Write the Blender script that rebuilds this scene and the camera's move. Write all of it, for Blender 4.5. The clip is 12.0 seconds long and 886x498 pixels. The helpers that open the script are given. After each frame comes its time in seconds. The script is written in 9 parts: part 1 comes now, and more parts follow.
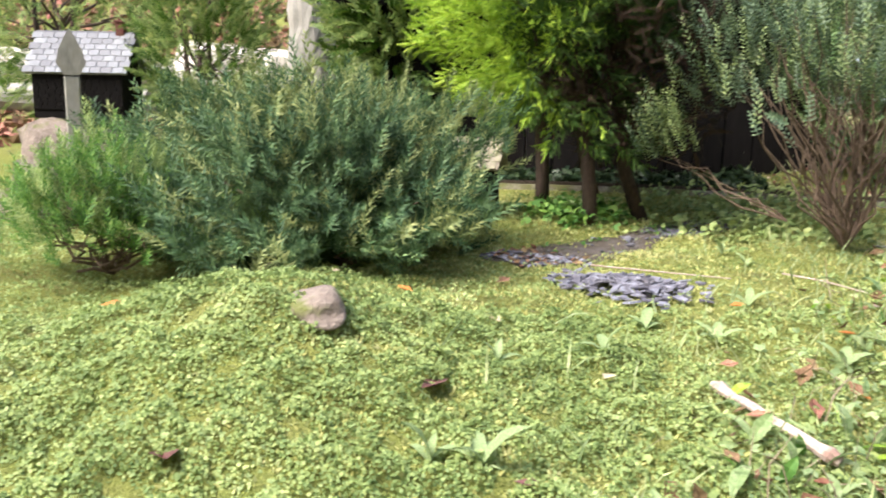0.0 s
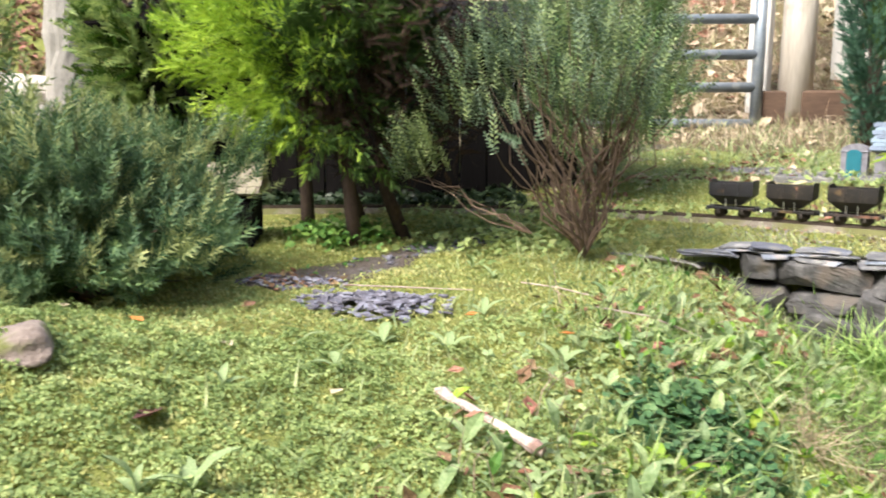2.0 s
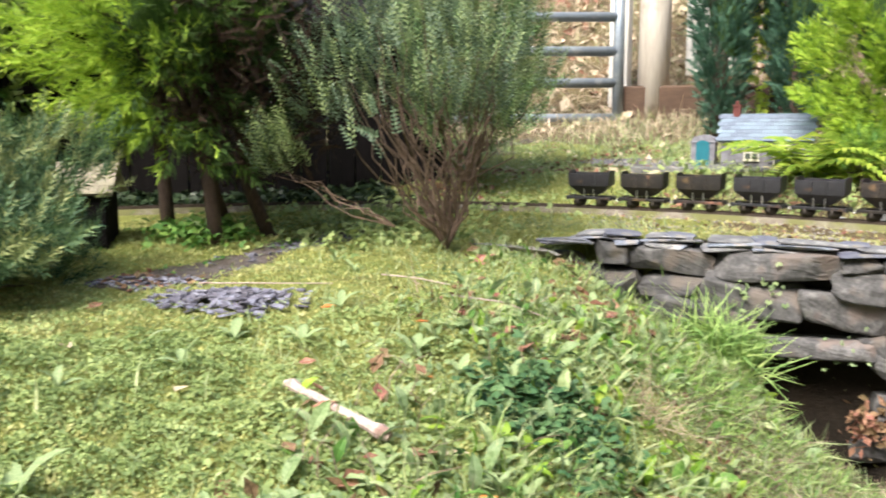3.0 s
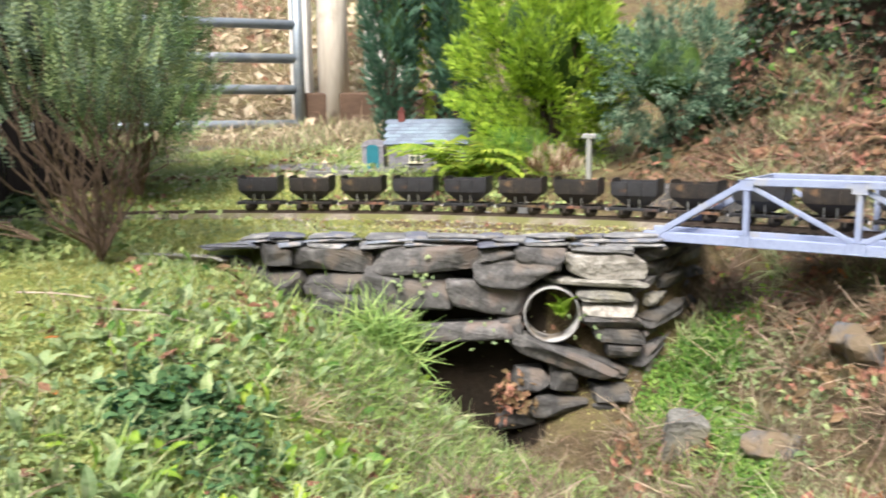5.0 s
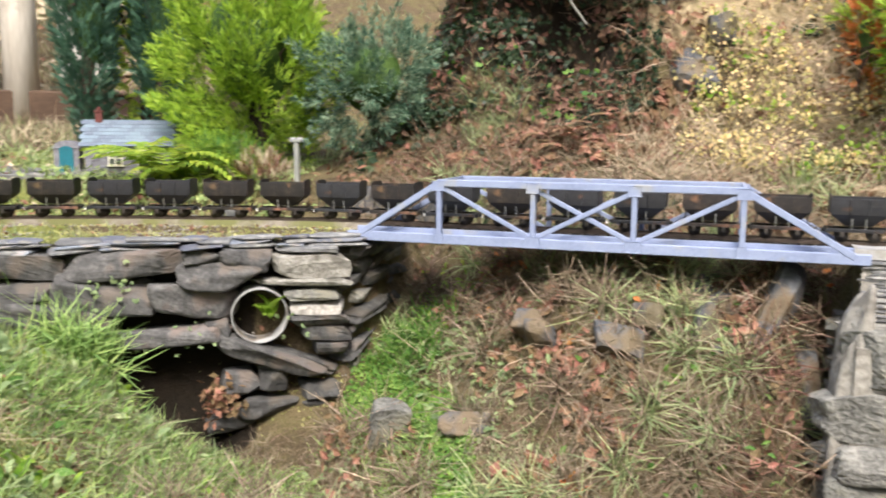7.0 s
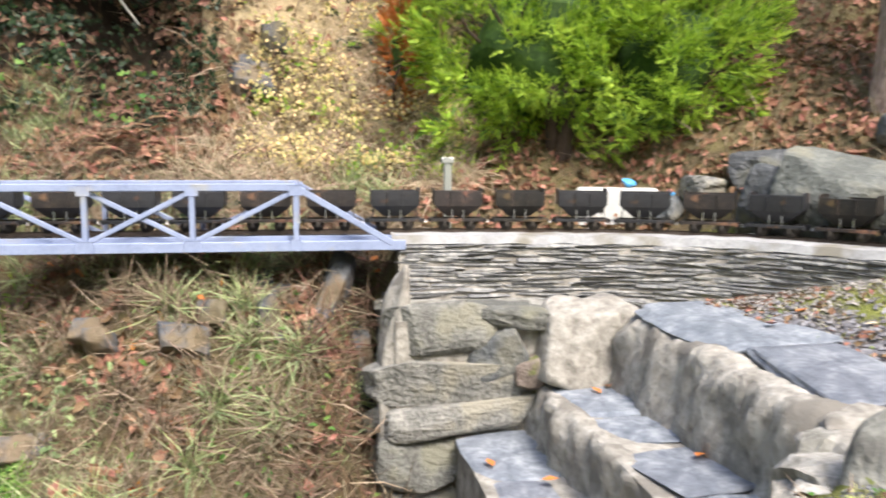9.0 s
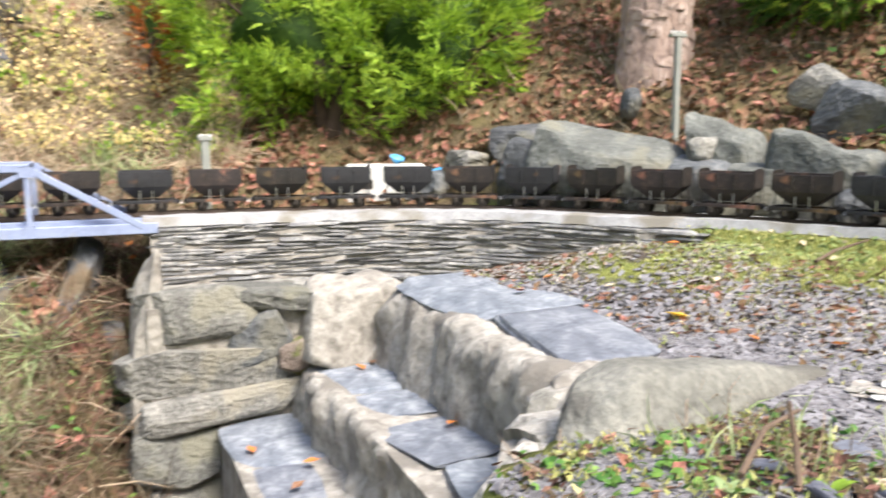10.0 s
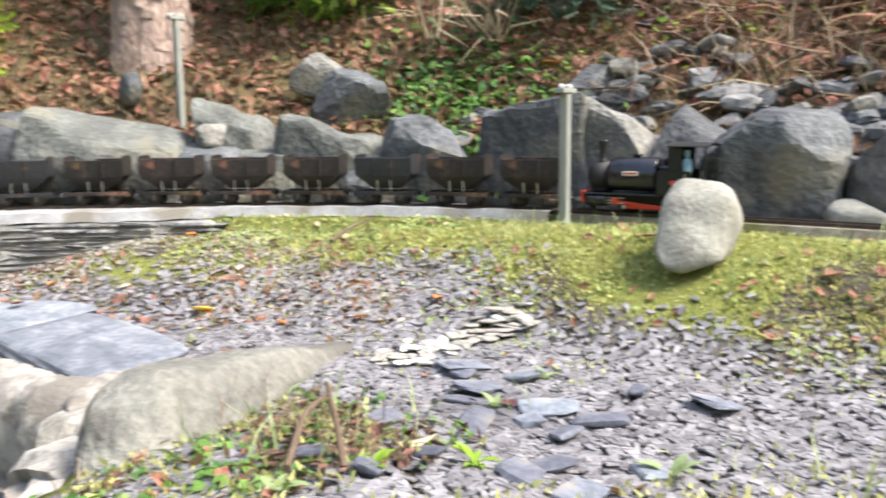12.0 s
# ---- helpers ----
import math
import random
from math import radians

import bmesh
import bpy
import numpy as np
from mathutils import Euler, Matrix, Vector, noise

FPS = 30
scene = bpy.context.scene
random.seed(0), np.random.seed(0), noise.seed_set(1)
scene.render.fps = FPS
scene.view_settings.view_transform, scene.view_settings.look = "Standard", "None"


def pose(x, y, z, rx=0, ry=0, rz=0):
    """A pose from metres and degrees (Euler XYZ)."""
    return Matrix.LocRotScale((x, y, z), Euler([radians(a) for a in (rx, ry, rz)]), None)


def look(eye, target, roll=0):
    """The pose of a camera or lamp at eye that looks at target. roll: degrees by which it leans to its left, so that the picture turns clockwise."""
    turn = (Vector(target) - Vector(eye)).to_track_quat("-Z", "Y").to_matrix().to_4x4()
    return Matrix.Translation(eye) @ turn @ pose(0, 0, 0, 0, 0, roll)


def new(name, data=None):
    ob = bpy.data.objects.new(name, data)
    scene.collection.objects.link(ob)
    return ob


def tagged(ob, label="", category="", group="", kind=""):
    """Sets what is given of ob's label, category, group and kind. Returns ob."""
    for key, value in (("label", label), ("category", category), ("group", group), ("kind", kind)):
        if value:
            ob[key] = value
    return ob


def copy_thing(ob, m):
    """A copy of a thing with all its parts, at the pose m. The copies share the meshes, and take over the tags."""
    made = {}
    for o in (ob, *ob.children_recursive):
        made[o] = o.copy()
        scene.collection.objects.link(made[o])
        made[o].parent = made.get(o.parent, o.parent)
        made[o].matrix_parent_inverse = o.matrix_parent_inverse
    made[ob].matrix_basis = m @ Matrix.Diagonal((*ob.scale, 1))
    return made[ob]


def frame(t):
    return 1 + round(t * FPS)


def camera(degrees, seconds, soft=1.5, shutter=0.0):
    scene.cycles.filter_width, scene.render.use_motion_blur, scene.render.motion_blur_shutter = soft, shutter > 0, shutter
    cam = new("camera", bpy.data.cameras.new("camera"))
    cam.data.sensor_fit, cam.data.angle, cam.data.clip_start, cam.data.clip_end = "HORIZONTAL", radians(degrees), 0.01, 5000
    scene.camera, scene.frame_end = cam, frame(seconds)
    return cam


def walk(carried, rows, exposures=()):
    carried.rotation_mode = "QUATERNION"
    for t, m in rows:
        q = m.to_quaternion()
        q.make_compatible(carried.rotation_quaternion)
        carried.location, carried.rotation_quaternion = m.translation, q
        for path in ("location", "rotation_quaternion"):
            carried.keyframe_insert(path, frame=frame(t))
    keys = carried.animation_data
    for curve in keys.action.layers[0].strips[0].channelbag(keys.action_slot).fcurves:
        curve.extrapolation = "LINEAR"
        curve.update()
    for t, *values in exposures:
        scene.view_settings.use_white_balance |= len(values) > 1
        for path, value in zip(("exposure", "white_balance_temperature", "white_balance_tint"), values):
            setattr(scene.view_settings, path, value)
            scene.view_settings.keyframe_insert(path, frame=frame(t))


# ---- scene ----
cam = camera(55.8, 12.0, soft=1.8, shutter=0.45)
PATH = [
    (0, (0.526, -1.814, 0.254), (-1.396, -1.398, -0.113), 1.0),
    (0.5, (0.541, -1.799, 0.255), (-1.361, -1.28, -0.084), 0.7),
    (1, (0.551, -1.777, 0.256), (-1.326, -1.171, -0.073), 0.3),
    (1.5, (0.56, -1.753, 0.254), (-1.279, -1.031, -0.057), 0.2),
    (2, (0.572, -1.73, 0.251), (-1.215, -0.884, -0.051), 0.3),
    (2.5, (0.583, -1.711, 0.243), (-1.147, -0.762, -0.08), 0.2),
    (3, (0.605, -1.694, 0.242), (-1.051, -0.614, -0.063), -0.3),
    (3.2, (0.615, -1.685, 0.242), (-1.006, -0.556, -0.067), -0.5),
    (4.8, (0.692, -1.644, 0.238), (-0.581, -0.13, -0.058), -0.9),
    (5, (0.702, -1.641, 0.237), (-0.499, -0.069, -0.057), -0.7),
    (5.5, (0.728, -1.632, 0.237), (-0.346, 0.031, -0.05), -0.5),
    (6, (0.743, -1.639, 0.234), (-0.188, 0.109, -0.049), -0.7),
    (6.5, (0.754, -1.645, 0.229), (-0.025, 0.177, -0.049), 0.0),
    (6.7, (0.754, -1.648, 0.228), (0.027, 0.194, -0.049), 0.3),
    (8.3, (0.783, -1.674, 0.205), (0.78, 0.308, -0.059), 0.0),
    (8.5, (0.792, -1.678, 0.205), (0.892, 0.303, -0.051), 0.3),
    (9, (0.822, -1.69, 0.201), (1.13, 0.271, -0.04), 0.3),
    (9.5, (0.869, -1.713, 0.194), (1.369, 0.204, -0.079), 0.7),
    (10, (0.913, -1.685, 0.189), (1.662, 0.148, -0.095), -0.2),
    (10.5, (0.932, -1.66, 0.189), (1.904, 0.071, -0.057), 1.7),
    (11, (0.938, -1.644, 0.183), (2.121, -0.056, -0.096), 0.9),
    (11.5, (0.947, -1.633, 0.178), (2.362, -0.251, -0.116), -0.5),
    (12, (0.951, -1.633, 0.174), (2.564, -0.491, -0.131), -0.6),
]
EXPOSURES = [(0.0, 2.09), (1.5, 2.05), (2.5, 1.94), (3.2, 1.98), (5.0, 1.86), (6.5, 1.68), (9.5, 1.9), (12.0, 2.14)]
walk(cam, [(t, look(eye, target, roll)) for t, eye, target, roll in PATH], EXPOSURES)

# ---- world and light ----
SUN_FROM = Vector((0.20, -0.57, 0.80)).normalized()
world = bpy.data.worlds.new("garden_sky")
world.use_nodes = True
scene.world = world
wn, wl = world.node_tree.nodes, world.node_tree.links
sky = wn.new("ShaderNodeTexSky")
sky.sky_type, sky.sun_disc = "NISHITA", False
sky.sun_elevation = math.asin(SUN_FROM.z)
sky.sun_rotation = math.atan2(SUN_FROM.x, SUN_FROM.y)
sky.air_density, sky.dust_density, sky.ozone_density = 1.0, 3.0, 0.6
wn["Background"].inputs[1].default_value = 0.12
wl.new(sky.outputs[0], wn["Background"].inputs[0])
sun = new("sun", bpy.data.lights.new("sun", "SUN"))
sun.data.energy, sun.data.angle, sun.data.color = 1.95, radians(22.0), (1.0, 0.95, 0.87)
sun.matrix_world = look(SUN_FROM * 20, (0, 0, 0))

# ---- materials ----
def mat(name, cols, scale=30.0, rough=0.8, bump=0.3, fine=None, metal=0.0, vary=0.0, mode="none", leaf=0.0,
        spec=0.4, stain=None, stretch=(1, 1, 1), bump_dist=0.004):
    """A procedural surface: a ramp of colours over two scales of noise, fine relief, and a shift of value per piece."""
    m = bpy.data.materials.new(name)
    m.use_nodes = True
    nt = m.node_tree
    n, l = nt.nodes, nt.links
    p = n["Principled BSDF"]
    tc = n.new("ShaderNodeTexCoord")
    mp = n.new("ShaderNodeMapping")
    mp.inputs["Scale"].default_value = stretch
    l.new(tc.outputs["Object"], mp.inputs["Vector"])
    big = n.new("ShaderNodeTexNoise")
    big.inputs["Scale"].default_value, big.inputs["Detail"].default_value, big.inputs["Roughness"].default_value = scale, 6, 0.65
    l.new(mp.outputs[0], big.inputs["Vector"])
    small = n.new("ShaderNodeTexNoise")
    small.inputs["Scale"].default_value, small.inputs["Detail"].default_value = fine or scale * 8, 4
    l.new(mp.outputs[0], small.inputs["Vector"])
    both = n.new("ShaderNodeMix")
    both.data_type = "FLOAT"
    both.inputs[0].default_value = 0.35
    l.new(big.outputs["Fac"], both.inputs[2])
    l.new(small.outputs["Fac"], both.inputs[3])
    ramp = n.new("ShaderNodeValToRGB")
    e = ramp.color_ramp.elements
    steps = np.linspace(0.32, 0.68, len(cols))
    e[0].position, e[0].color = steps[0], (*cols[0], 1)
    e[1].position, e[1].color = steps[-1], (*cols[-1], 1)
    for s, c in zip(steps[1:-1], cols[1:-1]):
        k = e.new(s)
        k.color = (*c, 1)
    l.new(both.outputs[0], ramp.inputs[0])
    col = ramp.outputs[0]
    if stain:
        sc, amount, srgb = stain
        st = n.new("ShaderNodeTexNoise")
        st.inputs["Scale"].default_value, st.inputs["Detail"].default_value = sc, 8
        l.new(tc.outputs["Object"], st.inputs["Vector"])
        cut = n.new("ShaderNodeMapRange")
        cut.inputs[1].default_value, cut.inputs[2].default_value = 0.62 - amount * 0.3, 0.72 - amount * 0.3
        l.new(st.outputs["Fac"], cut.inputs[0])
        mx = n.new("ShaderNodeMix")
        mx.data_type = "RGBA"
        l.new(cut.outputs[0], mx.inputs[0])
        l.new(col, mx.inputs[6])
        mx.inputs[7].default_value = (*srgb, 1)
        col = mx.outputs[2]
    if mode != "none":
        if mode == "object":
            src = n.new("ShaderNodeObjectInfo").outputs["Random"]
        else:
            src = n.new("ShaderNodeNewGeometry").outputs["Random Per Island"]
        r = n.new("ShaderNodeMapRange")
        r.inputs[3].default_value, r.inputs[4].default_value = 1 - vary, 1 + vary
        l.new(src, r.inputs[0])
        hs = n.new("ShaderNodeHueSaturation")
        l.new(r.outputs[0], hs.inputs["Value"])
        r2 = n.new("ShaderNodeMapRange")
        r2.inputs[3].default_value, r2.inputs[4].default_value = 0.5 + vary * 0.07, 0.5 - vary * 0.07
        l.new(src, r2.inputs[0])
        l.new(r2.outputs[0], hs.inputs["Hue"])
        l.new(col, hs.inputs["Color"])
        col = hs.outputs[0]
    l.new(col, p.inputs["Base Color"])
    p.inputs["Roughness"].default_value, p.inputs["Metallic"].default_value = rough, metal
    p.inputs["Specular IOR Level"].default_value = spec
    if bump:
        b = n.new("ShaderNodeBump")
        b.inputs["Strength"].default_value, b.inputs["Distance"].default_value = bump, bump_dist
        l.new(both.outputs[0], b.inputs["Height"])
        l.new(b.outputs[0], p.inputs["Normal"])
    if leaf:
        t = n.new("ShaderNodeBsdfTranslucent")
        l.new(col, t.inputs["Color"])
        x = n.new("ShaderNodeMixShader")
        x.inputs[0].default_value = leaf
        l.new(p.outputs[0], x.inputs[1])
        l.new(t.outputs[0], x.inputs[2])
        l.new(x.outputs[0], n["Material Output"].inputs["Surface"])
    return m


def blend_ground():
    """The ground: moss, turf, bare earth, leaf mould and slate dust, each where a layer of the mesh says that it grows."""
    m = bpy.data.materials.new("ground_cover")
    m.use_nodes = True
    nt = m.node_tree
    n, l = nt.nodes, nt.links
    p = n["Principled BSDF"]
    tc = n.new("ShaderNodeTexCoord")
    def ns(scale, detail=8, rough=0.65):
        t = n.new("ShaderNodeTexNoise")
        t.inputs["Scale"].default_value, t.inputs["Detail"].default_value, t.inputs["Roughness"].default_value = scale, detail, rough
        l.new(tc.outputs["Object"], t.inputs["Vector"])
        return t.outputs["Fac"]
    def rp(fac, cols):
        r = n.new("ShaderNodeValToRGB")
        e = r.color_ramp.elements
        st = np.linspace(0.33, 0.67, len(cols))
        e[0].position, e[0].color = st[0], (*cols[0], 1)
        e[1].position, e[1].color = st[-1], (*cols[-1], 1)
        for s, c in zip(st[1:-1], cols[1:-1]):
            e.new(s).color = (*c, 1)
        l.new(fac, r.inputs[0])
        return r.outputs[0]
    def mx(f, a, b):
        k = n.new("ShaderNodeMix")
        k.data_type = "RGBA"
        l.new(f, k.inputs[0])
        l.new(a, k.inputs[6])
        l.new(b, k.inputs[7])
        return k.outputs[2]
    def layer(name, jitter, lo=0.4, hi=0.6):
        a = n.new("ShaderNodeAttribute")
        a.attribute_name = name
        s = n.new("ShaderNodeMath")
        s.operation = "MULTIPLY_ADD"
        l.new(jitter, s.inputs[0])
        s.inputs[1].default_value = 0.9
        l.new(a.outputs["Fac"], s.inputs[2])
        r = n.new("ShaderNodeMapRange")
        r.inputs[1].default_value, r.inputs[2].default_value = lo + 0.45, hi + 0.45
        l.new(s.outputs[0], r.inputs[0])
        return r.outputs[0]
    wide, mid, fine = ns(9), ns(45), ns(320, 4)
    moss = mx(mid, rp(fine, [(0.12, 0.14, 0.045), (0.23, 0.25, 0.08), (0.37, 0.375, 0.15)]), rp(wide, [(0.19, 0.17, 0.05), (0.27, 0.29, 0.06), (0.15, 0.21, 0.035)]))
    earth = mx(fine, rp(mid, [(0.06, 0.045, 0.035), (0.16, 0.13, 0.11)]), rp(wide, [(0.20, 0.17, 0.15), (0.10, 0.08, 0.065)]))
    mould = mx(mid, rp(fine, [(0.05, 0.032, 0.02), (0.19, 0.135, 0.08), (0.34, 0.26, 0.17)]), rp(wide, [(0.20, 0.145, 0.085), (0.06, 0.05, 0.028), (0.17, 0.16, 0.06), (0.09, 0.06, 0.04)]))
    dust = mx(fine, rp(mid, [(0.08, 0.07, 0.065), (0.19, 0.18, 0.182)]), rp(wide, [(0.14, 0.11, 0.09), (0.18, 0.17, 0.18)]))
    col = mx(layer("moss", mid), earth, moss)
    col = mx(layer("mould", mid), col, mould)
    col = mx(layer("dust", mid), col, dust)
    # Bright tan earth: direct sun on the bank is put into its colour.
    sunlit_tan = mx(mid, rp(fine, [(0.36, 0.26, 0.14), (0.60, 0.47, 0.29)]), rp(wide, [(0.50, 0.38, 0.22), (0.70, 0.57, 0.37)]))
    # Near-black layer: deep shade is put into the ground's colour.
    recess_shade = mx(mid, rp(fine, [(0.010, 0.008, 0.006), (0.035, 0.026, 0.018)]), rp(wide, [(0.014, 0.011, 0.008), (0.05, 0.036, 0.024)]))
    col = mx(layer("sunlit_tan", mid), col, sunlit_tan)
    col = mx(layer("recess_shade", mid), col, recess_shade)
    l.new(col, p.inputs["Base Color"])
    p.inputs["Roughness"].default_value, p.inputs["Specular IOR Level"].default_value = 0.95, 0.2
    s = n.new("ShaderNodeMath")
    s.operation = "ADD"
    l.new(mid, s.inputs[0])
    l.new(fine, s.inputs[1])
    b = n.new("ShaderNodeBump")
    b.inputs["Strength"].default_value, b.inputs["Distance"].default_value = 0.9, 0.012
    l.new(s.outputs[0], b.inputs["Height"])
    l.new(b.outputs[0], p.inputs["Normal"])
    return m


GROUND = blend_ground()
STONE_DARK = mat("dark_stone", [(0.024, 0.0235, 0.024), (0.07, 0.068, 0.067), (0.15, 0.145, 0.14)], 22, 0.8, 0.7, 120, vary=0.4, mode="object", stain=(14, 0.25, (0.12, 0.10, 0.085)), bump_dist=0.007)
STONE_PALE = mat("pale_stone", [(0.15, 0.14, 0.12), (0.31, 0.295, 0.265), (0.46, 0.44, 0.41)], 18, 0.9, 0.8, 140, vary=0.18, mode="object", stain=(20, 0.3, (0.16, 0.15, 0.13)), bump_dist=0.01)
ROUND_STONE = mat("round_stone", [(0.17, 0.167, 0.142), (0.27, 0.265, 0.23), (0.36, 0.35, 0.31)], 22, 0.9, 0.7, 160, stain=(20, 0.2, (0.2, 0.19, 0.16)), bump_dist=0.006)
STONE_BROWN = mat("brown_stone", [(0.10, 0.075, 0.06), (0.20, 0.16, 0.135), (0.30, 0.25, 0.215)], 30, 0.95, 0.8, 200, stain=(25, 0.3, (0.12, 0.13, 0.04)), bump_dist=0.01)
WEDGE = mat("wedge_stone", [(0.075, 0.075, 0.066), (0.17, 0.168, 0.148), (0.30, 0.29, 0.25)], 11, 0.9, 1.0, 110, stain=(9, 0.4, (0.105, 0.10, 0.088)), bump_dist=0.012)
STONE_GREY = mat("grey_stone", [(0.07, 0.069, 0.063), (0.155, 0.152, 0.138), (0.275, 0.268, 0.24)], 16, 0.88, 1.0, 130, vary=0.22, mode="object", stain=(12, 0.35, (0.20, 0.19, 0.15)), bump_dist=0.012)
OUTCROP = mat("slate_outcrop", [(0.035, 0.036, 0.04), (0.075, 0.077, 0.085), (0.14, 0.14, 0.15)], 14, 0.7, 0.9, 90, vary=0.2, mode="object", stain=(10, 0.35, (0.13, 0.10, 0.06)), bump_dist=0.012)
ROCK_BLUE = mat("blue_grey_rock", [(0.04, 0.043, 0.047), (0.085, 0.09, 0.096), (0.165, 0.17, 0.175)], 12, 0.75, 1.0, 90, vary=0.28, mode="object", stain=(8, 0.25, (0.15, 0.145, 0.12)), bump_dist=0.014)
ROCK_GREEN = mat("grey_green_rock", [(0.055, 0.058, 0.052), (0.115, 0.12, 0.11), (0.20, 0.205, 0.185)], 12, 0.8, 1.0, 90, stain=(9, 0.3, (0.17, 0.165, 0.13)), bump_dist=0.012)
SLATE = mat("blue_slate", [(0.07, 0.078, 0.098), (0.135, 0.147, 0.18), (0.22, 0.232, 0.265)], 25, 0.65, 0.35, 200, vary=0.3, mode="object", stain=(18, 0.2, (0.24, 0.22, 0.2)))
SLAB = mat("step_slab", [(0.08, 0.09, 0.112), (0.165, 0.18, 0.21), (0.33, 0.345, 0.37)], 20, 0.5, 0.6, 90, vary=0.18, mode="object")
SLATE_GREY = mat("grey_slate", [(0.075, 0.075, 0.08), (0.145, 0.145, 0.147), (0.24, 0.237, 0.228)], 30, 0.75, 0.5, 200, vary=0.28, mode="object", stain=(25, 0.25, (0.26, 0.255, 0.24)))
CHIP_DARK = mat("dark_slate_chips", [(0.07, 0.068, 0.088), (0.135, 0.132, 0.165), (0.24, 0.235, 0.275)], 40, 0.7, 0.3, 300, vary=0.5, mode="island")
CHIP = mat("slate_chips", [(0.10, 0.095, 0.102), (0.17, 0.164, 0.175), (0.27, 0.262, 0.268)], 40, 0.6, 0.3, 300, vary=0.4, mode="island")
CHIP_ONE = mat("slate_chip", [(0.07, 0.067, 0.075), (0.13, 0.126, 0.14), (0.22, 0.215, 0.225)], 40, 0.6, 0.3, 300, vary=0.4, mode="object")
GRAVEL = mat("pale_gravel", [(0.13, 0.115, 0.10), (0.27, 0.25, 0.225), (0.42, 0.40, 0.37)], 60, 0.95, 0.3, 300, vary=0.4, mode="island")
MORTAR = mat("old_mortar", [(0.115, 0.103, 0.088), (0.28, 0.26, 0.23), (0.43, 0.405, 0.365)], 24, 0.95, 0.8, 70, stain=(13, 0.3, (0.17, 0.155, 0.135)), bump_dist=0.012)
CONCRETE = mat("track_concrete", [(0.21, 0.21, 0.21), (0.31, 0.31, 0.315), (0.41, 0.41, 0.41)], 25, 0.85, 0.6, 180, stain=(9, 0.35, (0.20, 0.185, 0.155)))
# Near black for gaps and openings; their shade is in the colour.
CORE = mat("recess_black", [(0.015, 0.013, 0.011), (0.04, 0.035, 0.03)], 40, 0.95, 0.6)
PLASTIC_PIPE = mat("grey_pipe", [(0.24, 0.24, 0.24), (0.33, 0.33, 0.33)], 15, 0.55, 0.1, stain=(12, 0.35, (0.12, 0.10, 0.08)))
BRIDGE_PAINT = mat("pale_blue_paint", [(0.19, 0.225, 0.345), (0.245, 0.29, 0.43), (0.29, 0.335, 0.47)], 9, 0.55, 0.12, 150, stain=(16, 0.12, (0.30, 0.31, 0.33)))
RAIL = mat("rusty_rail", [(0.04, 0.03, 0.025), (0.10, 0.075, 0.06)], 80, 0.55, 0.3, metal=0.5)
SLEEPER = mat("dark_sleeper", [(0.02, 0.017, 0.015), (0.06, 0.05, 0.04)], 60, 0.9, 0.4)
BALLAST = mat("fine_ballast", [(0.09, 0.075, 0.055), (0.19, 0.165, 0.13), (0.33, 0.30, 0.25)], 60, 0.95, 1.0, 400, stain=(7, 0.5, (0.13, 0.13, 0.05)))
LOCO_BLACK = mat("black_enamel", [(0.008, 0.008, 0.010), (0.014, 0.014, 0.017)], 12, 0.22, 0.05, spec=0.6)
SMOKE_BLACK = mat("matt_black_iron", [(0.008, 0.008, 0.008), (0.02, 0.019, 0.018)], 40, 0.6, 0.2)
LOCO_RED = mat("red_paint", [(0.5, 0.035, 0.02), (0.62, 0.06, 0.03)], 30, 0.4, 0.05)
BRASS = mat("brass", [(0.55, 0.42, 0.2), (0.65, 0.5, 0.26)], 30, 0.35, 0.05, metal=0.9)
STEEL = mat("bright_steel", [(0.45, 0.45, 0.45), (0.6, 0.6, 0.6)], 40, 0.35, 0.05, metal=0.8)
PLATE = mat("name_plate", [(0.62, 0.5, 0.42), (0.75, 0.66, 0.58)], 60, 0.4, 0.05)
DOLL = mat("painted_figure", [(0.13, 0.24, 0.30), (0.20, 0.33, 0.40)], 60, 0.6, 0.1)
WAGON_BLACK = mat("black_wagon", [(0.012, 0.012, 0.014), (0.03, 0.03, 0.034)], 25, 0.5, 0.25, vary=0.2, mode="object", stain=(30, 0.1, (0.09, 0.05, 0.03)))
WAGON_RUST = mat("rusty_wagon", [(0.009, 0.008, 0.0075), (0.020, 0.016, 0.014), (0.058, 0.041, 0.031)], 34, 0.6, 0.5, 160, vary=0.35, mode="object", stain=(26, 0.22, (0.16, 0.088, 0.048)))
WHEEL = mat("oily_wheel", [(0.02, 0.017, 0.015), (0.07, 0.06, 0.05)], 50, 0.5, 0.2, metal=0.3)
GALV = mat("galvanised_steel", [(0.20, 0.24, 0.28), (0.30, 0.34, 0.38)], 20, 0.45, 0.08, metal=0.4, stain=(14, 0.2, (0.4, 0.42, 0.45)))
WOOD_PALE = mat("weathered_wood", [(0.40, 0.35, 0.29), (0.58, 0.53, 0.46), (0.73, 0.68, 0.61)], 14, 0.9, 0.6, 120, stretch=(1, 1, 0.12), stain=(5, 0.2, (0.33, 0.27, 0.21)))
WOOD_WHITE = mat("white_board", [(0.62, 0.60, 0.55), (0.78, 0.76, 0.72)], 14, 0.8, 0.3, stretch=(1, 1, 0.2))
WOOD_BROWN = mat("brown_timber", [(0.05, 0.03, 0.02), (0.12, 0.075, 0.05)], 14, 0.9, 0.5, stretch=(0.2, 0.2, 1))
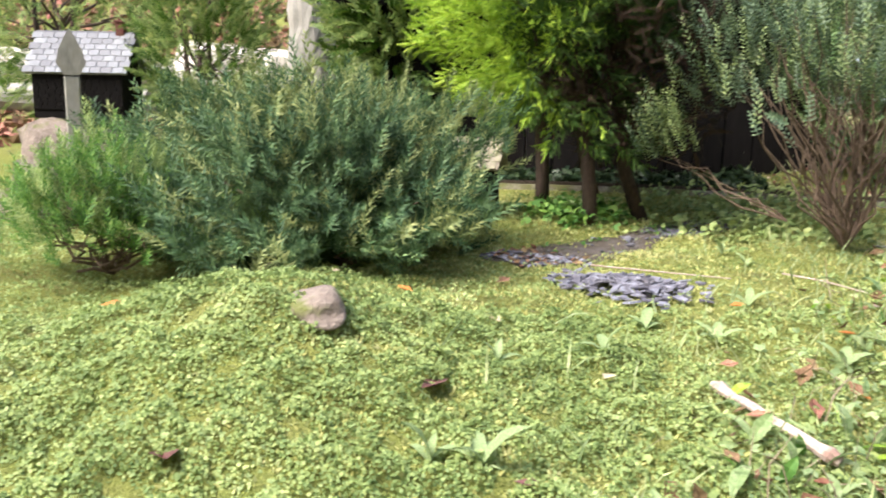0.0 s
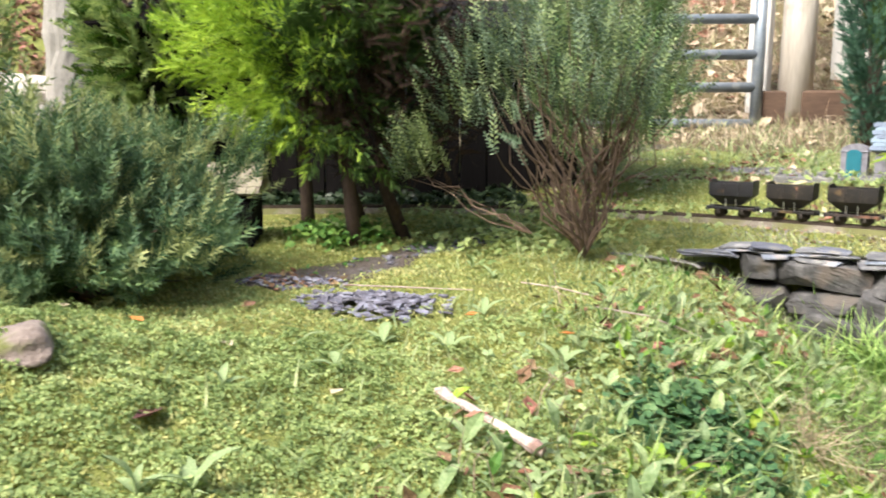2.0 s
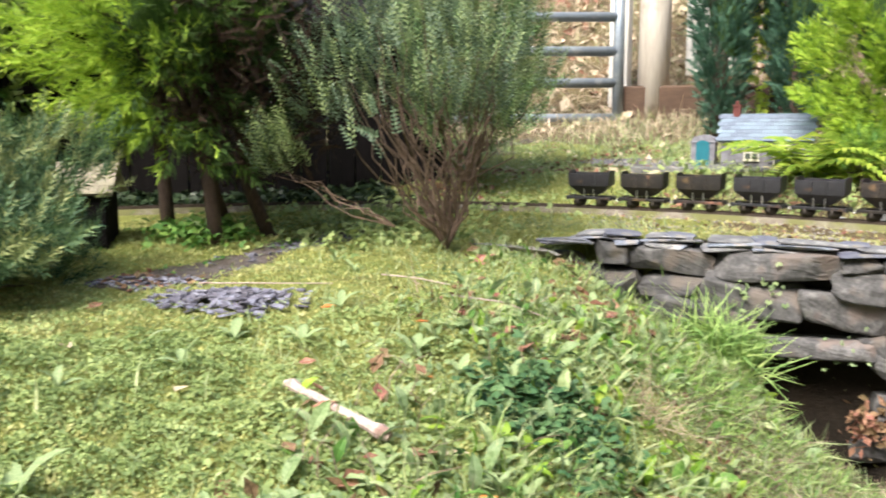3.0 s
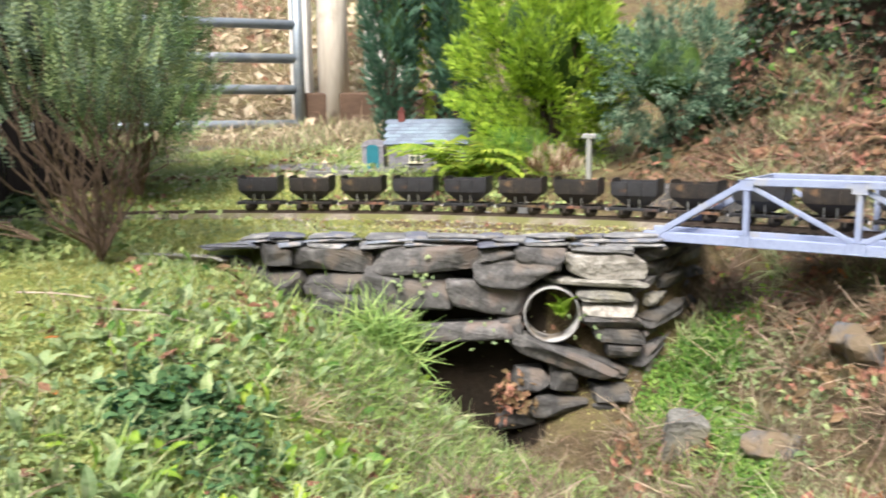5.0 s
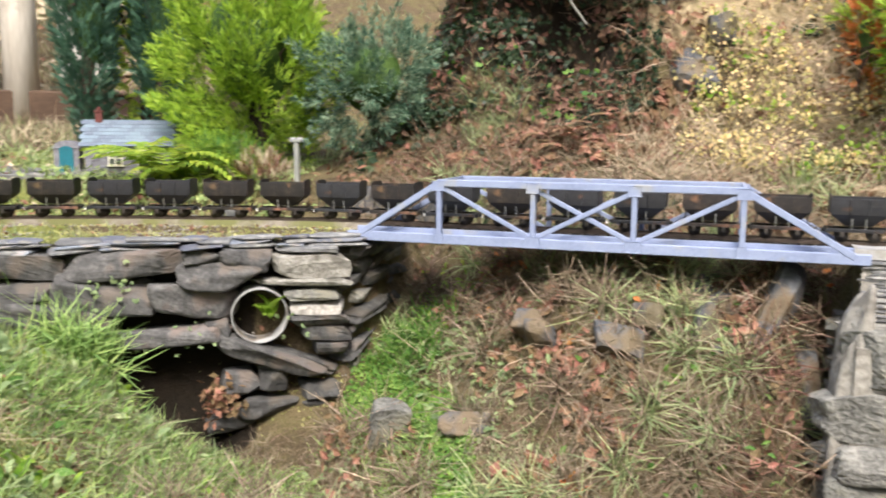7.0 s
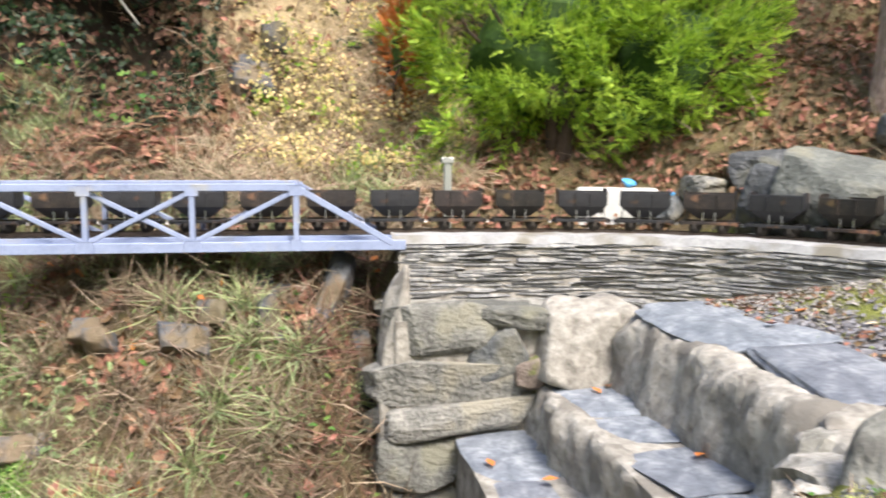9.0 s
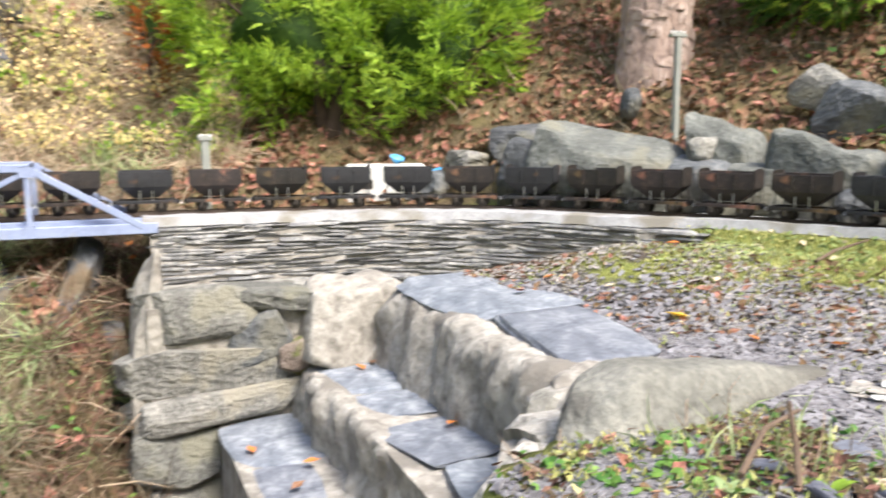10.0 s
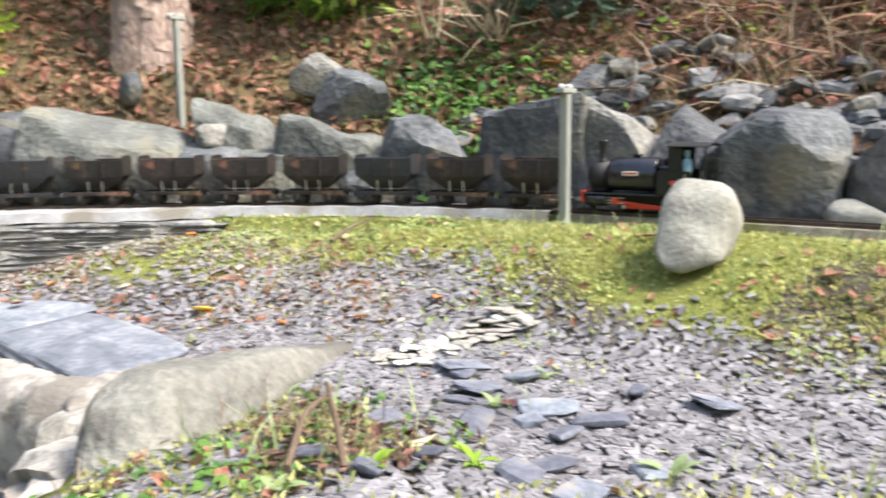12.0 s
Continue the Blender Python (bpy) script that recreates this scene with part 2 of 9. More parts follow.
DARK_BOARD = mat("black_board", [(0.006, 0.0055, 0.0055), (0.014, 0.012, 0.012)], 20, 1.0, 0.4, stretch=(1, 1, 0.15), spec=0.08)
POST_GREY = mat("pale_painted_post", [(0.21, 0.22, 0.20), (0.31, 0.32, 0.29)], 30, 0.7, 0.25, stretch=(1, 1, 0.2))
HOUSE_WALL = mat("model_stone_wall", [(0.13, 0.125, 0.145), (0.21, 0.205, 0.235), (0.30, 0.295, 0.32)], 70, 0.85, 0.5, 300, vary=0.25, mode="object")
HOUSE_ROOF = mat("model_slate_roof", [(0.11, 0.145, 0.19), (0.17, 0.21, 0.265)], 30, 0.6, 0.3, vary=0.2, mode="object")
ROOF_PALE = mat("pale_model_slate", [(0.14, 0.145, 0.17), (0.23, 0.235, 0.26)], 30, 0.6, 0.3, vary=0.25, mode="object")
ROOF_LICHEN = mat("lichened_wooden_roof", [(0.15, 0.12, 0.10), (0.27, 0.225, 0.19), (0.38, 0.33, 0.28)], 30, 0.9, 0.4, stain=(35, 0.35, (0.24, 0.28, 0.12)))
CHIMNEY = mat("red_brick_chimney", [(0.09, 0.025, 0.022), (0.15, 0.045, 0.038)], 60, 0.8, 0.3)
TEAL = mat("teal_door_paint", [(0.012, 0.12, 0.16), (0.02, 0.17, 0.22)], 20, 0.5, 0.1)
CREAM = mat("cream_paint", [(0.6, 0.57, 0.44), (0.7, 0.67, 0.55)], 30, 0.6, 0.1)
GLASS_DARK = mat("dark_window_pane", [(0.05, 0.06, 0.05), (0.09, 0.10, 0.09)], 20, 0.1, 0.0)
BLOCK_WHITE = mat("white_block", [(0.48, 0.48, 0.46), (0.62, 0.62, 0.60)], 20, 0.85, 0.4, 150, stain=(15, 0.25, (0.42, 0.42, 0.38)))
BLUE_SHEET = mat("blue_plastic", [(0.05, 0.28, 0.6), (0.12, 0.42, 0.75)], 20, 0.35, 0.2)
BARK = mat("flaky_bark", [(0.13, 0.09, 0.075), (0.34, 0.25, 0.21), (0.52, 0.43, 0.38)], 18, 0.95, 1.0, 90, stretch=(1, 1, 0.45), bump_dist=0.02)
BARK_DARK = mat("dark_bark", [(0.03, 0.02, 0.015), (0.09, 0.06, 0.045)], 30, 0.95, 0.8, stretch=(1, 1, 0.3))
BARK_GREY = mat("grey_bark", [(0.20, 0.19, 0.17), (0.36, 0.34, 0.31)], 14, 0.95, 0.7, stretch=(1, 1, 0.4))
STICK = mat("pale_stripped_stick", [(0.28, 0.20, 0.17), (0.45, 0.36, 0.32), (0.56, 0.48, 0.44)], 40, 0.85, 0.5, stain=(40, 0.3, (0.25, 0.16, 0.13)))
TWIG = mat("brown_twig", [(0.07, 0.045, 0.03), (0.17, 0.12, 0.085)], 60, 0.9, 0.4)


def leaf_mat(name, cols, vary=0.35, leaf=0.35, rough=0.6, scale=30):
    return mat(name, cols, scale, rough, 0.0, vary=vary, mode="island", leaf=leaf, spec=0.3)


LEAF_CREEP = leaf_mat("creeping_leaf", [(0.14, 0.21, 0.068), (0.285, 0.37, 0.13), (0.435, 0.505, 0.22)], 0.24, 0.35, 0.55, 8)
LEAF_MOSS = leaf_mat("moss_tuft", [(0.27, 0.29, 0.09), (0.46, 0.47, 0.175), (0.64, 0.63, 0.32)], 0.28, 0.4, 0.8, 8)
LEAF_GRASS = leaf_mat("grass_blade", [(0.165, 0.235, 0.095), (0.33, 0.40, 0.185), (0.53, 0.565, 0.345)], 0.35, 0.4)
LEAF_FRESH = leaf_mat("fresh_grass_blade", [(0.14, 0.26, 0.065), (0.29, 0.44, 0.13), (0.48, 0.58, 0.24)], 0.3, 0.4)
LEAF_DRY = leaf_mat("dry_grass", [(0.095, 0.07, 0.043), (0.225, 0.18, 0.12), (0.43, 0.37, 0.27)], 0.45, 0.3, 0.8)
LEAF_BROAD = leaf_mat("broad_weed_leaf", [(0.14, 0.22, 0.08), (0.27, 0.36, 0.16), (0.43, 0.49, 0.29)], 0.3, 0.35)
LEAF_BRIGHT = leaf_mat("bright_leaf", [(0.14, 0.30, 0.03), (0.26, 0.42, 0.05), (0.42, 0.5, 0.08)], 0.25, 0.45, 0.5)
# Ivy green taken near black; shade is in the colour.
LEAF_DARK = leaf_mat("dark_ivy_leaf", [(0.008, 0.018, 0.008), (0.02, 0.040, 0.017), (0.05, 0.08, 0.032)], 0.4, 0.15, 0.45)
LEAF_IVY = leaf_mat("weed_leaf", [(0.06, 0.16, 0.03), (0.12, 0.25, 0.05), (0.2, 0.33, 0.08)], 0.35, 0.35)
LEAF_CLOVER = leaf_mat("dark_trefoil_leaf", [(0.03, 0.085, 0.03), (0.07, 0.15, 0.055), (0.13, 0.22, 0.09)], 0.35, 0.25)
LEAF_VIVID = leaf_mat("vivid_creeper_leaf", [(0.07, 0.165, 0.03), (0.145, 0.27, 0.05), (0.25, 0.37, 0.085)], 0.3, 0.35)
LEAF_BROWN = leaf_mat("fallen_brown_leaf", [(0.085, 0.043, 0.025), (0.225, 0.125, 0.072), (0.42, 0.265, 0.165)], 0.5, 0.15, 0.8)
LEAF_RUST = leaf_mat("dead_bracken", [(0.042, 0.025, 0.016), (0.12, 0.072, 0.045), (0.26, 0.17, 0.11)], 0.5, 0.1, 0.85)
LEAF_STRAW = leaf_mat("bleached_straw", [(0.27, 0.20, 0.12), (0.47, 0.38, 0.255), (0.66, 0.565, 0.42)], 0.4, 0.3, 0.8)
LEAF_ORANGE = leaf_mat("fallen_orange_leaf", [(0.5, 0.16, 0.04), (0.62, 0.26, 0.07)], 0.25, 0.2, 0.6)
LEAF_YELLOW = leaf_mat("fallen_yellow_leaf", [(0.65, 0.42, 0.03), (0.75, 0.55, 0.1)], 0.15, 0.25, 0.6)
LEAF_CREAM = leaf_mat("fallen_pale_leaf", [(0.5, 0.42, 0.28), (0.65, 0.55, 0.4)], 0.25, 0.2, 0.7)
LEAF_PURPLE = leaf_mat("fallen_purple_leaf", [(0.09, 0.04, 0.038), (0.17, 0.075, 0.07)], 0.2, 0.1, 0.5)
# Pale yellow puts direct sun into the leaf colour.
LEAF_SUN = leaf_mat("sun_bright_leaf", [(0.40, 0.36, 0.11), (0.70, 0.59, 0.26), (0.90, 0.79, 0.48)], 0.45, 0.45)
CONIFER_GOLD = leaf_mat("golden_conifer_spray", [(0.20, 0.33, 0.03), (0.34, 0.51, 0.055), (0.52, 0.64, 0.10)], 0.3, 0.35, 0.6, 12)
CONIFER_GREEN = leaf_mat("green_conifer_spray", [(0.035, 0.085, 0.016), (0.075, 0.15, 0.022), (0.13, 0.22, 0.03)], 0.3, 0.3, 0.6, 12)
CONIFER_DARK = leaf_mat("cypress_spray", [(0.025, 0.075, 0.05), (0.065, 0.145, 0.095), (0.12, 0.22, 0.145)], 0.3, 0.2, 0.6, 12)
CONIFER_BLUE = leaf_mat("juniper_spray", [(0.105, 0.18, 0.115), (0.215, 0.315, 0.21), (0.35, 0.46, 0.32)], 0.3, 0.2, 0.6, 12)
# Conifer green made darker; shade is part of this colour.
CONIFER_SHADE = leaf_mat("shaded_conifer_spray", [(0.02, 0.05, 0.012), (0.045, 0.09, 0.018), (0.085, 0.15, 0.025)], 0.35, 0.2, 0.7, 12)
SHRUB = leaf_mat("shrub_leaf", [(0.09, 0.18, 0.06), (0.19, 0.32, 0.12), (0.33, 0.46, 0.21)], 0.3, 0.25, 0.5, 12)
DEAD_GRASS = leaf_mat("dead_grass", [(0.06, 0.042, 0.027), (0.17, 0.125, 0.085), (0.30, 0.235, 0.165)], 0.45, 0.2, 0.85)
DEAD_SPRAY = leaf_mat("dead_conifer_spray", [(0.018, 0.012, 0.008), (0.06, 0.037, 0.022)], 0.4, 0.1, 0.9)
ORANGE_SPRAY = leaf_mat("orange_dead_spray", [(0.38, 0.12, 0.03), (0.55, 0.22, 0.06)], 0.3, 0.3, 0.8)
HEATHER = leaf_mat("heather_needle", [(0.027, 0.060, 0.028), (0.072, 0.138, 0.058), (0.165, 0.25, 0.10)], 0.4, 0.25, 0.6, 10)
HEATHER_TIP = leaf_mat("heather_tip", [(0.17, 0.22, 0.075), (0.31, 0.35, 0.15)], 0.35, 0.3, 0.6, 10)
HEBE = leaf_mat("grey_green_leaf", [(0.045, 0.08, 0.045), (0.11, 0.165, 0.092), (0.215, 0.275, 0.165)], 0.3, 0.25, 0.45, 12)
HEBE_TIP = leaf_mat("pale_shoot_leaf", [(0.18, 0.25, 0.10), (0.31, 0.38, 0.17)], 0.2, 0.35, 0.5, 12)
HOLLY = leaf_mat("holly_leaf", [(0.014, 0.036, 0.024), (0.032, 0.07, 0.045), (0.07, 0.12, 0.08)], 0.35, 0.15, 0.35, 12)
CONIFER_PALE = leaf_mat("pale_feathery_spray", [(0.13, 0.20, 0.06), (0.25, 0.34, 0.11), (0.38, 0.46, 0.18)], 0.3, 0.35, 0.6, 12)
FERN = leaf_mat("yellow_green_fern", [(0.16, 0.28, 0.03), (0.28, 0.40, 0.05), (0.5, 0.5, 0.10)], 0.25, 0.45, 0.55)

# ---- building helpers ----
rng = np.random.default_rng(7)


def fast_mesh(name, verts, faces, material, smooth=False):
    """A mesh from arrays of vertices and of faces that all have the same number of corners."""
    me = bpy.data.meshes.new(name)
    verts, faces = np.asarray(verts, np.float32), np.asarray(faces, np.int32)
    k = faces.shape[1]
    me.vertices.add(len(verts))
    me.vertices.foreach_set("co", verts.ravel())
    me.loops.add(faces.size)
    me.loops.foreach_set("vertex_index", faces.ravel())
    me.polygons.add(len(faces))
    me.polygons.foreach_set("loop_start", np.arange(0, faces.size, k, dtype=np.int32))
    me.polygons.foreach_set("use_smooth", np.full(len(faces), smooth))
    me.update(calc_edges=True)
    me.validate()
    me.materials.append(material)
    return me


def under(ob, parent):
    ob.parent = parent
    return ob


def part(name, bm, material, parent=None, label="", smooth=False):
    """Links a bmesh as one mesh object, under its thing where one is given."""
    me = bpy.data.meshes.new(name)
    bm.to_mesh(me)
    bm.free()
    me.materials.append(material)
    if smooth:
        me.polygons.foreach_set("use_smooth", np.full(len(me.polygons), True))
    ob = new(name, me)
    if parent:
        ob.parent = parent
    return tagged(ob, label)


def sheet(name, vf, material, parent=None, label="", smooth=False):
    ob = new(name, fast_mesh(name, vf[0], vf[1], material, smooth))
    if parent:
        ob.parent = parent
    return tagged(ob, label)


def empty(name, at=(0, 0, 0), turn=0.0):
    ob = new(name)
    ob.empty_display_size = 0.02
    ob.matrix_basis = pose(*at, 0, 0, turn)
    return ob


def box_bm(x0, x1, y0, y1, z0, z1, bevel=0.0, bm=None):
    bm = bm or bmesh.new()
    made = bmesh.ops.create_cube(bm, size=1)["verts"]
    for v in made:
        v.co = ((x0 + x1) / 2 + v.co.x * (x1 - x0), (y0 + y1) / 2 + v.co.y * (y1 - y0), (z0 + z1) / 2 + v.co.z * (z1 - z0))
    if bevel:
        bmesh.ops.bevel(bm, geom=list({e for v in made for e in v.link_edges}), offset=bevel, segments=1, affect="EDGES")
    return bm


def beam_bm(a, b, w, h, bevel=0.0, bm=None):
    """A bar of width w and height h from a to b."""
    a, b = Vector(a), Vector(b)
    n = (b - a).length
    bm2 = box_bm(0, n, -w / 2, w / 2, -h / 2, h / 2, bevel)
    x = (b - a).normalized()
    up = Vector((0, 0, 1)) if abs(x.z) < 0.95 else Vector((0, 1, 0))
    y = up.cross(x).normalized()
    z = x.cross(y)
    m = Matrix((x, y, z)).transposed().to_4x4()
    m.translation = a
    bm2.transform(m)
    if bm is None:
        return bm2
    me = bpy.data.meshes.new("t")
    bm2.to_mesh(me)
    bm2.free()
    bm.from_mesh(me)
    bpy.data.meshes.remove(me)
    return bm


def tube(points, radii, sides=8, cap=True):
    """Vertices and quads of a tube that tapers along points."""
    pts = [Vector(p) for p in points]
    vs, fs = [], []
    ref = Vector((0.31, 0.2, 0.93)).normalized()
    for i, p in enumerate(pts):
        d = (pts[min(i + 1, len(pts) - 1)] - pts[max(i - 1, 0)]).normalized()
        if abs(d.dot(ref)) > 0.97:
            ref = Vector((1, 0, 0))
        u = d.cross(ref).normalized()
        w = d.cross(u)
        for k in range(sides):
            a = 2 * math.pi * k / sides
            vs.append(p + radii[i] * (math.cos(a) * u + math.sin(a) * w))
    for i in range(len(pts) - 1):
        for k in range(sides):
            fs.append((i * sides + k, i * sides + (k + 1) % sides, (i + 1) * sides + (k + 1) % sides, (i + 1) * sides + k))
    if cap:
        for i, r in ((0, 1), (len(pts) - 1, -1)):
            vs.append(pts[i])
            for k in range(sides):
                j = i * sides
                fs.append((j + k, len(vs) - 1, len(vs) - 1, j + (k + 1) % sides) if r < 0 else (j + (k + 1) % sides, len(vs) - 1, len(vs) - 1, j + k))
    return vs, fs


def tubes_bm(list_of_tubes):
    bm = bmesh.new()
    for vs, fs in list_of_tubes:
        at = [bm.verts.new(v) for v in vs]
        for f in fs:
            try:
                bm.faces.new([at[i] for i in dict.fromkeys(f)])
            except ValueError:
                pass
    bmesh.ops.recalc_face_normals(bm, faces=bm.faces)
    return bm


def lathe(profile, sides=20):
    """Vertices and quads of a turned shape from (radius, height) pairs, closed at both ends."""
    vs, fs = [], []
    for r, z in profile:
        for k in range(sides):
            a = 2 * math.pi * k / sides
            vs.append((r * math.cos(a), r * math.sin(a), z))
    for i in range(len(profile) - 1):
        for k in range(sides):
            fs.append((i * sides + k, i * sides + (k + 1) % sides, (i + 1) * sides + (k + 1) % sides, (i + 1) * sides + k))
    fs.append(tuple(range(sides))[::-1])
    fs.append(tuple((len(profile) - 1) * sides + k for k in range(sides)))
    return vs, fs


def turn_frames(normals, yaw, scale, tilt=None):
    """Rotation-and-scale matrices whose z is the normal (leaned by tilt), turned by yaw about it."""
    n = normals / np.linalg.norm(normals, axis=1, keepdims=True)
    ref = np.where(np.abs(n[:, 2:3]) < 0.9, [[0.0, 0.0, 1.0]], [[1.0, 0.0, 0.0]])
    u = np.cross(ref, n)
    u /= np.linalg.norm(u, axis=1, keepdims=True)
    w = np.cross(n, u)
    c, s = np.cos(yaw)[:, None], np.sin(yaw)[:, None]
    x, y = c * u + s * w, c * w - s * u
    if tilt is not None:
        ct, st = np.cos(tilt)[:, None], np.sin(tilt)[:, None]
        y, n = ct * y + st * n, ct * n - st * y
    scale = np.asarray(scale, float)
    if scale.ndim == 1:
        scale = np.repeat(scale[:, None], 3, 1)
    return np.stack([x * scale[:, :1], y * scale[:, 1:2], n * scale[:, 2:]], 2)


def strew(template, at, frames):
    """One array of many copies of a template (vertices, faces), each at its place and turn."""
    tv, tf = np.asarray(template[0], float), np.asarray(template[1], int)
    v = np.einsum("kij,nj->kni", frames, tv) + at[:, None, :]
    f = tf[None] + (np.arange(len(at)) * len(tv))[:, None, None]
    return v.reshape(-1, 3), f.reshape(-1, tf.shape[1])


def join(*pairs):
    vs, fs, n = [], [], 0
    for v, f in pairs:
        vs.append(v)
        fs.append(np.asarray(f) + n)
        n += len(v)
    return np.concatenate(vs), np.concatenate(fs)


def smooth01(a, b, x):
    t = np.clip((np.asarray(x, float) - a) / (b - a), 0, 1)
    return t * t * (3 - 2 * t)


def wobble(x, y, scale, seed=0.0):
    """Smooth noise over the plan, about -1 to 1, made of a few turned waves."""
    out = 0
    for i, (a, f) in enumerate(((0.3, 1.0), (1.7, 1.31), (2.9, 1.73), (4.4, 2.29), (5.3, 3.1))):
        p = seed * 1.7 + i * 2.1
        out = out + np.sin((x * math.cos(a) + y * math.sin(a)) * scale * f + p + 1.3 * np.sin((y * math.cos(a) - x * math.sin(a)) * scale * f * 0.7 + p)) / (i + 1.5)
    return out / 1.6


# ---- the line of the track and the lie of the land ----
KNOTS = [(-1.80, -2.9), (-1.76, -2.1), (-1.68, -1.4), (-1.49, -0.82), (-1.18, -0.385), (-0.73, -0.105), (-0.40, 0.02), (-0.10, 0.092), (0.18, 0.10), (0.50, 0.10), (0.80, 0.10),
         (1.02, 0.095), (1.25, 0.075), (1.48, 0.03), (1.67, -0.06), (1.84, -0.22), (1.98, -0.42), (2.085, -0.61), (2.16, -0.81), (2.20, -1.0), (2.215, -1.2), (2.225, -1.46), (2.23, -2.0), (2.23, -2.8)]


def curve_through(knots, step=0.005):
    out = []
    k = [np.array(p, float) for p in knots]
    k = [2 * k[0] - k[1]] + k + [2 * k[-1] - k[-2]]
    for p0, p1, p2, p3 in zip(k, k[1:], k[2:], k[3:]):
        for t in np.linspace(0, 1, 40, endpoint=False):
            out.append(0.5 * (2 * p1 + (p2 - p0) * t + (2 * p0 - 5 * p1 + 4 * p2 - p3) * t * t + (3 * p1 - p0 - 3 * p2 + p3) * t**3))
    out = np.array(out + [k[-2]])
    for _ in range(25):
        out[1:-1] = (out[:-2] + 2 * out[1:-1] + out[2:]) / 4
    run = np.r_[0, np.cumsum(np.linalg.norm(np.diff(out, axis=0), axis=1))]
    at = np.arange(0, run[-1], step)
    return np.stack([np.interp(at, run, out[:, 0]), np.interp(at, run, out[:, 1])], 1), at


LINE, RUN = curve_through(KNOTS)
TANGENT = np.gradient(LINE, axis=0)
TANGENT /= np.linalg.norm(TANGENT, axis=1, keepdims=True)
OUTWARD = np.stack([-TANGENT[:, 1], TANGENT[:, 0]], 1)


def along(s):
    """Place and heading (degrees) on the track at s metres along it."""
    x, y = np.interp(s, RUN, LINE[:, 0]), np.interp(s, RUN, LINE[:, 1])
    i = min(int(s / 0.005), len(LINE) - 1)
    return float(x), float(y), math.degrees(math.atan2(TANGENT[i, 1], TANGENT[i, 0]))


def run_at(x, y):
    return float(RUN[np.argmin((LINE[:, 0] - x) ** 2 + (LINE[:, 1] - y) ** 2)])


def off_track(x, y):
    """Metres from the track's centre, positive on the outer side of its curve."""
    x, y = np.asarray(x, float).ravel(), np.asarray(y, float).ravel()
    d = np.empty(len(x))
    coarse, out = LINE[::6], OUTWARD[::6]
    for a in range(0, len(x), 20000):
        px, py = x[a : a + 20000, None], y[a : a + 20000, None]
        q = (px - coarse[None, :, 0]) ** 2 + (py - coarse[None, :, 1]) ** 2
        i = q.argmin(1)
        side = (px[:, 0] - coarse[i, 0]) * out[i, 0] + (py[:, 0] - coarse[i, 1]) * out[i, 1]
        d[a : a + 20000] = np.sqrt(q[np.arange(len(i)), i]) * np.sign(side)
    return d


WALL_A, WALL_B = np.array([-0.80, -0.585]), np.array([0.0, -0.06])
WALL_DIR = (WALL_B - WALL_A) / np.linalg.norm(WALL_B - WALL_A)
WALL_OUT = np.array([WALL_DIR[1], -WALL_DIR[0]])


def smax(a, b, k=0.05):
    h = np.clip(0.5 + 0.5 * (a - b) / k, 0, 1)
    return b + (a - b) * h + k * h * (1 - h)


def cave(x):
    """The stretch of the bank that is washed out into a dark recess."""
    return smooth01(0.20, 0.30, x) * smooth01(0.56, 0.47, x)


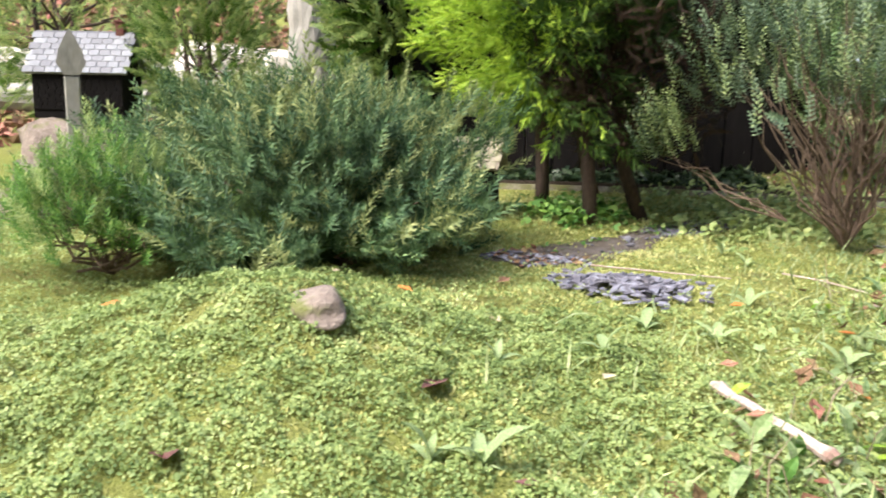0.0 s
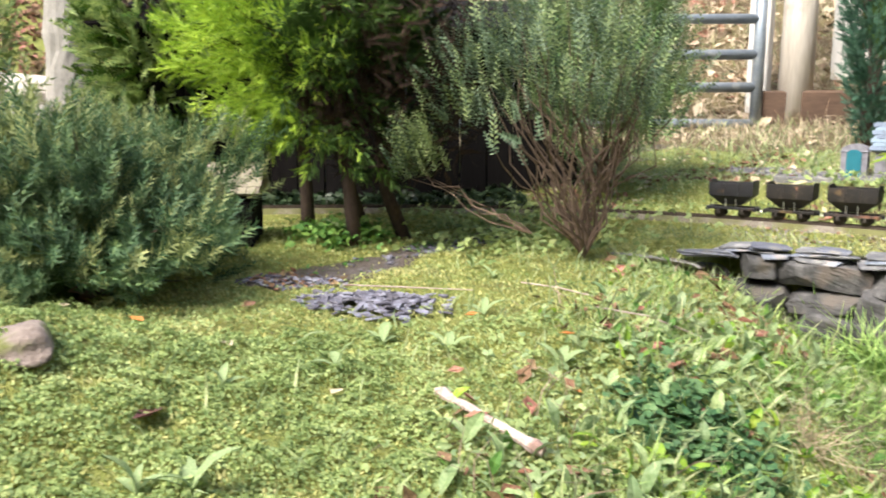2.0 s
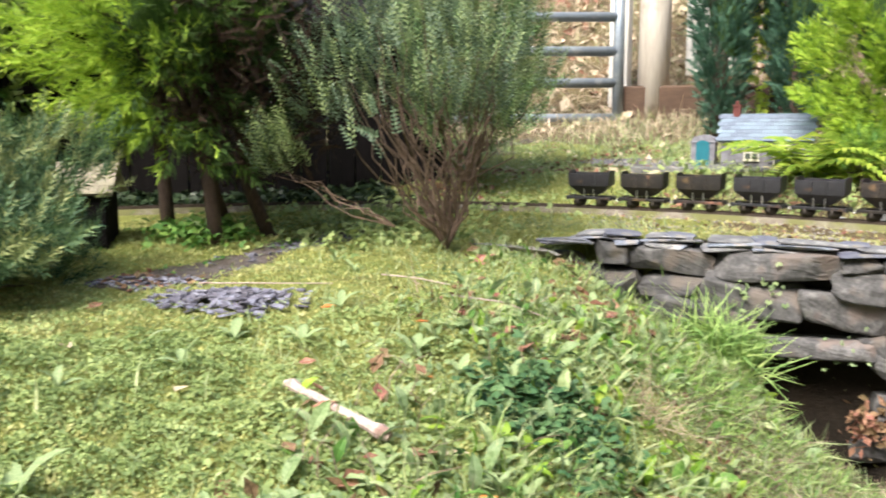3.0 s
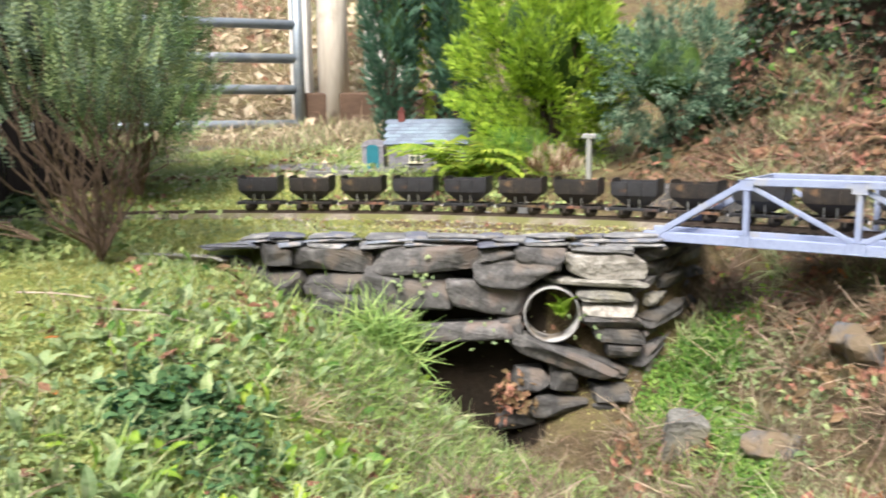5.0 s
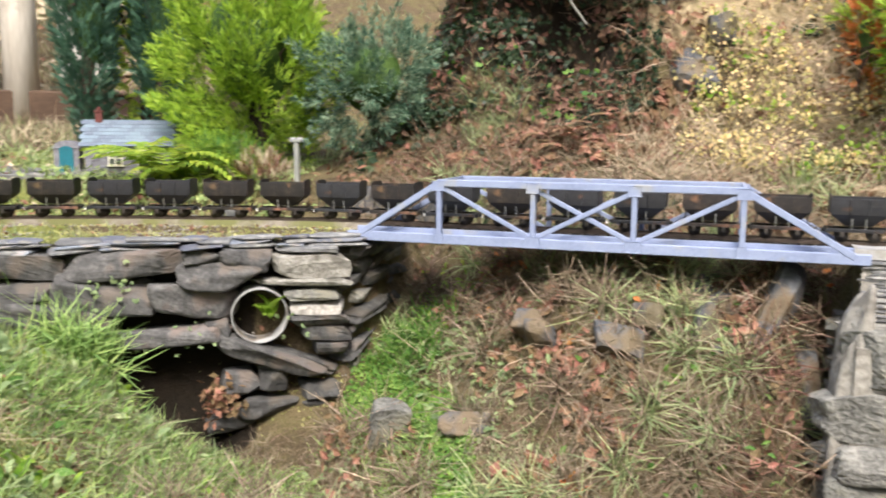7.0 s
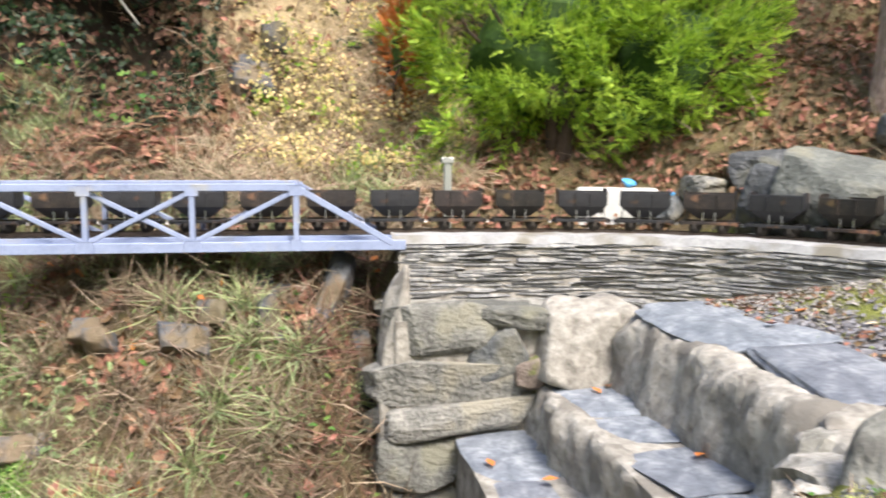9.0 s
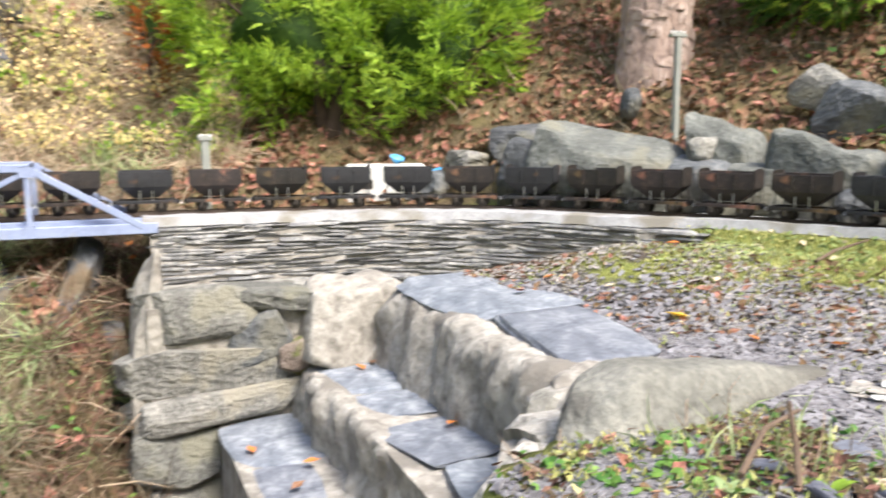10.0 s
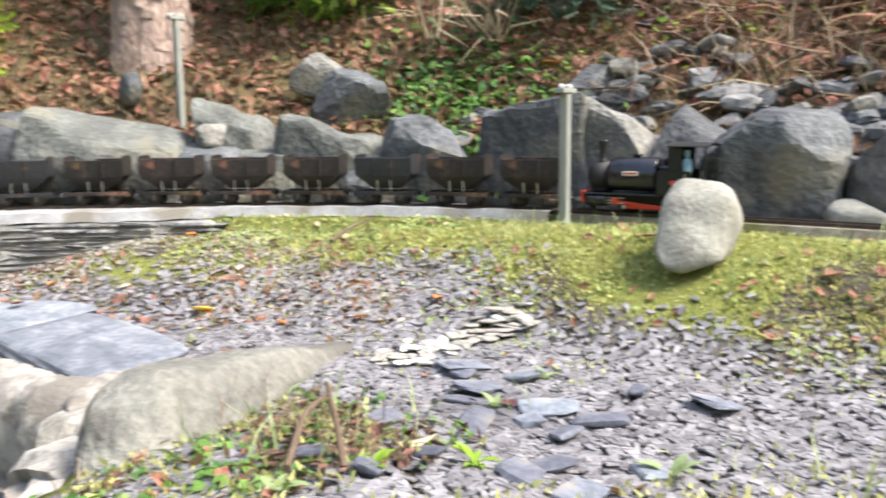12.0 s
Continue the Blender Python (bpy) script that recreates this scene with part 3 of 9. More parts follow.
def land(x, y):
    """Height of the ground at arrays of places."""
    shape = np.shape(x)
    x, y = np.asarray(x, float).ravel(), np.asarray(y, float).ravel()
    d = off_track(x, y)
    # the lawn, which falls away to the ravine
    u = (x + 0.62) * 0.72 + (y + 0.70) * 0.69
    lawn = -0.03 - 0.56 * np.logaddexp(0, (u - 0.03) / 0.06) * 0.06
    lawn = lawn + 0.075 * np.exp(-((x + 0.36) ** 2 + (y + 1.80) ** 2) / 0.05) + 0.05 * smooth01(-1.9, -2.6, y)
    lawn = lawn + 0.05 * smooth01(-0.9, -1.6, x) - 0.07 * smooth01(-0.46, 0.0, x) + 0.012 * wobble(x, y, 11) + 0.005 * wobble(x, y, 37, 2)
    bank = -0.50 + 0.76 * (y + 0.36) - 0.5 * smooth01(0.86, 1.0, x) + 0.04 * wobble(x, y, 9, 3) + 0.018 * wobble(x, y, 33, 4)
    floor = -0.50 + 0.02 * wobble(x, y, 8, 5)
    low = smax(smax(lawn, floor), np.where(y < 0.6, bank, -1))
    low = low - 0.17 * np.exp(-((x + 0.26) ** 2 + (y + 0.285) ** 2) / 0.007) - 0.07 * np.exp(-((x + 0.06) ** 2 + (y + 0.17) ** 2) / 0.008)
    # the shelf behind the old wall, and the level strip beside the track
    behind_wall = ((x - WALL_A[0]) * WALL_OUT[0] + (y - WALL_A[1]) * WALL_OUT[1])
    along_wall = ((x - WALL_A[0]) * WALL_DIR[0] + (y - WALL_A[1]) * WALL_DIR[1])
    shelf = smooth01(-0.035, -0.06, behind_wall) * smooth01(0.0, -0.03, x) * smooth01(-0.12, 0.0, along_wall)
    level = np.maximum(shelf, smooth01(-0.30, -0.10, d) * smooth01(-0.70, -0.78, x))
    z = low * (1 - level) + (-0.004 + 0.004 * wobble(x, y, 30, 6)) * level
    # the terrace on the far side of the ravine
    edge = 1.47 - 0.30 * smooth01(-0.90, -1.08, y)
    terrace = smooth01(edge - 0.02, edge + 0.03, x)
    terrace = np.maximum(terrace, smooth01(1.02, 1.05, x) * smooth01(-0.10, -0.085, d + 0.012))
    terrace = terrace * smooth01(-3.0, -2.4, y)
    patio = -0.112 + 0.092 * smooth01(-0.42, -0.12, d) * smooth01(-0.10, -0.46, y) + 0.03 * smooth01(-0.6, -0.15, d) * smooth01(-0.6, -1.1, y) + 0.006 * wobble(x, y, 25, 8)
    patio = patio + 0.03 * np.exp(-((x - 1.35) ** 2 + (y + 1.25) ** 2) / 0.03)
    z = z * (1 - terrace) + patio * terrace
    # outside the track: open ground towards the gate, a steep wooded bank elsewhere
    open_ground = 0.075 * smooth01(0.08, 0.34, d) + 0.13 * np.maximum(0, d - 0.34) + 0.55 * np.maximum(0, d - 1.75) + 0.006 * wobble(x, y, 17, 9)
    gap = smooth01(-0.02, 0.03, x) * smooth01(1.02, 0.98, x)
    hill = 0.76 * (d - 0.22) + 0.55 * np.maximum(0, d - 0.7)
    back = d - 0.20 * cave(x) - 0.03 * wobble(x, y, 14, 41)
    hill = hill + smooth01(-0.12, 0.10, x) * smooth01(1.30, 1.05, x) * np.minimum(1.9 * np.maximum(0, back - 0.50), 0.75)
    ledge = 0.12 * smooth01(0.13, 0.20, d) * smooth01(1.6, 1.8, x)
    hill = hill + ledge + (0.035 * wobble(x, y, 7, 10) + 0.015 * wobble(x, y, 21, 11)) * smooth01(0.1, 0.4, d)
    firm = smax(hill, 0.0 * hill, 0.04)
    hill = smax(hill, floor) * gap + firm * (1 - gap)
    wooded = smooth01(-0.50, 0.05, x)
    outer = open_ground * (1 - wooded) + hill * wooded
    outer = np.minimum(outer, 0.2 * np.abs(d) + 4.0)
    w = smooth01(0.05, 0.09, d)
    z = z * (1 - w) + outer * w
    # the bank rises steeply to the bridge, and falls back beside the return of the old wall
    z = z + gap * smooth01(0.30, 0.50, x) * smooth01(0.97, 0.90, x) * (0.075 + 0.02 * wobble(x, y, 12, 20)) * smooth01(-0.42, -0.05, d) * smooth01(0.10, 0.0, d)
    z = z - gap * smooth01(0.34, 0.13, x) * (0.115 + 0.02 * wobble(x, y, 18, 19)) * smooth01(-0.34, 0.12, d) * smooth01(0.36, 0.19, d)
    strip = smooth01(0.085, 0.06, np.abs(d)) * (1 - gap)
    z = z * (1 - strip) + 0.007 * strip
    return z.reshape(shape)


def ground_z(x, y):
    return float(land(np.array([x]), np.array([y]))[0])


def beaten(x, y):
    """Where the ground is bare and trodden: a short path past the conifer's foot."""
    out = 0
    for (ax, ay), (bx, by), r in (((-0.86, -1.36), (-0.97, -1.17), 0.085), ((-0.97, -1.17), (-1.13, -0.87), 0.07), ((-1.13, -0.87), (-1.22, -0.64), 0.05)):
        t = np.clip(((x - ax) * (bx - ax) + (y - ay) * (by - ay)) / ((bx - ax) ** 2 + (by - ay) ** 2), 0, 1)
        q = np.hypot(x - ax - t * (bx - ax), y - ay - t * (by - ay)) + 0.015 * wobble(x, y, 25, 13)
        out = np.maximum(out, smooth01(r, r * 0.6, q))
    return out


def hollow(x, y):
    """The recess in the wooded bank, thinned of leaves and painted dark for shade."""
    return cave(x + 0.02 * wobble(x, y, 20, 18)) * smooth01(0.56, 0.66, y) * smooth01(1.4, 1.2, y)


def spaced(core, far, step, grow=1.18):
    lo, hi = core
    mid = np.arange(lo, hi + step / 2, step)
    ends, s, p = [], step, 0.0
    while p < far:
        s *= grow
        p += s
        ends.append(p)
    e = np.array(ends)
    return np.r_[lo - e[::-1], mid, mid[-1] + e]


def build_ground():
    gx, gy = spaced((-1.9, 2.8), 90, 0.0172), spaced((-2.3, 1.1), 90, 0.0172)
    X, Y = np.meshgrid(gx, gy)
    Z = land(X, Y)
    nx, ny = len(gx), len(gy)
    i = np.arange(nx * ny).reshape(ny, nx)
    f = np.stack([i[:-1, :-1], i[:-1, 1:], i[1:, 1:], i[1:, :-1]], -1).reshape(-1, 4)
    me = fast_mesh("ground", np.stack([X, Y, Z], -1).reshape(-1, 3), f, GROUND, True)
    d = off_track(X, Y).reshape(X.shape)
    x, y = X, Y
    u = (x + 0.62) * 0.72 + (y + 0.70) * 0.69
    wood = smooth01(0.12, 0.22, d) * smooth01(-0.35, 0.0, x)
    ravine = smooth01(0.25, 0.5, u) * smooth01(1.15, 1.0, x) * (y > -1.2)
    mould = np.maximum(wood, ravine * smooth01(-0.9, -0.2, y))
    mould = mould * (1 - 0.9 * hollow(x, y))
    litter = smooth01(0.25, 0.5, d) * smooth01(-0.6, -0.9, x) * 0.55 * (0.5 + 0.5 * wobble(x, y, 6, 12))
    mould = np.maximum(mould, litter)
    mould = np.maximum(mould, smooth01(0.75, 1.1, d) * smooth01(-1.2, -1.5, x) * smooth01(0.2, 0.5, y))
    path_strip = beaten(x, y)
    dust = smooth01(-2.7, -2.2, y) * smooth01(1.42, 1.5, x) * smooth01(-0.17, -0.36, d + 0.05 * smooth01(-0.9, -1.3, y) + 0.04 * wobble(x, y, 13, 16)) * smooth01(0.4, 0.2, y)
    dust = np.maximum(dust, path_strip * 0.45)
    moss = (1.0 - np.maximum(mould, path_strip)) * (1 - np.clip(2 * hollow(x, y), 0, 1))
    moss = moss * (1 - (0.35 + 0.3 * (x > 1.3)) * smooth01(0.0, 0.5, wobble(x, y, 14, 15)))
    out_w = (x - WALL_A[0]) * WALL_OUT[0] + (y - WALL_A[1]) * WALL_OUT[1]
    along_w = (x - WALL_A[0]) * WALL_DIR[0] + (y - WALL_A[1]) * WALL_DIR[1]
    # Painted shade: the wall's hollow, the recess and the bank around it.
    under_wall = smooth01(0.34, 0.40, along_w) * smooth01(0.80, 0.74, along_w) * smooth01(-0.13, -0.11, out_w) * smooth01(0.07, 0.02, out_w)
    recess_shade = np.maximum(under_wall, np.maximum(hollow(x, y), 0.9 * smooth01(0.60, 0.72, y) * smooth01(-0.12, 0.0, x) * smooth01(0.56, 0.5, x)))
    # The stretch of bank that is painted as sunlit.
    sunlit_tan = smooth01(0.50, 0.56, x) * smooth01(0.80, 0.66, x) * smooth01(0.66, 0.74, y) + 0.55 * smooth01(0.62, 0.8, x) * smooth01(1.25, 1.1, x) * smooth01(0.5, 0.65, y)
    for name, val in (("moss", moss), ("mould", mould), ("dust", dust), ("recess_shade", recess_shade * (y < 1.6)), ("sunlit_tan", sunlit_tan * (y < 1.6))):
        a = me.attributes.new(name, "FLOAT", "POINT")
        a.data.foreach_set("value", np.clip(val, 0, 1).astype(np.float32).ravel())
    return tagged(new("ground", me), "mossy garden ground with a leaf-strewn wooded bank and ravine", "ground", kind="structure")


build_ground()

# ---- track, bridge ----
def ribbon(offsets, heights, s0, s1, step=0.02):
    """A band swept along the track: offsets and heights give its cross-section as a closed loop."""
    s = np.arange(s0, s1 + 1e-6, step)
    c = np.stack([np.interp(s, RUN, LINE[:, 0]), np.interp(s, RUN, LINE[:, 1])], 1)
    o = np.stack([np.interp(s, RUN, OUTWARD[:, 0]), np.interp(s, RUN, OUTWARD[:, 1])], 1)
    k = len(offsets)
    v = np.concatenate([np.concatenate([c + o * a, np.full((len(s), 1), h)], 1)[:, None] for a, h in zip(offsets, heights)], 1).reshape(-1, 3)
    i = np.arange(len(s) - 1)[:, None] * k + np.arange(k)[None]
    j = np.arange(len(s) - 1)[:, None] * k + (np.arange(k)[None] + 1) % k
    f = np.stack([i, j, j + k, i + k], -1).reshape(-1, 4)
    return v, f


S_LEFT, S_RIGHT = run_at(0.0, 0.1), run_at(1.0, 0.1)
RAIL_TOP = 0.026
track = tagged(empty("railway_track"), "narrow-gauge model railway track with rusty rails on dark sleepers", "railway track")
for side in (-0.016, 0.016):
    sheet("rail", ribbon([side - 0.0016, side + 0.0016, side + 0.0016, side - 0.0016], [0.018, 0.018, RAIL_TOP, RAIL_TOP], 0.3, RUN[-1] - 0.05), RAIL, track)
bed_left = ribbon([-0.044, -0.031, 0.031, 0.044], [-0.002, 0.0205, 0.0205, -0.002], 0.3, S_LEFT + 0.01)
sheet("ballast", bed_left, BALLAST, track, "grey fine ballast under the sleepers")
sl = box_bm(-0.004, 0.004, -0.029, 0.029, 0.012, 0.0185, 0.001)
sl_me = bpy.data.meshes.new("sleeper")
sl.to_mesh(sl_me)
sl.free()
sl_me.materials.append(SLEEPER)
for k, s in enumerate(np.arange(run_at(-1.45, -0.78), run_at(2.22, -1.55), 0.0235)):
    x, y, a = along(s)
    ob = new("sleeper", sl_me)
    ob.matrix_basis = pose(x, y, 0, 0, 0, a)
    ob.parent = track

# pale concrete bed that carries the track beyond the bridge
top = ribbon([-0.092, -0.086, 0.062, 0.066], [0.004, 0.0208, 0.0208, -0.03], S_RIGHT - 0.015, run_at(2.20, -1.0), 0.02)
v = top[0].copy()
q = v.reshape(-1, 4, 3)
narrow = smooth01(0.55, 0.70, np.linspace(0, 1, len(q)))[:, None, None] * 0.26
q[:, :2] += (q[:, 2:3] - q[:, :1]) * narrow
v[:, 2] += 0.0022 * np.sin(v[:, 0] * 60) * np.sin(v[:, 1] * 47)
tagged(sheet("concrete_bed", (v, top[1]), CONCRETE), "pale concrete track bed on a slate wall", "track bed", kind="structure")
far_bed = ribbon([-0.042, -0.031, 0.045, 0.06], [-0.01, 0.0205, 0.0205, -0.02], run_at(2.20, -1.0) + 0.004, RUN[-1] - 0.05)
sheet("ballast", far_bed, BALLAST, track, "grey fine ballast under the sleepers")


def build_bridge():
    b = tagged(empty("truss_bridge", (0.5, 0.1, 0)), "pale blue-grey painted model truss bridge over the ravine", "bridge")
    inv = b.matrix_basis.inverted()
    xs = [0.005, 0.19, 0.39, 0.59, 0.79, 0.985]
    zb, zt, hw = 0.008, 0.121, 0.0
    def add(name, a, c, w, h, label=""):
        bm = beam_bm(a, c, w, h, 0.0012)
        bm.transform(inv)
        return part(name, bm, BRIDGE_PAINT, b, label)
    for y in (0.0, 0.165):
        out = -1 if y == 0.0 else 1
        add("bottom_chord", (-0.02, y, 0.003), (1.01, y, 0.003), 0.010, 0.020)
        add("deck_girder", (-0.01, y - out * 0.030, 0.014), (1.0, y - out * 0.030, 0.014), 0.006, 0.014)
        add("top_chord", (0.186, y, zt), (0.794, y, zt), 0.014, 0.0145)
        for a, c in ((0, 1), (5, 4)):
            add("end_post", (xs[a], y, 0.006), (xs[c], y, zt), 0.012, 0.0125)
        for i in (1, 2, 3, 4):
            add("vertical_post", (xs[i], y, 0.004), (xs[i], y, zt - 0.004), 0.010, 0.0135)
        dg = 0.0075
        for a, za, c, zc in ((1, zt - 0.006, 2, 0.012), (2, 0.012, 3, zt - 0.008), (2, zt - 0.008, 3, 0.012), (4, zt - 0.006, 3, 0.012)):
            add("diagonal_brace", (xs[a], y - out * (0.0045 if (a, zc) == (2, 0.012) else -0.0005), za), (xs[c], y - out * (0.0045 if (a, zc) == (2, 0.012) else -0.0005), zc), 0.005, 0.0095)
        for i in (1, 2, 3, 4):
            for z, hh in ((0.006, 0.022), (zt - 0.006, 0.020)):
                w = 0.032 if i in (2, 3) else 0.02
                if z > 0.05:
                    w = 0.026
                bm = box_bm(xs[i] - w / 2, xs[i] + w / 2, y + out * 0.0052, y + out * 0.0078, z - hh / 2, z + hh / 2, 0.0008)
                bm.transform(inv)
                part("gusset_plate", bm, BRIDGE_PAINT, b)
    bm = box_bm(-0.015, 1.005, 0.0115, 0.1535, 0.0005, 0.0065)
    bm.transform(inv)
    part("deck", bm, BRIDGE_PAINT, b)
    for y in (0.076, 0.124):
        bm = box_bm(-0.015, 1.005, y - 0.006, y + 0.006, 0.0068, 0.0125)
        bm.transform(inv)
        part("rail_bearer", bm, SLEEPER, b, "dark timber rail bearer")
    for i in (1, 2, 3, 4):
        bm = beam_bm((xs[i], 0.008, zt + 0.004), (xs[i], 0.157, zt + 0.004), 0.006, 0.005)
        bm.transform(inv)
        if i in (1, 4):
            part("cross_brace", bm, BRIDGE_PAINT, b)
        else:
            bm.free()


build_bridge()

# ---- stones, walls, steps ----
def cube_grid(n):
    """Points and quads of a cube of side 2 whose faces have n x n cells, with shared edges."""
    index, vs, fs = {}, [], []
    t = np.linspace(-1, 1, n + 1)
    for axis in range(3):
        for side in (-1, 1):
            ids = []
            for a in t:
                for b in t:
                    p = [0, 0, 0]
                    p[axis], p[(axis + 1) % 3], p[(axis + 2) % 3] = side, a, b
                    key = tuple(round(c, 4) for c in p)
                    if key not in index:
                        index[key] = len(vs)
                        vs.append(p)
                    ids.append(index[key])
            for i in range(n):
                for j in range(n):
                    q = (ids[i * (n + 1) + j], ids[(i + 1) * (n + 1) + j], ids[(i + 1) * (n + 1) + j + 1], ids[i * (n + 1) + j + 1])
                    fs.append(q if side > 0 else q[::-1])
    return np.array(vs, float), np.array(fs)


GRIDS = {n: cube_grid(n) for n in (2, 3, 9, 14)}
FINER = {2: 2, 3: 3, 5: 9, 8: 14}


def rumple(p, scale, seed):
    """Smooth noise in space, about -1 to 1, from turned waves."""
    r = np.random.default_rng(seed)
    out = 0
    for k in range(9):
        d = r.normal(0, 1, 3)
        d *= scale * (0.6 + 0.22 * k) / np.linalg.norm(d)
        e = r.normal(0, 1, 3) * scale * 0.5
        out = out + np.sin(p @ d + 1.4 * np.sin(p @ e + r.uniform(0, 6)) + r.uniform(0, 6)) / (1 + 0.3 * k)
    return out / 2.4


def stone_mesh(name, size, material, seed, n=3, power=4.0, rough=0.16, smooth=False, corner=0.0):
    """An angular stone: a rounded block with its corners pulled about and its faces uneven."""
    r = np.random.default_rng(seed)
    n = FINER[n]
    p, f = GRIDS[n][0].copy(), GRIDS[n][1]
    p = p / (np.abs(p) ** power).sum(1, keepdims=True) ** (1 / power)
    if corner:
        pull = r.uniform(-corner, corner, (2, 2, 2, 3))
        w = np.stack([(1 - p) / 2, (1 + p) / 2], 0)
        p = p + sum(w[i, :, :1] * w[j, :, 1:2] * w[k, :, 2:] * pull[i, j, k] for i in (0, 1) for j in (0, 1) for k in (0, 1))
    shear = (0.4 if corner else 1.0) * r.normal(0, 0.13, (3, 3))
    np.fill_diagonal(shear, 0)
    p = p + p @ shear.T
    for k in range(3):
        w = r.normal(0, 1.0 + k * 1.3, (3, 3))
        p = p + rough / (k + 1) * np.sin(p @ w.T + r.uniform(0, 6, 3))
    # flat faces where the stone has split
    for _ in range(9 if corner and n > 3 else 4):
        d = r.normal(0, 1, 3)
        d /= np.linalg.norm(d)
        limit = r.uniform(0.74, 0.94) * np.max(p @ d)
        over = np.maximum(0, p @ d - limit)
        p = p - over[:, None] * d * 0.95
    if n > 3:
        out = p / np.linalg.norm(p, axis=1, keepdims=True)
        q = p * np.array(size) / np.mean(size)
        if corner:
            # small broken steps on the split faces
            p = p + out * (0.012 * np.round(1.6 * rumple(q, 2.0, seed + 2)) / 1.6 + 0.020 * rumple(q, 4, seed + 4) + 0.010 * rumple(q, 9, seed + 3))[:, None]
            p = p + r.normal(0, 0.006, p.shape)
        else:
            p = p + out * (rough * (0.16 * rumple(q, 3.5, seed + 2) + 0.08 * rumple(q, 9, seed + 3)))[:, None]
            p = p + r.normal(0, rough * 0.03, p.shape)
    return fast_mesh(name, p * np.array(size) / 2, f, material, smooth)


SEED = [100]


def stone(name, at, size, material, turn=(0, 0, 0), n=3, parent=None, power=4.0, rough=0.16, seed=None, smooth=False, corner=0.0):
    SEED[0] += 1
    ob = new(name, stone_mesh(name, size, material, seed or SEED[0], n, power, rough, smooth, corner))
    ob.matrix_basis = pose(*at, *turn)
    if parent:
        ob.parent = parent
    return ob


def boulder(label, x, y, size, material, turn=(0, 0, 0), sink=0.25, n=5, power=3.2, rough=0.2, seed=None, z=None, smooth=False):
    z = float(land(np.array([x]), np.array([y]))[0]) if z is None else z
    ob = stone("boulder", (x, y, z + size[2] * (0.5 - sink)), size, material, turn, n, None, power if smooth else max(power, 5.0), rough if smooth else min(rough, 0.14), seed, smooth, 0.0 if smooth else 0.3)
    return tagged(ob, label, "boulder")


def wall_at(s, z, out=0.0):
    p = WALL_A + WALL_DIR * s + WALL_OUT * out
    return (float(p[0]), float(p[1]), z)


WALL_TURN = math.degrees(math.atan2(WALL_DIR[1], WALL_DIR[0]))


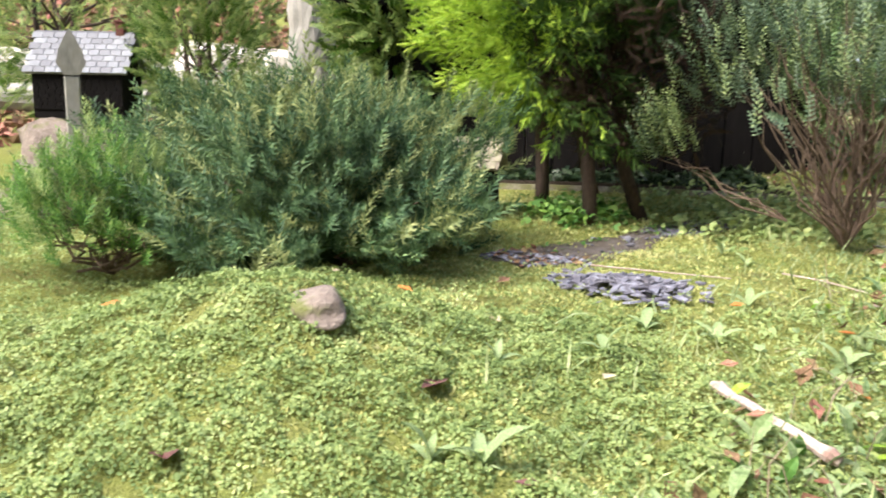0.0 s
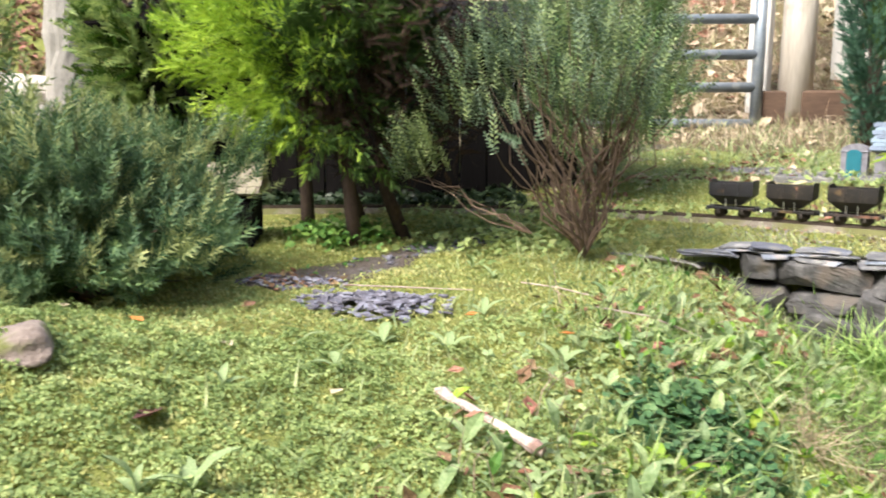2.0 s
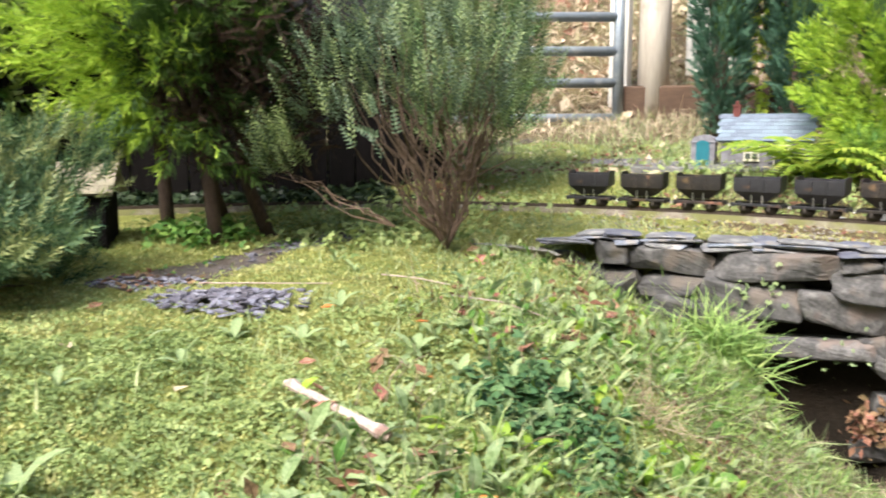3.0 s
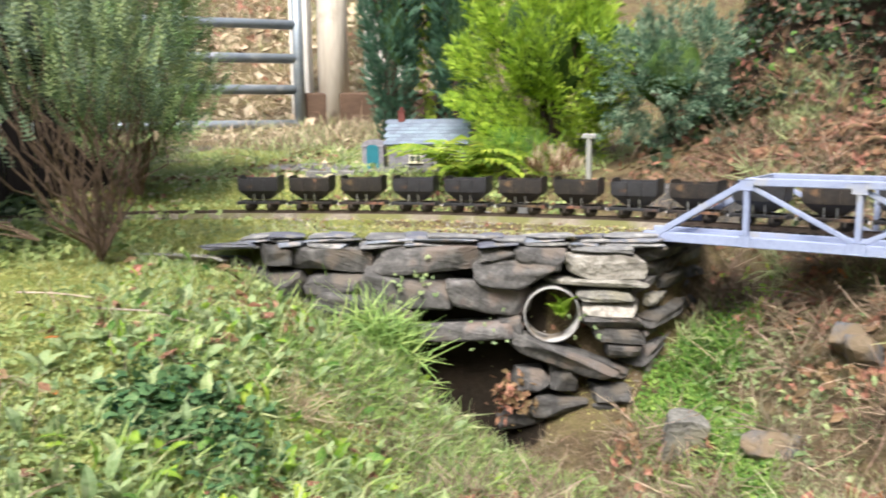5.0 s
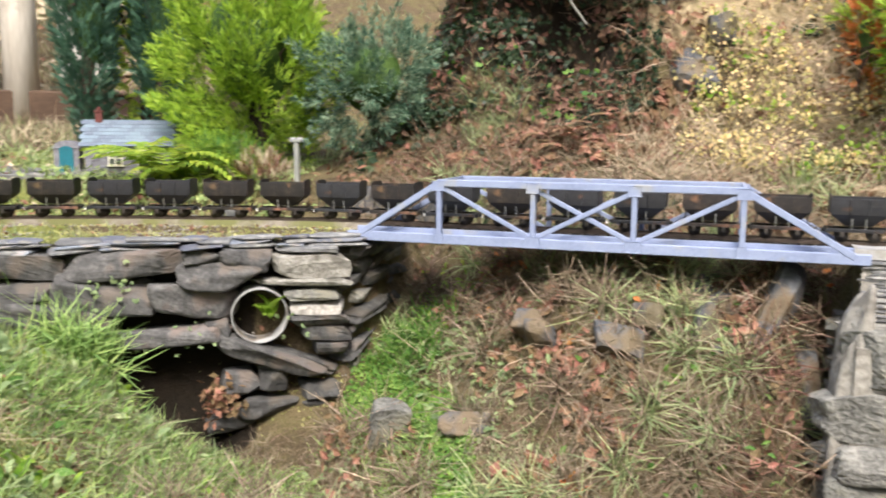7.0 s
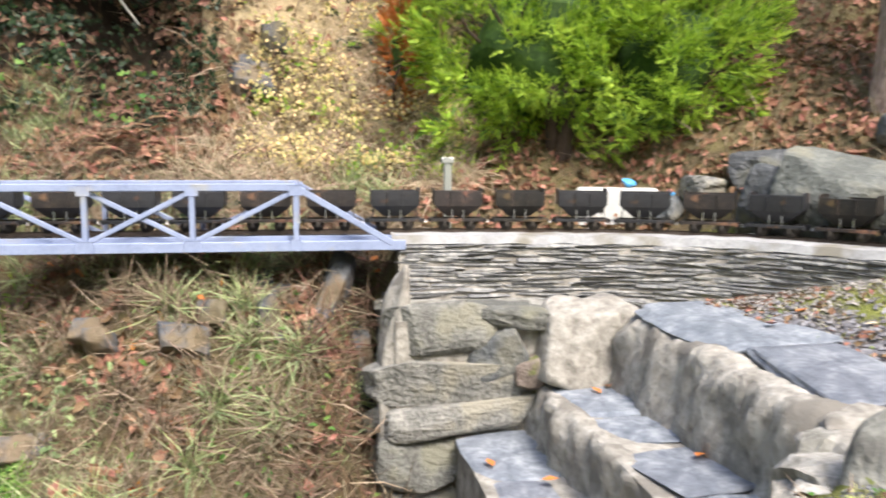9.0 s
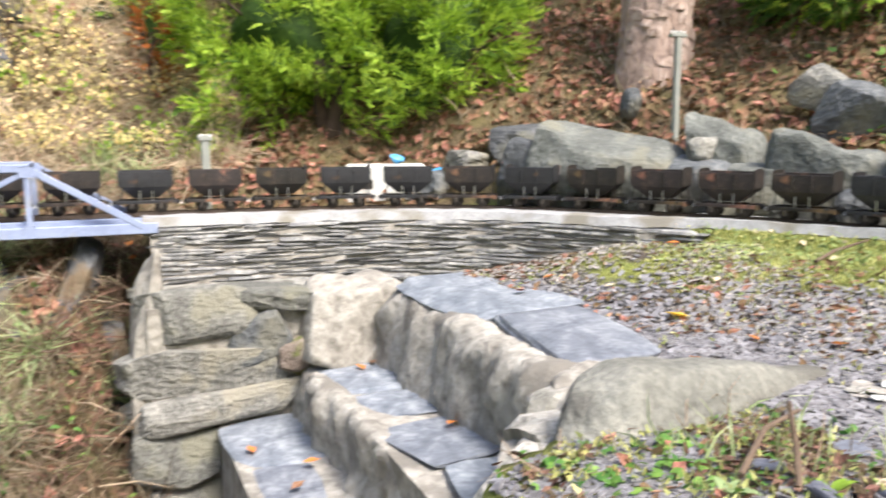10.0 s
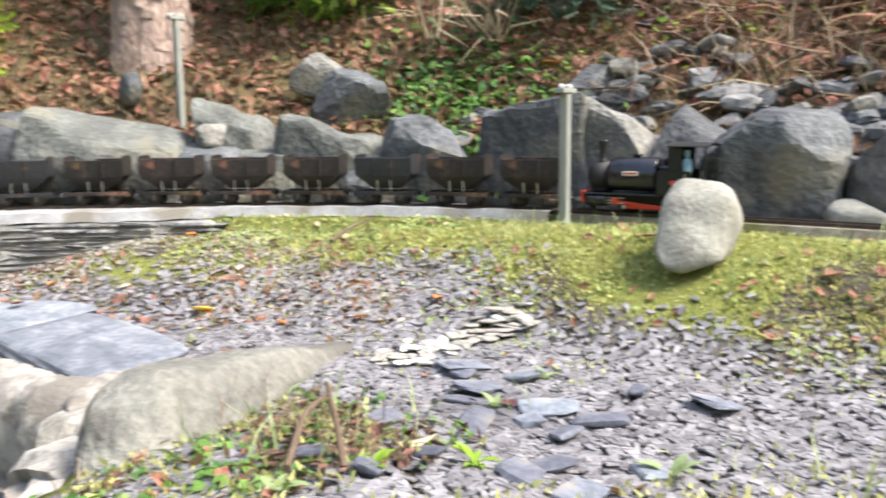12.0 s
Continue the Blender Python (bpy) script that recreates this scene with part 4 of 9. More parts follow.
def old_wall():
    w = tagged(empty("dry_stone_wall", (0, 0, 0)), "dark dry-stone retaining wall with slate coping beside the ravine", "stone wall", kind="structure")
    # near-black core behind the stones; its colour puts shade in their gaps
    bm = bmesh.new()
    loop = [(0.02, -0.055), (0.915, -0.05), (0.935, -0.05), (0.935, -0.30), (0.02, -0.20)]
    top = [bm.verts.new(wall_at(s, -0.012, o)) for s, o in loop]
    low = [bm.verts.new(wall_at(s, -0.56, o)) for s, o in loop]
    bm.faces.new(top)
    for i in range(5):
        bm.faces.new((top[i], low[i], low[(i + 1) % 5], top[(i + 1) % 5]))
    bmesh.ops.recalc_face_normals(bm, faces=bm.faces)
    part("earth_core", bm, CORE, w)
    # (s, z of the middle, width, height, proud, lean)
    upper = [(0.20, -0.036, 0.08, 0.055, 0.0, 2), (0.315, -0.04, 0.15, 0.062, 0.006, -2), (0.515, -0.034, 0.235, 0.052, 0.008, 3), (0.665, -0.028, 0.07, 0.036, 0.0, 0), (0.755, -0.034, 0.10, 0.046, 0.004, -2), (0.07, -0.055, 0.16, 0.05, -0.01, 0)]
    middle = [(0.19, -0.092, 0.125, 0.072, 0.012, -8), (0.325, -0.092, 0.12, 0.046, 0.0, 2), (0.47, -0.10, 0.175, 0.075, 0.014, -7), (0.64, -0.118, 0.165, 0.064, 0.004, -10), (0.695, -0.068, 0.14, 0.06, 0.006, -6), (0.10, -0.11, 0.10, 0.07, 0.0, 6)]
    lower = [(0.39, -0.158, 0.19, 0.066, 0.022, -9), (0.60, -0.188, 0.21, 0.034, 0.016, 2), (0.685, -0.172, 0.05, 0.03, 0.0, 0), (0.24, -0.16, 0.12, 0.06, 0.0, 0), (0.28, -0.205, 0.10, 0.05, 0.0, 0), (0.50, -0.205, 0.12, 0.022, -0.012, 0)]
    base = [(0.80, -0.243, 0.25, 0.050, 0.03, -19), (0.90, -0.315, 0.085, 0.036, 0.022, 6), (0.735, -0.30, 0.07, 0.055, 0.004, 10), (0.80, -0.285, 0.06, 0.045, 0.0, -12), (0.79, -0.345, 0.11, 0.045, 0.014, 4), (0.91, -0.365, 0.09, 0.05, 0.01, 8), (0.90, -0.275, 0.09, 0.03, 0.0, -14), (0.86, -0.405, 0.12, 0.05, 0.012, 0), (0.72, -0.37, 0.09, 0.05, 0.0, 5)]
    for row in (upper, middle, lower, base):
        for s, z, a, h, o, lean in row:
            stone("stone", wall_at(s, z, o - 0.035), (a * 1.05, 0.10, h * 1.06), STONE_DARK, (random.uniform(-6, 6), -lean, WALL_TURN + random.uniform(-5, 5)), 8, w, power=8, rough=0.10, corner=0.36)
    # pale quoins at the corner by the bridge
    for s, z, a, h, m in ((0.875, -0.052, 0.16, 0.055, STONE_PALE), (0.86, -0.088, 0.19, 0.018, STONE_PALE), (0.895, -0.112, 0.12, 0.026, STONE_GREY), (0.90, -0.14, 0.115, 0.028, STONE_PALE), (0.90, -0.17, 0.12, 0.03, STONE_DARK), (0.915, -0.20, 0.10, 0.034, STONE_DARK), (0.925, -0.232, 0.07, 0.03, STONE_DARK), (0.88, -0.018, 0.13, 0.014, SLATE_GREY)):
        stone("stone", wall_at(s, z, -0.03), (a, 0.10, h), m, (0, random.uniform(-2, 2), WALL_TURN), 3, w, power=7, rough=0.08)
    # the return face under the bridge's end
    for k in range(13):
        z = -0.03 - 0.034 * k
        for j, y in enumerate((0.015, 0.105, 0.195)):
            stone("stone", (-0.026 + random.uniform(-0.012, 0.008), y + random.uniform(-0.02, 0.02), z), (0.085, random.uniform(0.085, 0.14), random.uniform(0.024, 0.038)), STONE_GREY if (3 * k + j) % 4 == 1 else STONE_DARK, (random.uniform(-4, 14), random.uniform(-5, 5), random.uniform(-6, 6)), 5, w, power=8, rough=0.10, corner=0.3)
    # coping slates
    s = 0.115
    for k, a in enumerate((0.07, 0.062, 0.072, 0.055, 0.09, 0.045, 0.12, 0.085, 0.10, 0.07, 0.12)):
        for layer in (0, 1, 2):
            b = a * random.uniform(0.75, 1.25)
            stone("coping_slate", wall_at(s + a / 2 + random.uniform(-0.025, 0.025), -0.009 + 0.0072 * layer + random.uniform(-0.0015, 0.0015), -0.022 - 0.010 * layer + random.uniform(-0.008, 0.008)), (b, random.uniform(0.055, 0.075), random.uniform(0.005, 0.0085)), SLATE if (k + layer) % 2 else SLATE_GREY, (random.uniform(-4, 4), random.uniform(-3, 3), WALL_TURN + random.uniform(-9, 9)), 3, w, power=9, rough=0.06, corner=0.25)
        s += a
    stone("coping_slate", wall_at(0.10, -0.010, 0.0), (0.105, 0.09, 0.013), SLATE, (-3, -3, WALL_TURN + 4), 3, w, power=10, rough=0.05)
    stone("coping_slate", wall_at(0.01, -0.030, 0.02), (0.17, 0.08, 0.014), STONE_PALE, (-4, 1, WALL_TURN - 3), 3, w, power=10, rough=0.06)
    # the drain
    pipe = tagged(empty("drain_pipe", wall_at(0.778, -0.153, 0.0), WALL_TURN), "grey plastic drain pipe end set in the old wall", "drain pipe")
    bm = bmesh.new()
    rings = []
    for r, y in ((0.0580, -0.016), (0.0580, 0.20), (0.0548, 0.20), (0.0548, -0.016)):
        rings.append([bm.verts.new((r * math.cos(a), y, r * math.sin(a))) for a in np.linspace(0, 2 * math.pi, 40, endpoint=False)])
    for a, c in ((0, 1), (2, 3), (3, 0)):
        for i in range(40):
            bm.faces.new((rings[a][i], rings[a][(i + 1) % 40], rings[c][(i + 1) % 40], rings[c][i]))
    bmesh.ops.recalc_face_normals(bm, faces=bm.faces)
    part("pipe_wall", bm, PLASTIC_PIPE, pipe, smooth=True)
    # Near-black disc closes the pipe's far end.
    bm = bmesh.new()
    vs = [bm.verts.new((0.0546 * math.cos(a), 0.19, 0.0546 * math.sin(a))) for a in np.linspace(0, 2 * math.pi, 24, endpoint=False)]
    bm.faces.new(vs)
    part("pipe_silt", bm, CORE, pipe)


old_wall()


def slate_face():
    """The thin slates, laid flat in courses, that carry the concrete bed."""
    w = tagged(empty("slate_wall"), "low curved wall of thin grey slates laid in courses", "slate wall", kind="structure")
    s0, s1 = S_RIGHT - 0.005, run_at(1.97, -0.42)
    core = ribbon([-0.127, -0.0925, 0.03, 0.03], [-0.2, 0.0, 0.0, -0.2], s0 + 0.004, s1, 0.02)
    sheet("mortar_core", core, MORTAR, w)
    r = random.Random(21)
    for layer in range(22):
        s = s0 + r.uniform(0.0, 0.03)
        z = 0.0 - layer * 0.0055
        while s < s1 - 0.02:
            a = r.uniform(0.035, 0.125)
            x, y, turn = along(s + a / 2)
            fade = (s - s0) / (s1 - s0)
            if z > -0.116 + 0.075 * smooth01(0.45, 0.95, fade):
                o = math.radians(turn + 90)
                out = -0.074 + r.uniform(-0.003, 0.003) - 0.0009 * layer
                stone("slate", (x + math.cos(o) * out, y + math.sin(o) * out, z + r.uniform(-0.0008, 0.0008)), (a * 1.04, 0.045, r.uniform(0.0052, 0.0068)), SLATE_GREY, (r.uniform(-3, 3), r.uniform(-1.6, 1.6), turn + r.uniform(-4, 4)), 2, w, power=16, rough=0.04)
            s += a
    SEED[0] = 394


slate_face()
random.seed(31)


def big_abutment():
    w = tagged(empty("stone_abutment"), "rough grey stone abutment with pale mortar under the bridge end", "stone wall", kind="structure")
    bm = box_bm(0.975, 1.29, -0.152, 0.22, -0.62, -0.125)
    part("mortar_core", bm, MORTAR, w)
    rows = [(1.055, -0.105, -0.155, 0.20, 0.105, STONE_GREY, 3), (1.212, -0.11, -0.125, 0.18, 0.045, STONE_GREY, -4), (1.178, -0.115, -0.200, 0.115, 0.088, ROCK_BLUE, 14), (1.06, -0.108, -0.245, 0.27, 0.088, STONE_GREY, 0),
            (1.10, -0.125, -0.312, 0.32, 0.066, STONE_GREY, 5), (1.025, -0.12, -0.400, 0.185, 0.108, STONE_GREY, -2), (1.06, -0.12, -0.490, 0.22, 0.075, STONE_GREY, 2), (1.05, -0.11, -0.555, 0.18, 0.07, STONE_DARK, 0), (1.235, -0.13, -0.235, 0.06, 0.06, STONE_BROWN, 20)]
    for x, y, z, a, h, m, lean in rows:
        stone("stone", (x, y, z), (a, 0.13, h * 1.03), m, (random.uniform(-5, 5), -lean, random.uniform(-5, 5)), 8, w, power=7, rough=0.06, corner=0.18)
    for k in range(8):
        for y in (0.02, 0.13):
            stone("stone", (1.0, y + random.uniform(-0.02, 0.02), -0.15 - k * 0.06), (0.07, random.uniform(0.10, 0.14), 0.06), STONE_GREY, (0, random.uniform(-4, 4), random.uniform(-6, 6)), 3, w, power=5, rough=0.14)
    stone("ledge_stone", (1.16, -0.075, -0.116), (0.36, 0.09, 0.022), STONE_PALE, (3, 0, -4), 5, w, power=8, rough=0.06)
    stone("ledge_stone", (1.36, -0.105, -0.118), (0.13, 0.12, 0.018), ROCK_BLUE, (3, 0, -20), 3, w, power=8, rough=0.06)
    stone("mortar_lump", (1.338, -0.165, -0.178), (0.18, 0.14, 0.16), MORTAR, (0, 0, 20), 8, w, power=5, rough=0.16, smooth=True)
    stone("mortar_lump", (0.975, -0.10, -0.32), (0.06, 0.10, 0.46), MORTAR, (0, 2, 0), 8, w, power=6, rough=0.10, smooth=True)


big_abutment()


def rough_bank(name, a, b, z0, z1, thick, material, parent, seed, lean=0.0, n=110, rows=22, lump=0.013):
    """A rough band of mortared rubble from a to b in plan, between two heights at each end."""
    a, b = np.array(a), np.array(b)
    d = (b - a) / np.linalg.norm(b - a)
    o = np.array([-d[1], d[0]])
    prof = np.array([(-0.5 - lean, 0.0), (-0.49 - lean * 0.6, 0.35), (-0.44 - lean * 0.3, 0.7), (-0.36, 0.93), (-0.15, 1.0), (0.15, 1.0), (0.5, 0.98), (0.5, 0.0)])
    run = np.r_[0, np.cumsum(np.linalg.norm(np.diff(prof * [thick, abs(z1[0] - z0[0])], axis=0), axis=1))]
    at = np.linspace(0, run[-1], rows)
    q, h = np.interp(at, run, prof[:, 0]), np.interp(at, run, prof[:, 1])
    t = np.linspace(0, 1, n + 1)[:, None]
    lo, hi = z0[0] + (z0[1] - z0[0]) * t, z1[0] + (z1[1] - z1[0]) * t
    c = a + (b - a) * t
    v = np.stack([c[:, :1] + o[0] * q * thick, c[:, 1:] + o[1] * q * thick, lo + (hi - lo) * h], 2).reshape(-1, 3)
    swell = lump * (0.9 * rumple(v, 22, seed) + 0.55 * rumple(v, 55, seed + 1) + 0.25 * rumple(v, 130, seed + 2))
    stones = np.clip(rumple(v, 34, seed + 5) * 2.2 - 0.6, 0, 1) * 0.010
    face = np.tile(np.clip(1.4 - 2 * (q + 0.5), 0, 1), n + 1)
    v[:, :2] -= o * ((swell + stones) * (0.35 + 0.65 * face))[:, None]
    v[:, 2] += swell * 0.55 * np.tile(h, n + 1)
    v = v + np.random.default_rng(seed).normal(0, 0.0007, v.shape)
    i = np.arange(n)[:, None] * rows + np.arange(rows - 1)[None]
    f = np.stack([i, i + rows, i + rows + 1, i + 1], -1).reshape(-1, 4)
    ends = [[k, k + 1, rows - 2 - k, rows - 1 - k] for k in range(rows // 2 - 1)]
    f = np.concatenate([f, np.array(ends)[:, ::-1], np.array(ends) + n * rows])
    return sheet(name, (v, f), material, parent, smooth=True)


def garden_steps():
    w = tagged(empty("garden_steps"), "garden steps of blue slate slabs in rough pale mortar", "steps", kind="structure")
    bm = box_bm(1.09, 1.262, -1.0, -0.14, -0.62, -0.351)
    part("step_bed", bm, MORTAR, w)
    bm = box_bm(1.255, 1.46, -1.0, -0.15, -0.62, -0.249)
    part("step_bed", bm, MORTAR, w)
    rough_bank("riser", (1.250, -0.14), (1.285, -0.97), (-0.38, -0.40), (-0.246, -0.25), 0.045, MORTAR, w, 5, 0.25)
    rough_bank("riser", (1.430, -0.19), (1.45, -0.95), (-0.27, -0.28), (-0.102, -0.112), 0.075, MORTAR, w, 6, 0.4)
    for x, y, z, a, b, t in ((1.165, -0.285, -0.352, 0.14, 0.22, 4), (1.17, -0.50, -0.358, 0.13, 0.19, -3), (1.33, -0.285, -0.249, 0.13, 0.20, 6), (1.345, -0.455, -0.252, 0.11, 0.12, -4), (1.345, -0.62, -0.250, 0.12, 0.19, 5), (1.355, -0.80, -0.246, 0.11, 0.15, -2)):
        stone("slab", (x, y, z), (a * 1.08, b * 1.06, 0.016), SLAB, (random.uniform(-2, 2), random.uniform(-2, 2), t), 3, w, power=9, rough=0.05)
    for x, y, z, a, b, t in ((1.515, -0.37, -0.096, 0.16, 0.30, 10), (1.53, -0.66, -0.104, 0.14, 0.26, 4)):
        stone("slab", (x, y, z), (a * 1.08, b * 1.05, 0.022), SLAB, (2, -2, t), 5, w, power=7, rough=0.06)
    # mortar that beds the long boulder
    rough_bank("riser", (1.285, -0.93), (1.50, -1.055), (-0.25, -0.16), (-0.150, -0.125), 0.10, MORTAR, w, 9, 0.3, 70, 20, 0.013)
    for x, y, z, a, b in ((1.47, -0.80, -0.108, 0.16, 0.09), (1.41, -0.88, -0.118, 0.13, 0.10), (1.345, -0.96, -0.135, 0.11, 0.10), (1.285, -1.03, -0.15, 0.10, 0.09), (1.53, -0.79, -0.107, 0.12, 0.05)):
        stone("mortar_lump", (x, y, z - 0.012), (a, b, 0.034), MORTAR, (0, 0, random.uniform(0, 90)), 5, w, power=3, rough=0.2, smooth=True)
    u, a = np.meshgrid(np.linspace(0, 1, 61), np.linspace(0, 2 * math.pi, 44, endpoint=False), indexing="ij")
    high = 0.068 * np.minimum(1, (u / 0.16)) ** 0.5 * np.clip(1 - u, 0, 1) ** 0.62 + 0.006
    deep = 0.052 * np.minimum(1, (u / 0.10)) ** 0.5 * (1 - 0.75 * u) + 0.004
    sy, sz = np.sign(np.sin(a)) * np.abs(np.sin(a)) ** 0.40, np.sign(np.cos(a)) * np.abs(np.cos(a)) ** 0.48
    v = np.stack([(u - 0.5) * 0.475 + 0.012 * sz, deep * sy * (1 - 0.25 * sz) + 0.35 * high * sz, high * sz], 2).reshape(-1, 3)
    nrm = v * [0.2, 1, 1] / np.linalg.norm(v * [0.2, 1, 1] + 1e-6, axis=1, keepdims=True)
    v = v + nrm * (0.0045 * rumple(v, 24, 31) + 0.003 * np.round(2 * rumple(v, 40, 32)) / 2 + 0.0012 * rumple(v, 120, 33))[:, None]
    i = np.arange(60)[:, None] * 44 + np.arange(44)[None]
    k = np.arange(60)[:, None] * 44 + (np.arange(44)[None] + 1) % 44
    f = np.stack([i, k, k + 44, i + 44], -1).reshape(-1, 4)
    caps = np.array([[q, q + 1, 42 - q, 43 - q] for q in range(21)])
    b = sheet("boulder", (v, np.concatenate([f, caps[:, ::-1], caps + 60 * 44])), WEDGE, smooth=True)
    b.matrix_basis = pose(1.535, -0.985, -0.120, 0, 3, 12)
    tagged(b, "long pointed pale grey boulder lying at the steps' edge", "boulder")
    for x, y, s in ((1.36, -0.92, 0.10), (1.42, -0.87, 0.09), (1.30, -1.0, 0.10), (1.33, -1.10, 0.12), (1.42, -1.07, 0.09)):
        stone("stone", (x, y, -0.165), (s * 1.4, s, 0.09), STONE_PALE, (0, 0, random.uniform(0, 90)), 3, w, rough=0.2)


garden_steps()

# rocks behind the track, on the banks and on the lawn
G, B = "grey rounded boulder at the foot of the leafy bank", "blue-grey slate rock face beside the track"
boulder(G, 1.845, 0.12, (0.12, 0.10, 0.09), ROCK_BLUE, (0, 0, -30))
boulder(G, 1.74, 0.16, (0.10, 0.08, 0.06), STONE_GREY, (0, 0, 15))
boulder(G, 1.66, 0.21, (0.11, 0.08, 0.06), ROCK_BLUE, (0, 0, 40))


def rock_beside_track(label, at, out, width, depth, z0, z1, material, lean=0, tip=0, seed=1, skew=0.0, power=7.0, corner=0.24):
    """An angular rock that stands along the outer side of the track; skew makes one end of its top higher."""
    x, y, turn = along(run_at(*at))
    o = math.radians(turn + 90)
    ob = stone("boulder", (x + math.cos(o) * out, y + math.sin(o) * out, (z0 + z1) / 2), (width, depth, z1 - z0), material, (tip, lean, turn), 8, None, power, 0.10, seed, False, corner)
    if skew:
        for v in ob.data.vertices:
            if v.co.z > 0:
                v.co.z *= 1 - skew * v.co.x / width
    return tagged(ob, label, "boulder")


SLATE_ROCK = "angular blue-grey slate rock standing beside the track"
rock_beside_track("broad grey-green boulder at the foot of the leafy bank", (1.84, -0.20), 0.135, 0.33, 0.20, -0.06, 0.195, ROCK_GREEN, 0, 6, 41, 0.5, 4.5, 0.18)
rock_beside_track(G, (1.72, -0.09), 0.16, 0.13, 0.12, -0.04, 0.15, ROCK_BLUE, 10, 0, 42, -0.3)
boulder("small white quartz stone on the bank", 2.075, -0.285, (0.07, 0.06, 0.07), STONE_PALE, (0, 10, 20), 0.0, 5, 2.6, 0.16, z=0.105, smooth=True)
for k, (ax, ay, out, wd, z1, m_, skew) in enumerate(((1.93, -0.345, 0.13, 0.17, 0.135, ROCK_BLUE, 0.2), (2.00, -0.455, 0.125, 0.15, 0.125, ROCK_GREEN, -0.3), (2.055, -0.555, 0.14, 0.20, 0.158, ROCK_GREEN, 0.3), (2.10, -0.65, 0.12, 0.12, 0.11, ROCK_BLUE, 0.0), (1.965, -0.38, 0.19, 0.15, 0.19, ROCK_GREEN, 0.4))):
    rock_beside_track("low grey rock edging the outer side of the track", (ax, ay), out, wd, 0.13, -0.04, z1, m_, 4 * (k % 3 - 1), 0, 141 + k, skew)
rock_beside_track(SLATE_ROCK, (2.125, -0.735), 0.135, 0.19, 0.14, -0.04, 0.165, ROCK_BLUE, 0, 5, 151, 0.5, 5.0)
rock_beside_track(SLATE_ROCK, (2.18, -0.905), 0.150, 0.19, 0.14, -0.04, 0.222, ROCK_BLUE, 0, 5, 152, -0.25, 8.0, 0.16)
rock_beside_track("pale grey rock with a chalky face beside the track", (2.20, -1.05), 0.155, 0.13, 0.11, -0.04, 0.175, STONE_GREY, -8, 0, 153, 0.4)
rock_beside_track(SLATE_ROCK, (2.21, -1.165), 0.135, 0.12, 0.13, -0.04, 0.168, ROCK_BLUE, 6, 4, 154, 0.4, 6.0)
rock_beside_track(SLATE_ROCK, (2.218, -1.305), 0.130, 0.20, 0.15, -0.04, 0.178, ROCK_BLUE, 0, 6, 156, 0.15, 5.0, 0.16)
rock_beside_track("brown-grey rock beside the track", (2.225, -1.49), 0.125, 0.16, 0.14, -0.04, 0.165, STONE_DARK, 0, 0, 157, -0.2)
rock_beside_track("brown-grey rock beside the track", (2.23, -1.66), 0.13, 0.18, 0.14, -0.04, 0.19, ROCK_BLUE, 0, 0, 158, 0.2)
boulder("low pale rounded rock beside the track", 2.295, -1.425, (0.10, 0.07, 0.055), ROUND_STONE, (0, 0, -85), 0.25, 5, 3.0, 0.14, 159, smooth=True)
boulder("pale tilted slate slab on the leafy bank", 2.315, -0.335, (0.10, 0.045, 0.085), STONE_GREY, (18, 28, -55), 0.0, 8, z=0.225, seed=161)
boulder("blue-grey slate slab leaning on the bank", 2.34, -0.425, (0.15, 0.06, 0.125), ROCK_BLUE, (20, -14, -62), 0.2, 8, z=0.18, seed=162)
# slate scree above the rocks
for k in range(120):
    y = random.uniform(-1.62, -0.88)
    x = 2.40 + abs(random.gauss(0, 0.10)) + 0.06 * smooth01(-1.1, -0.9, y)
    s = random.uniform(0.022, 0.065)
    boulder("loose piece of slate scree on the leafy bank", x, y, (s * 1.5, s, s * random.uniform(0.3, 0.7)), (ROCK_BLUE, ROCK_BLUE, STONE_GREY, SLATE_GREY)[k % 4], (random.uniform(-25, 25), random.uniform(-10, 35), random.uniform(0, 180)), 0.1, 3)
for k in range(26):
    y = random.uniform(-0.85, 0.05)
    x = 2.25 - 0.55 * smooth01(-0.6, 0.1, y) + abs(random.gauss(0, 0.07)) + 0.12 * smooth01(-0.4, -0.8, y)
    s = random.uniform(0.02, 0.05)
    boulder("loose slate rock on the leafy bank", x, y, (s * 1.3, s, s * 0.7), ROCK_BLUE if k % 3 else STONE_GREY, (random.uniform(-20, 20), random.uniform(-20, 20), random.uniform(0, 180)), 0.2, 3)
boulder("upright rounded pale stone standing on moss", 2.02, -1.285, (0.101, 0.095, 0.108), ROUND_STONE, (0, 0, 20), 0.2, 8, power=2.6, rough=0.13, seed=77, smooth=True)
boulder("small brown stone half buried in the lawn", -0.335, -1.765, (0.078, 0.055, 0.040), STONE_BROWN, (0, 0, 10), 0.45, 5, power=2.8, rough=0.2, seed=81, smooth=True)
boulder("square grey stone among green weeds", 0.138, -0.155, (0.078, 0.066, 0.085), STONE_GREY, (12, 4, 42), 0.15, 5, power=14, rough=0.05, seed=83)
boulder("pale grey rock beside the lawn", -1.16, -2.24, (0.13, 0.12, 0.09), STONE_BROWN, (0, 0, 60), 0.2, 5)
boulder("pale grey rock beside the lawn", -1.40, -2.28, (0.12, 0.11, 0.07), STONE_BROWN, (0, 0, 10), 0.2, 5)
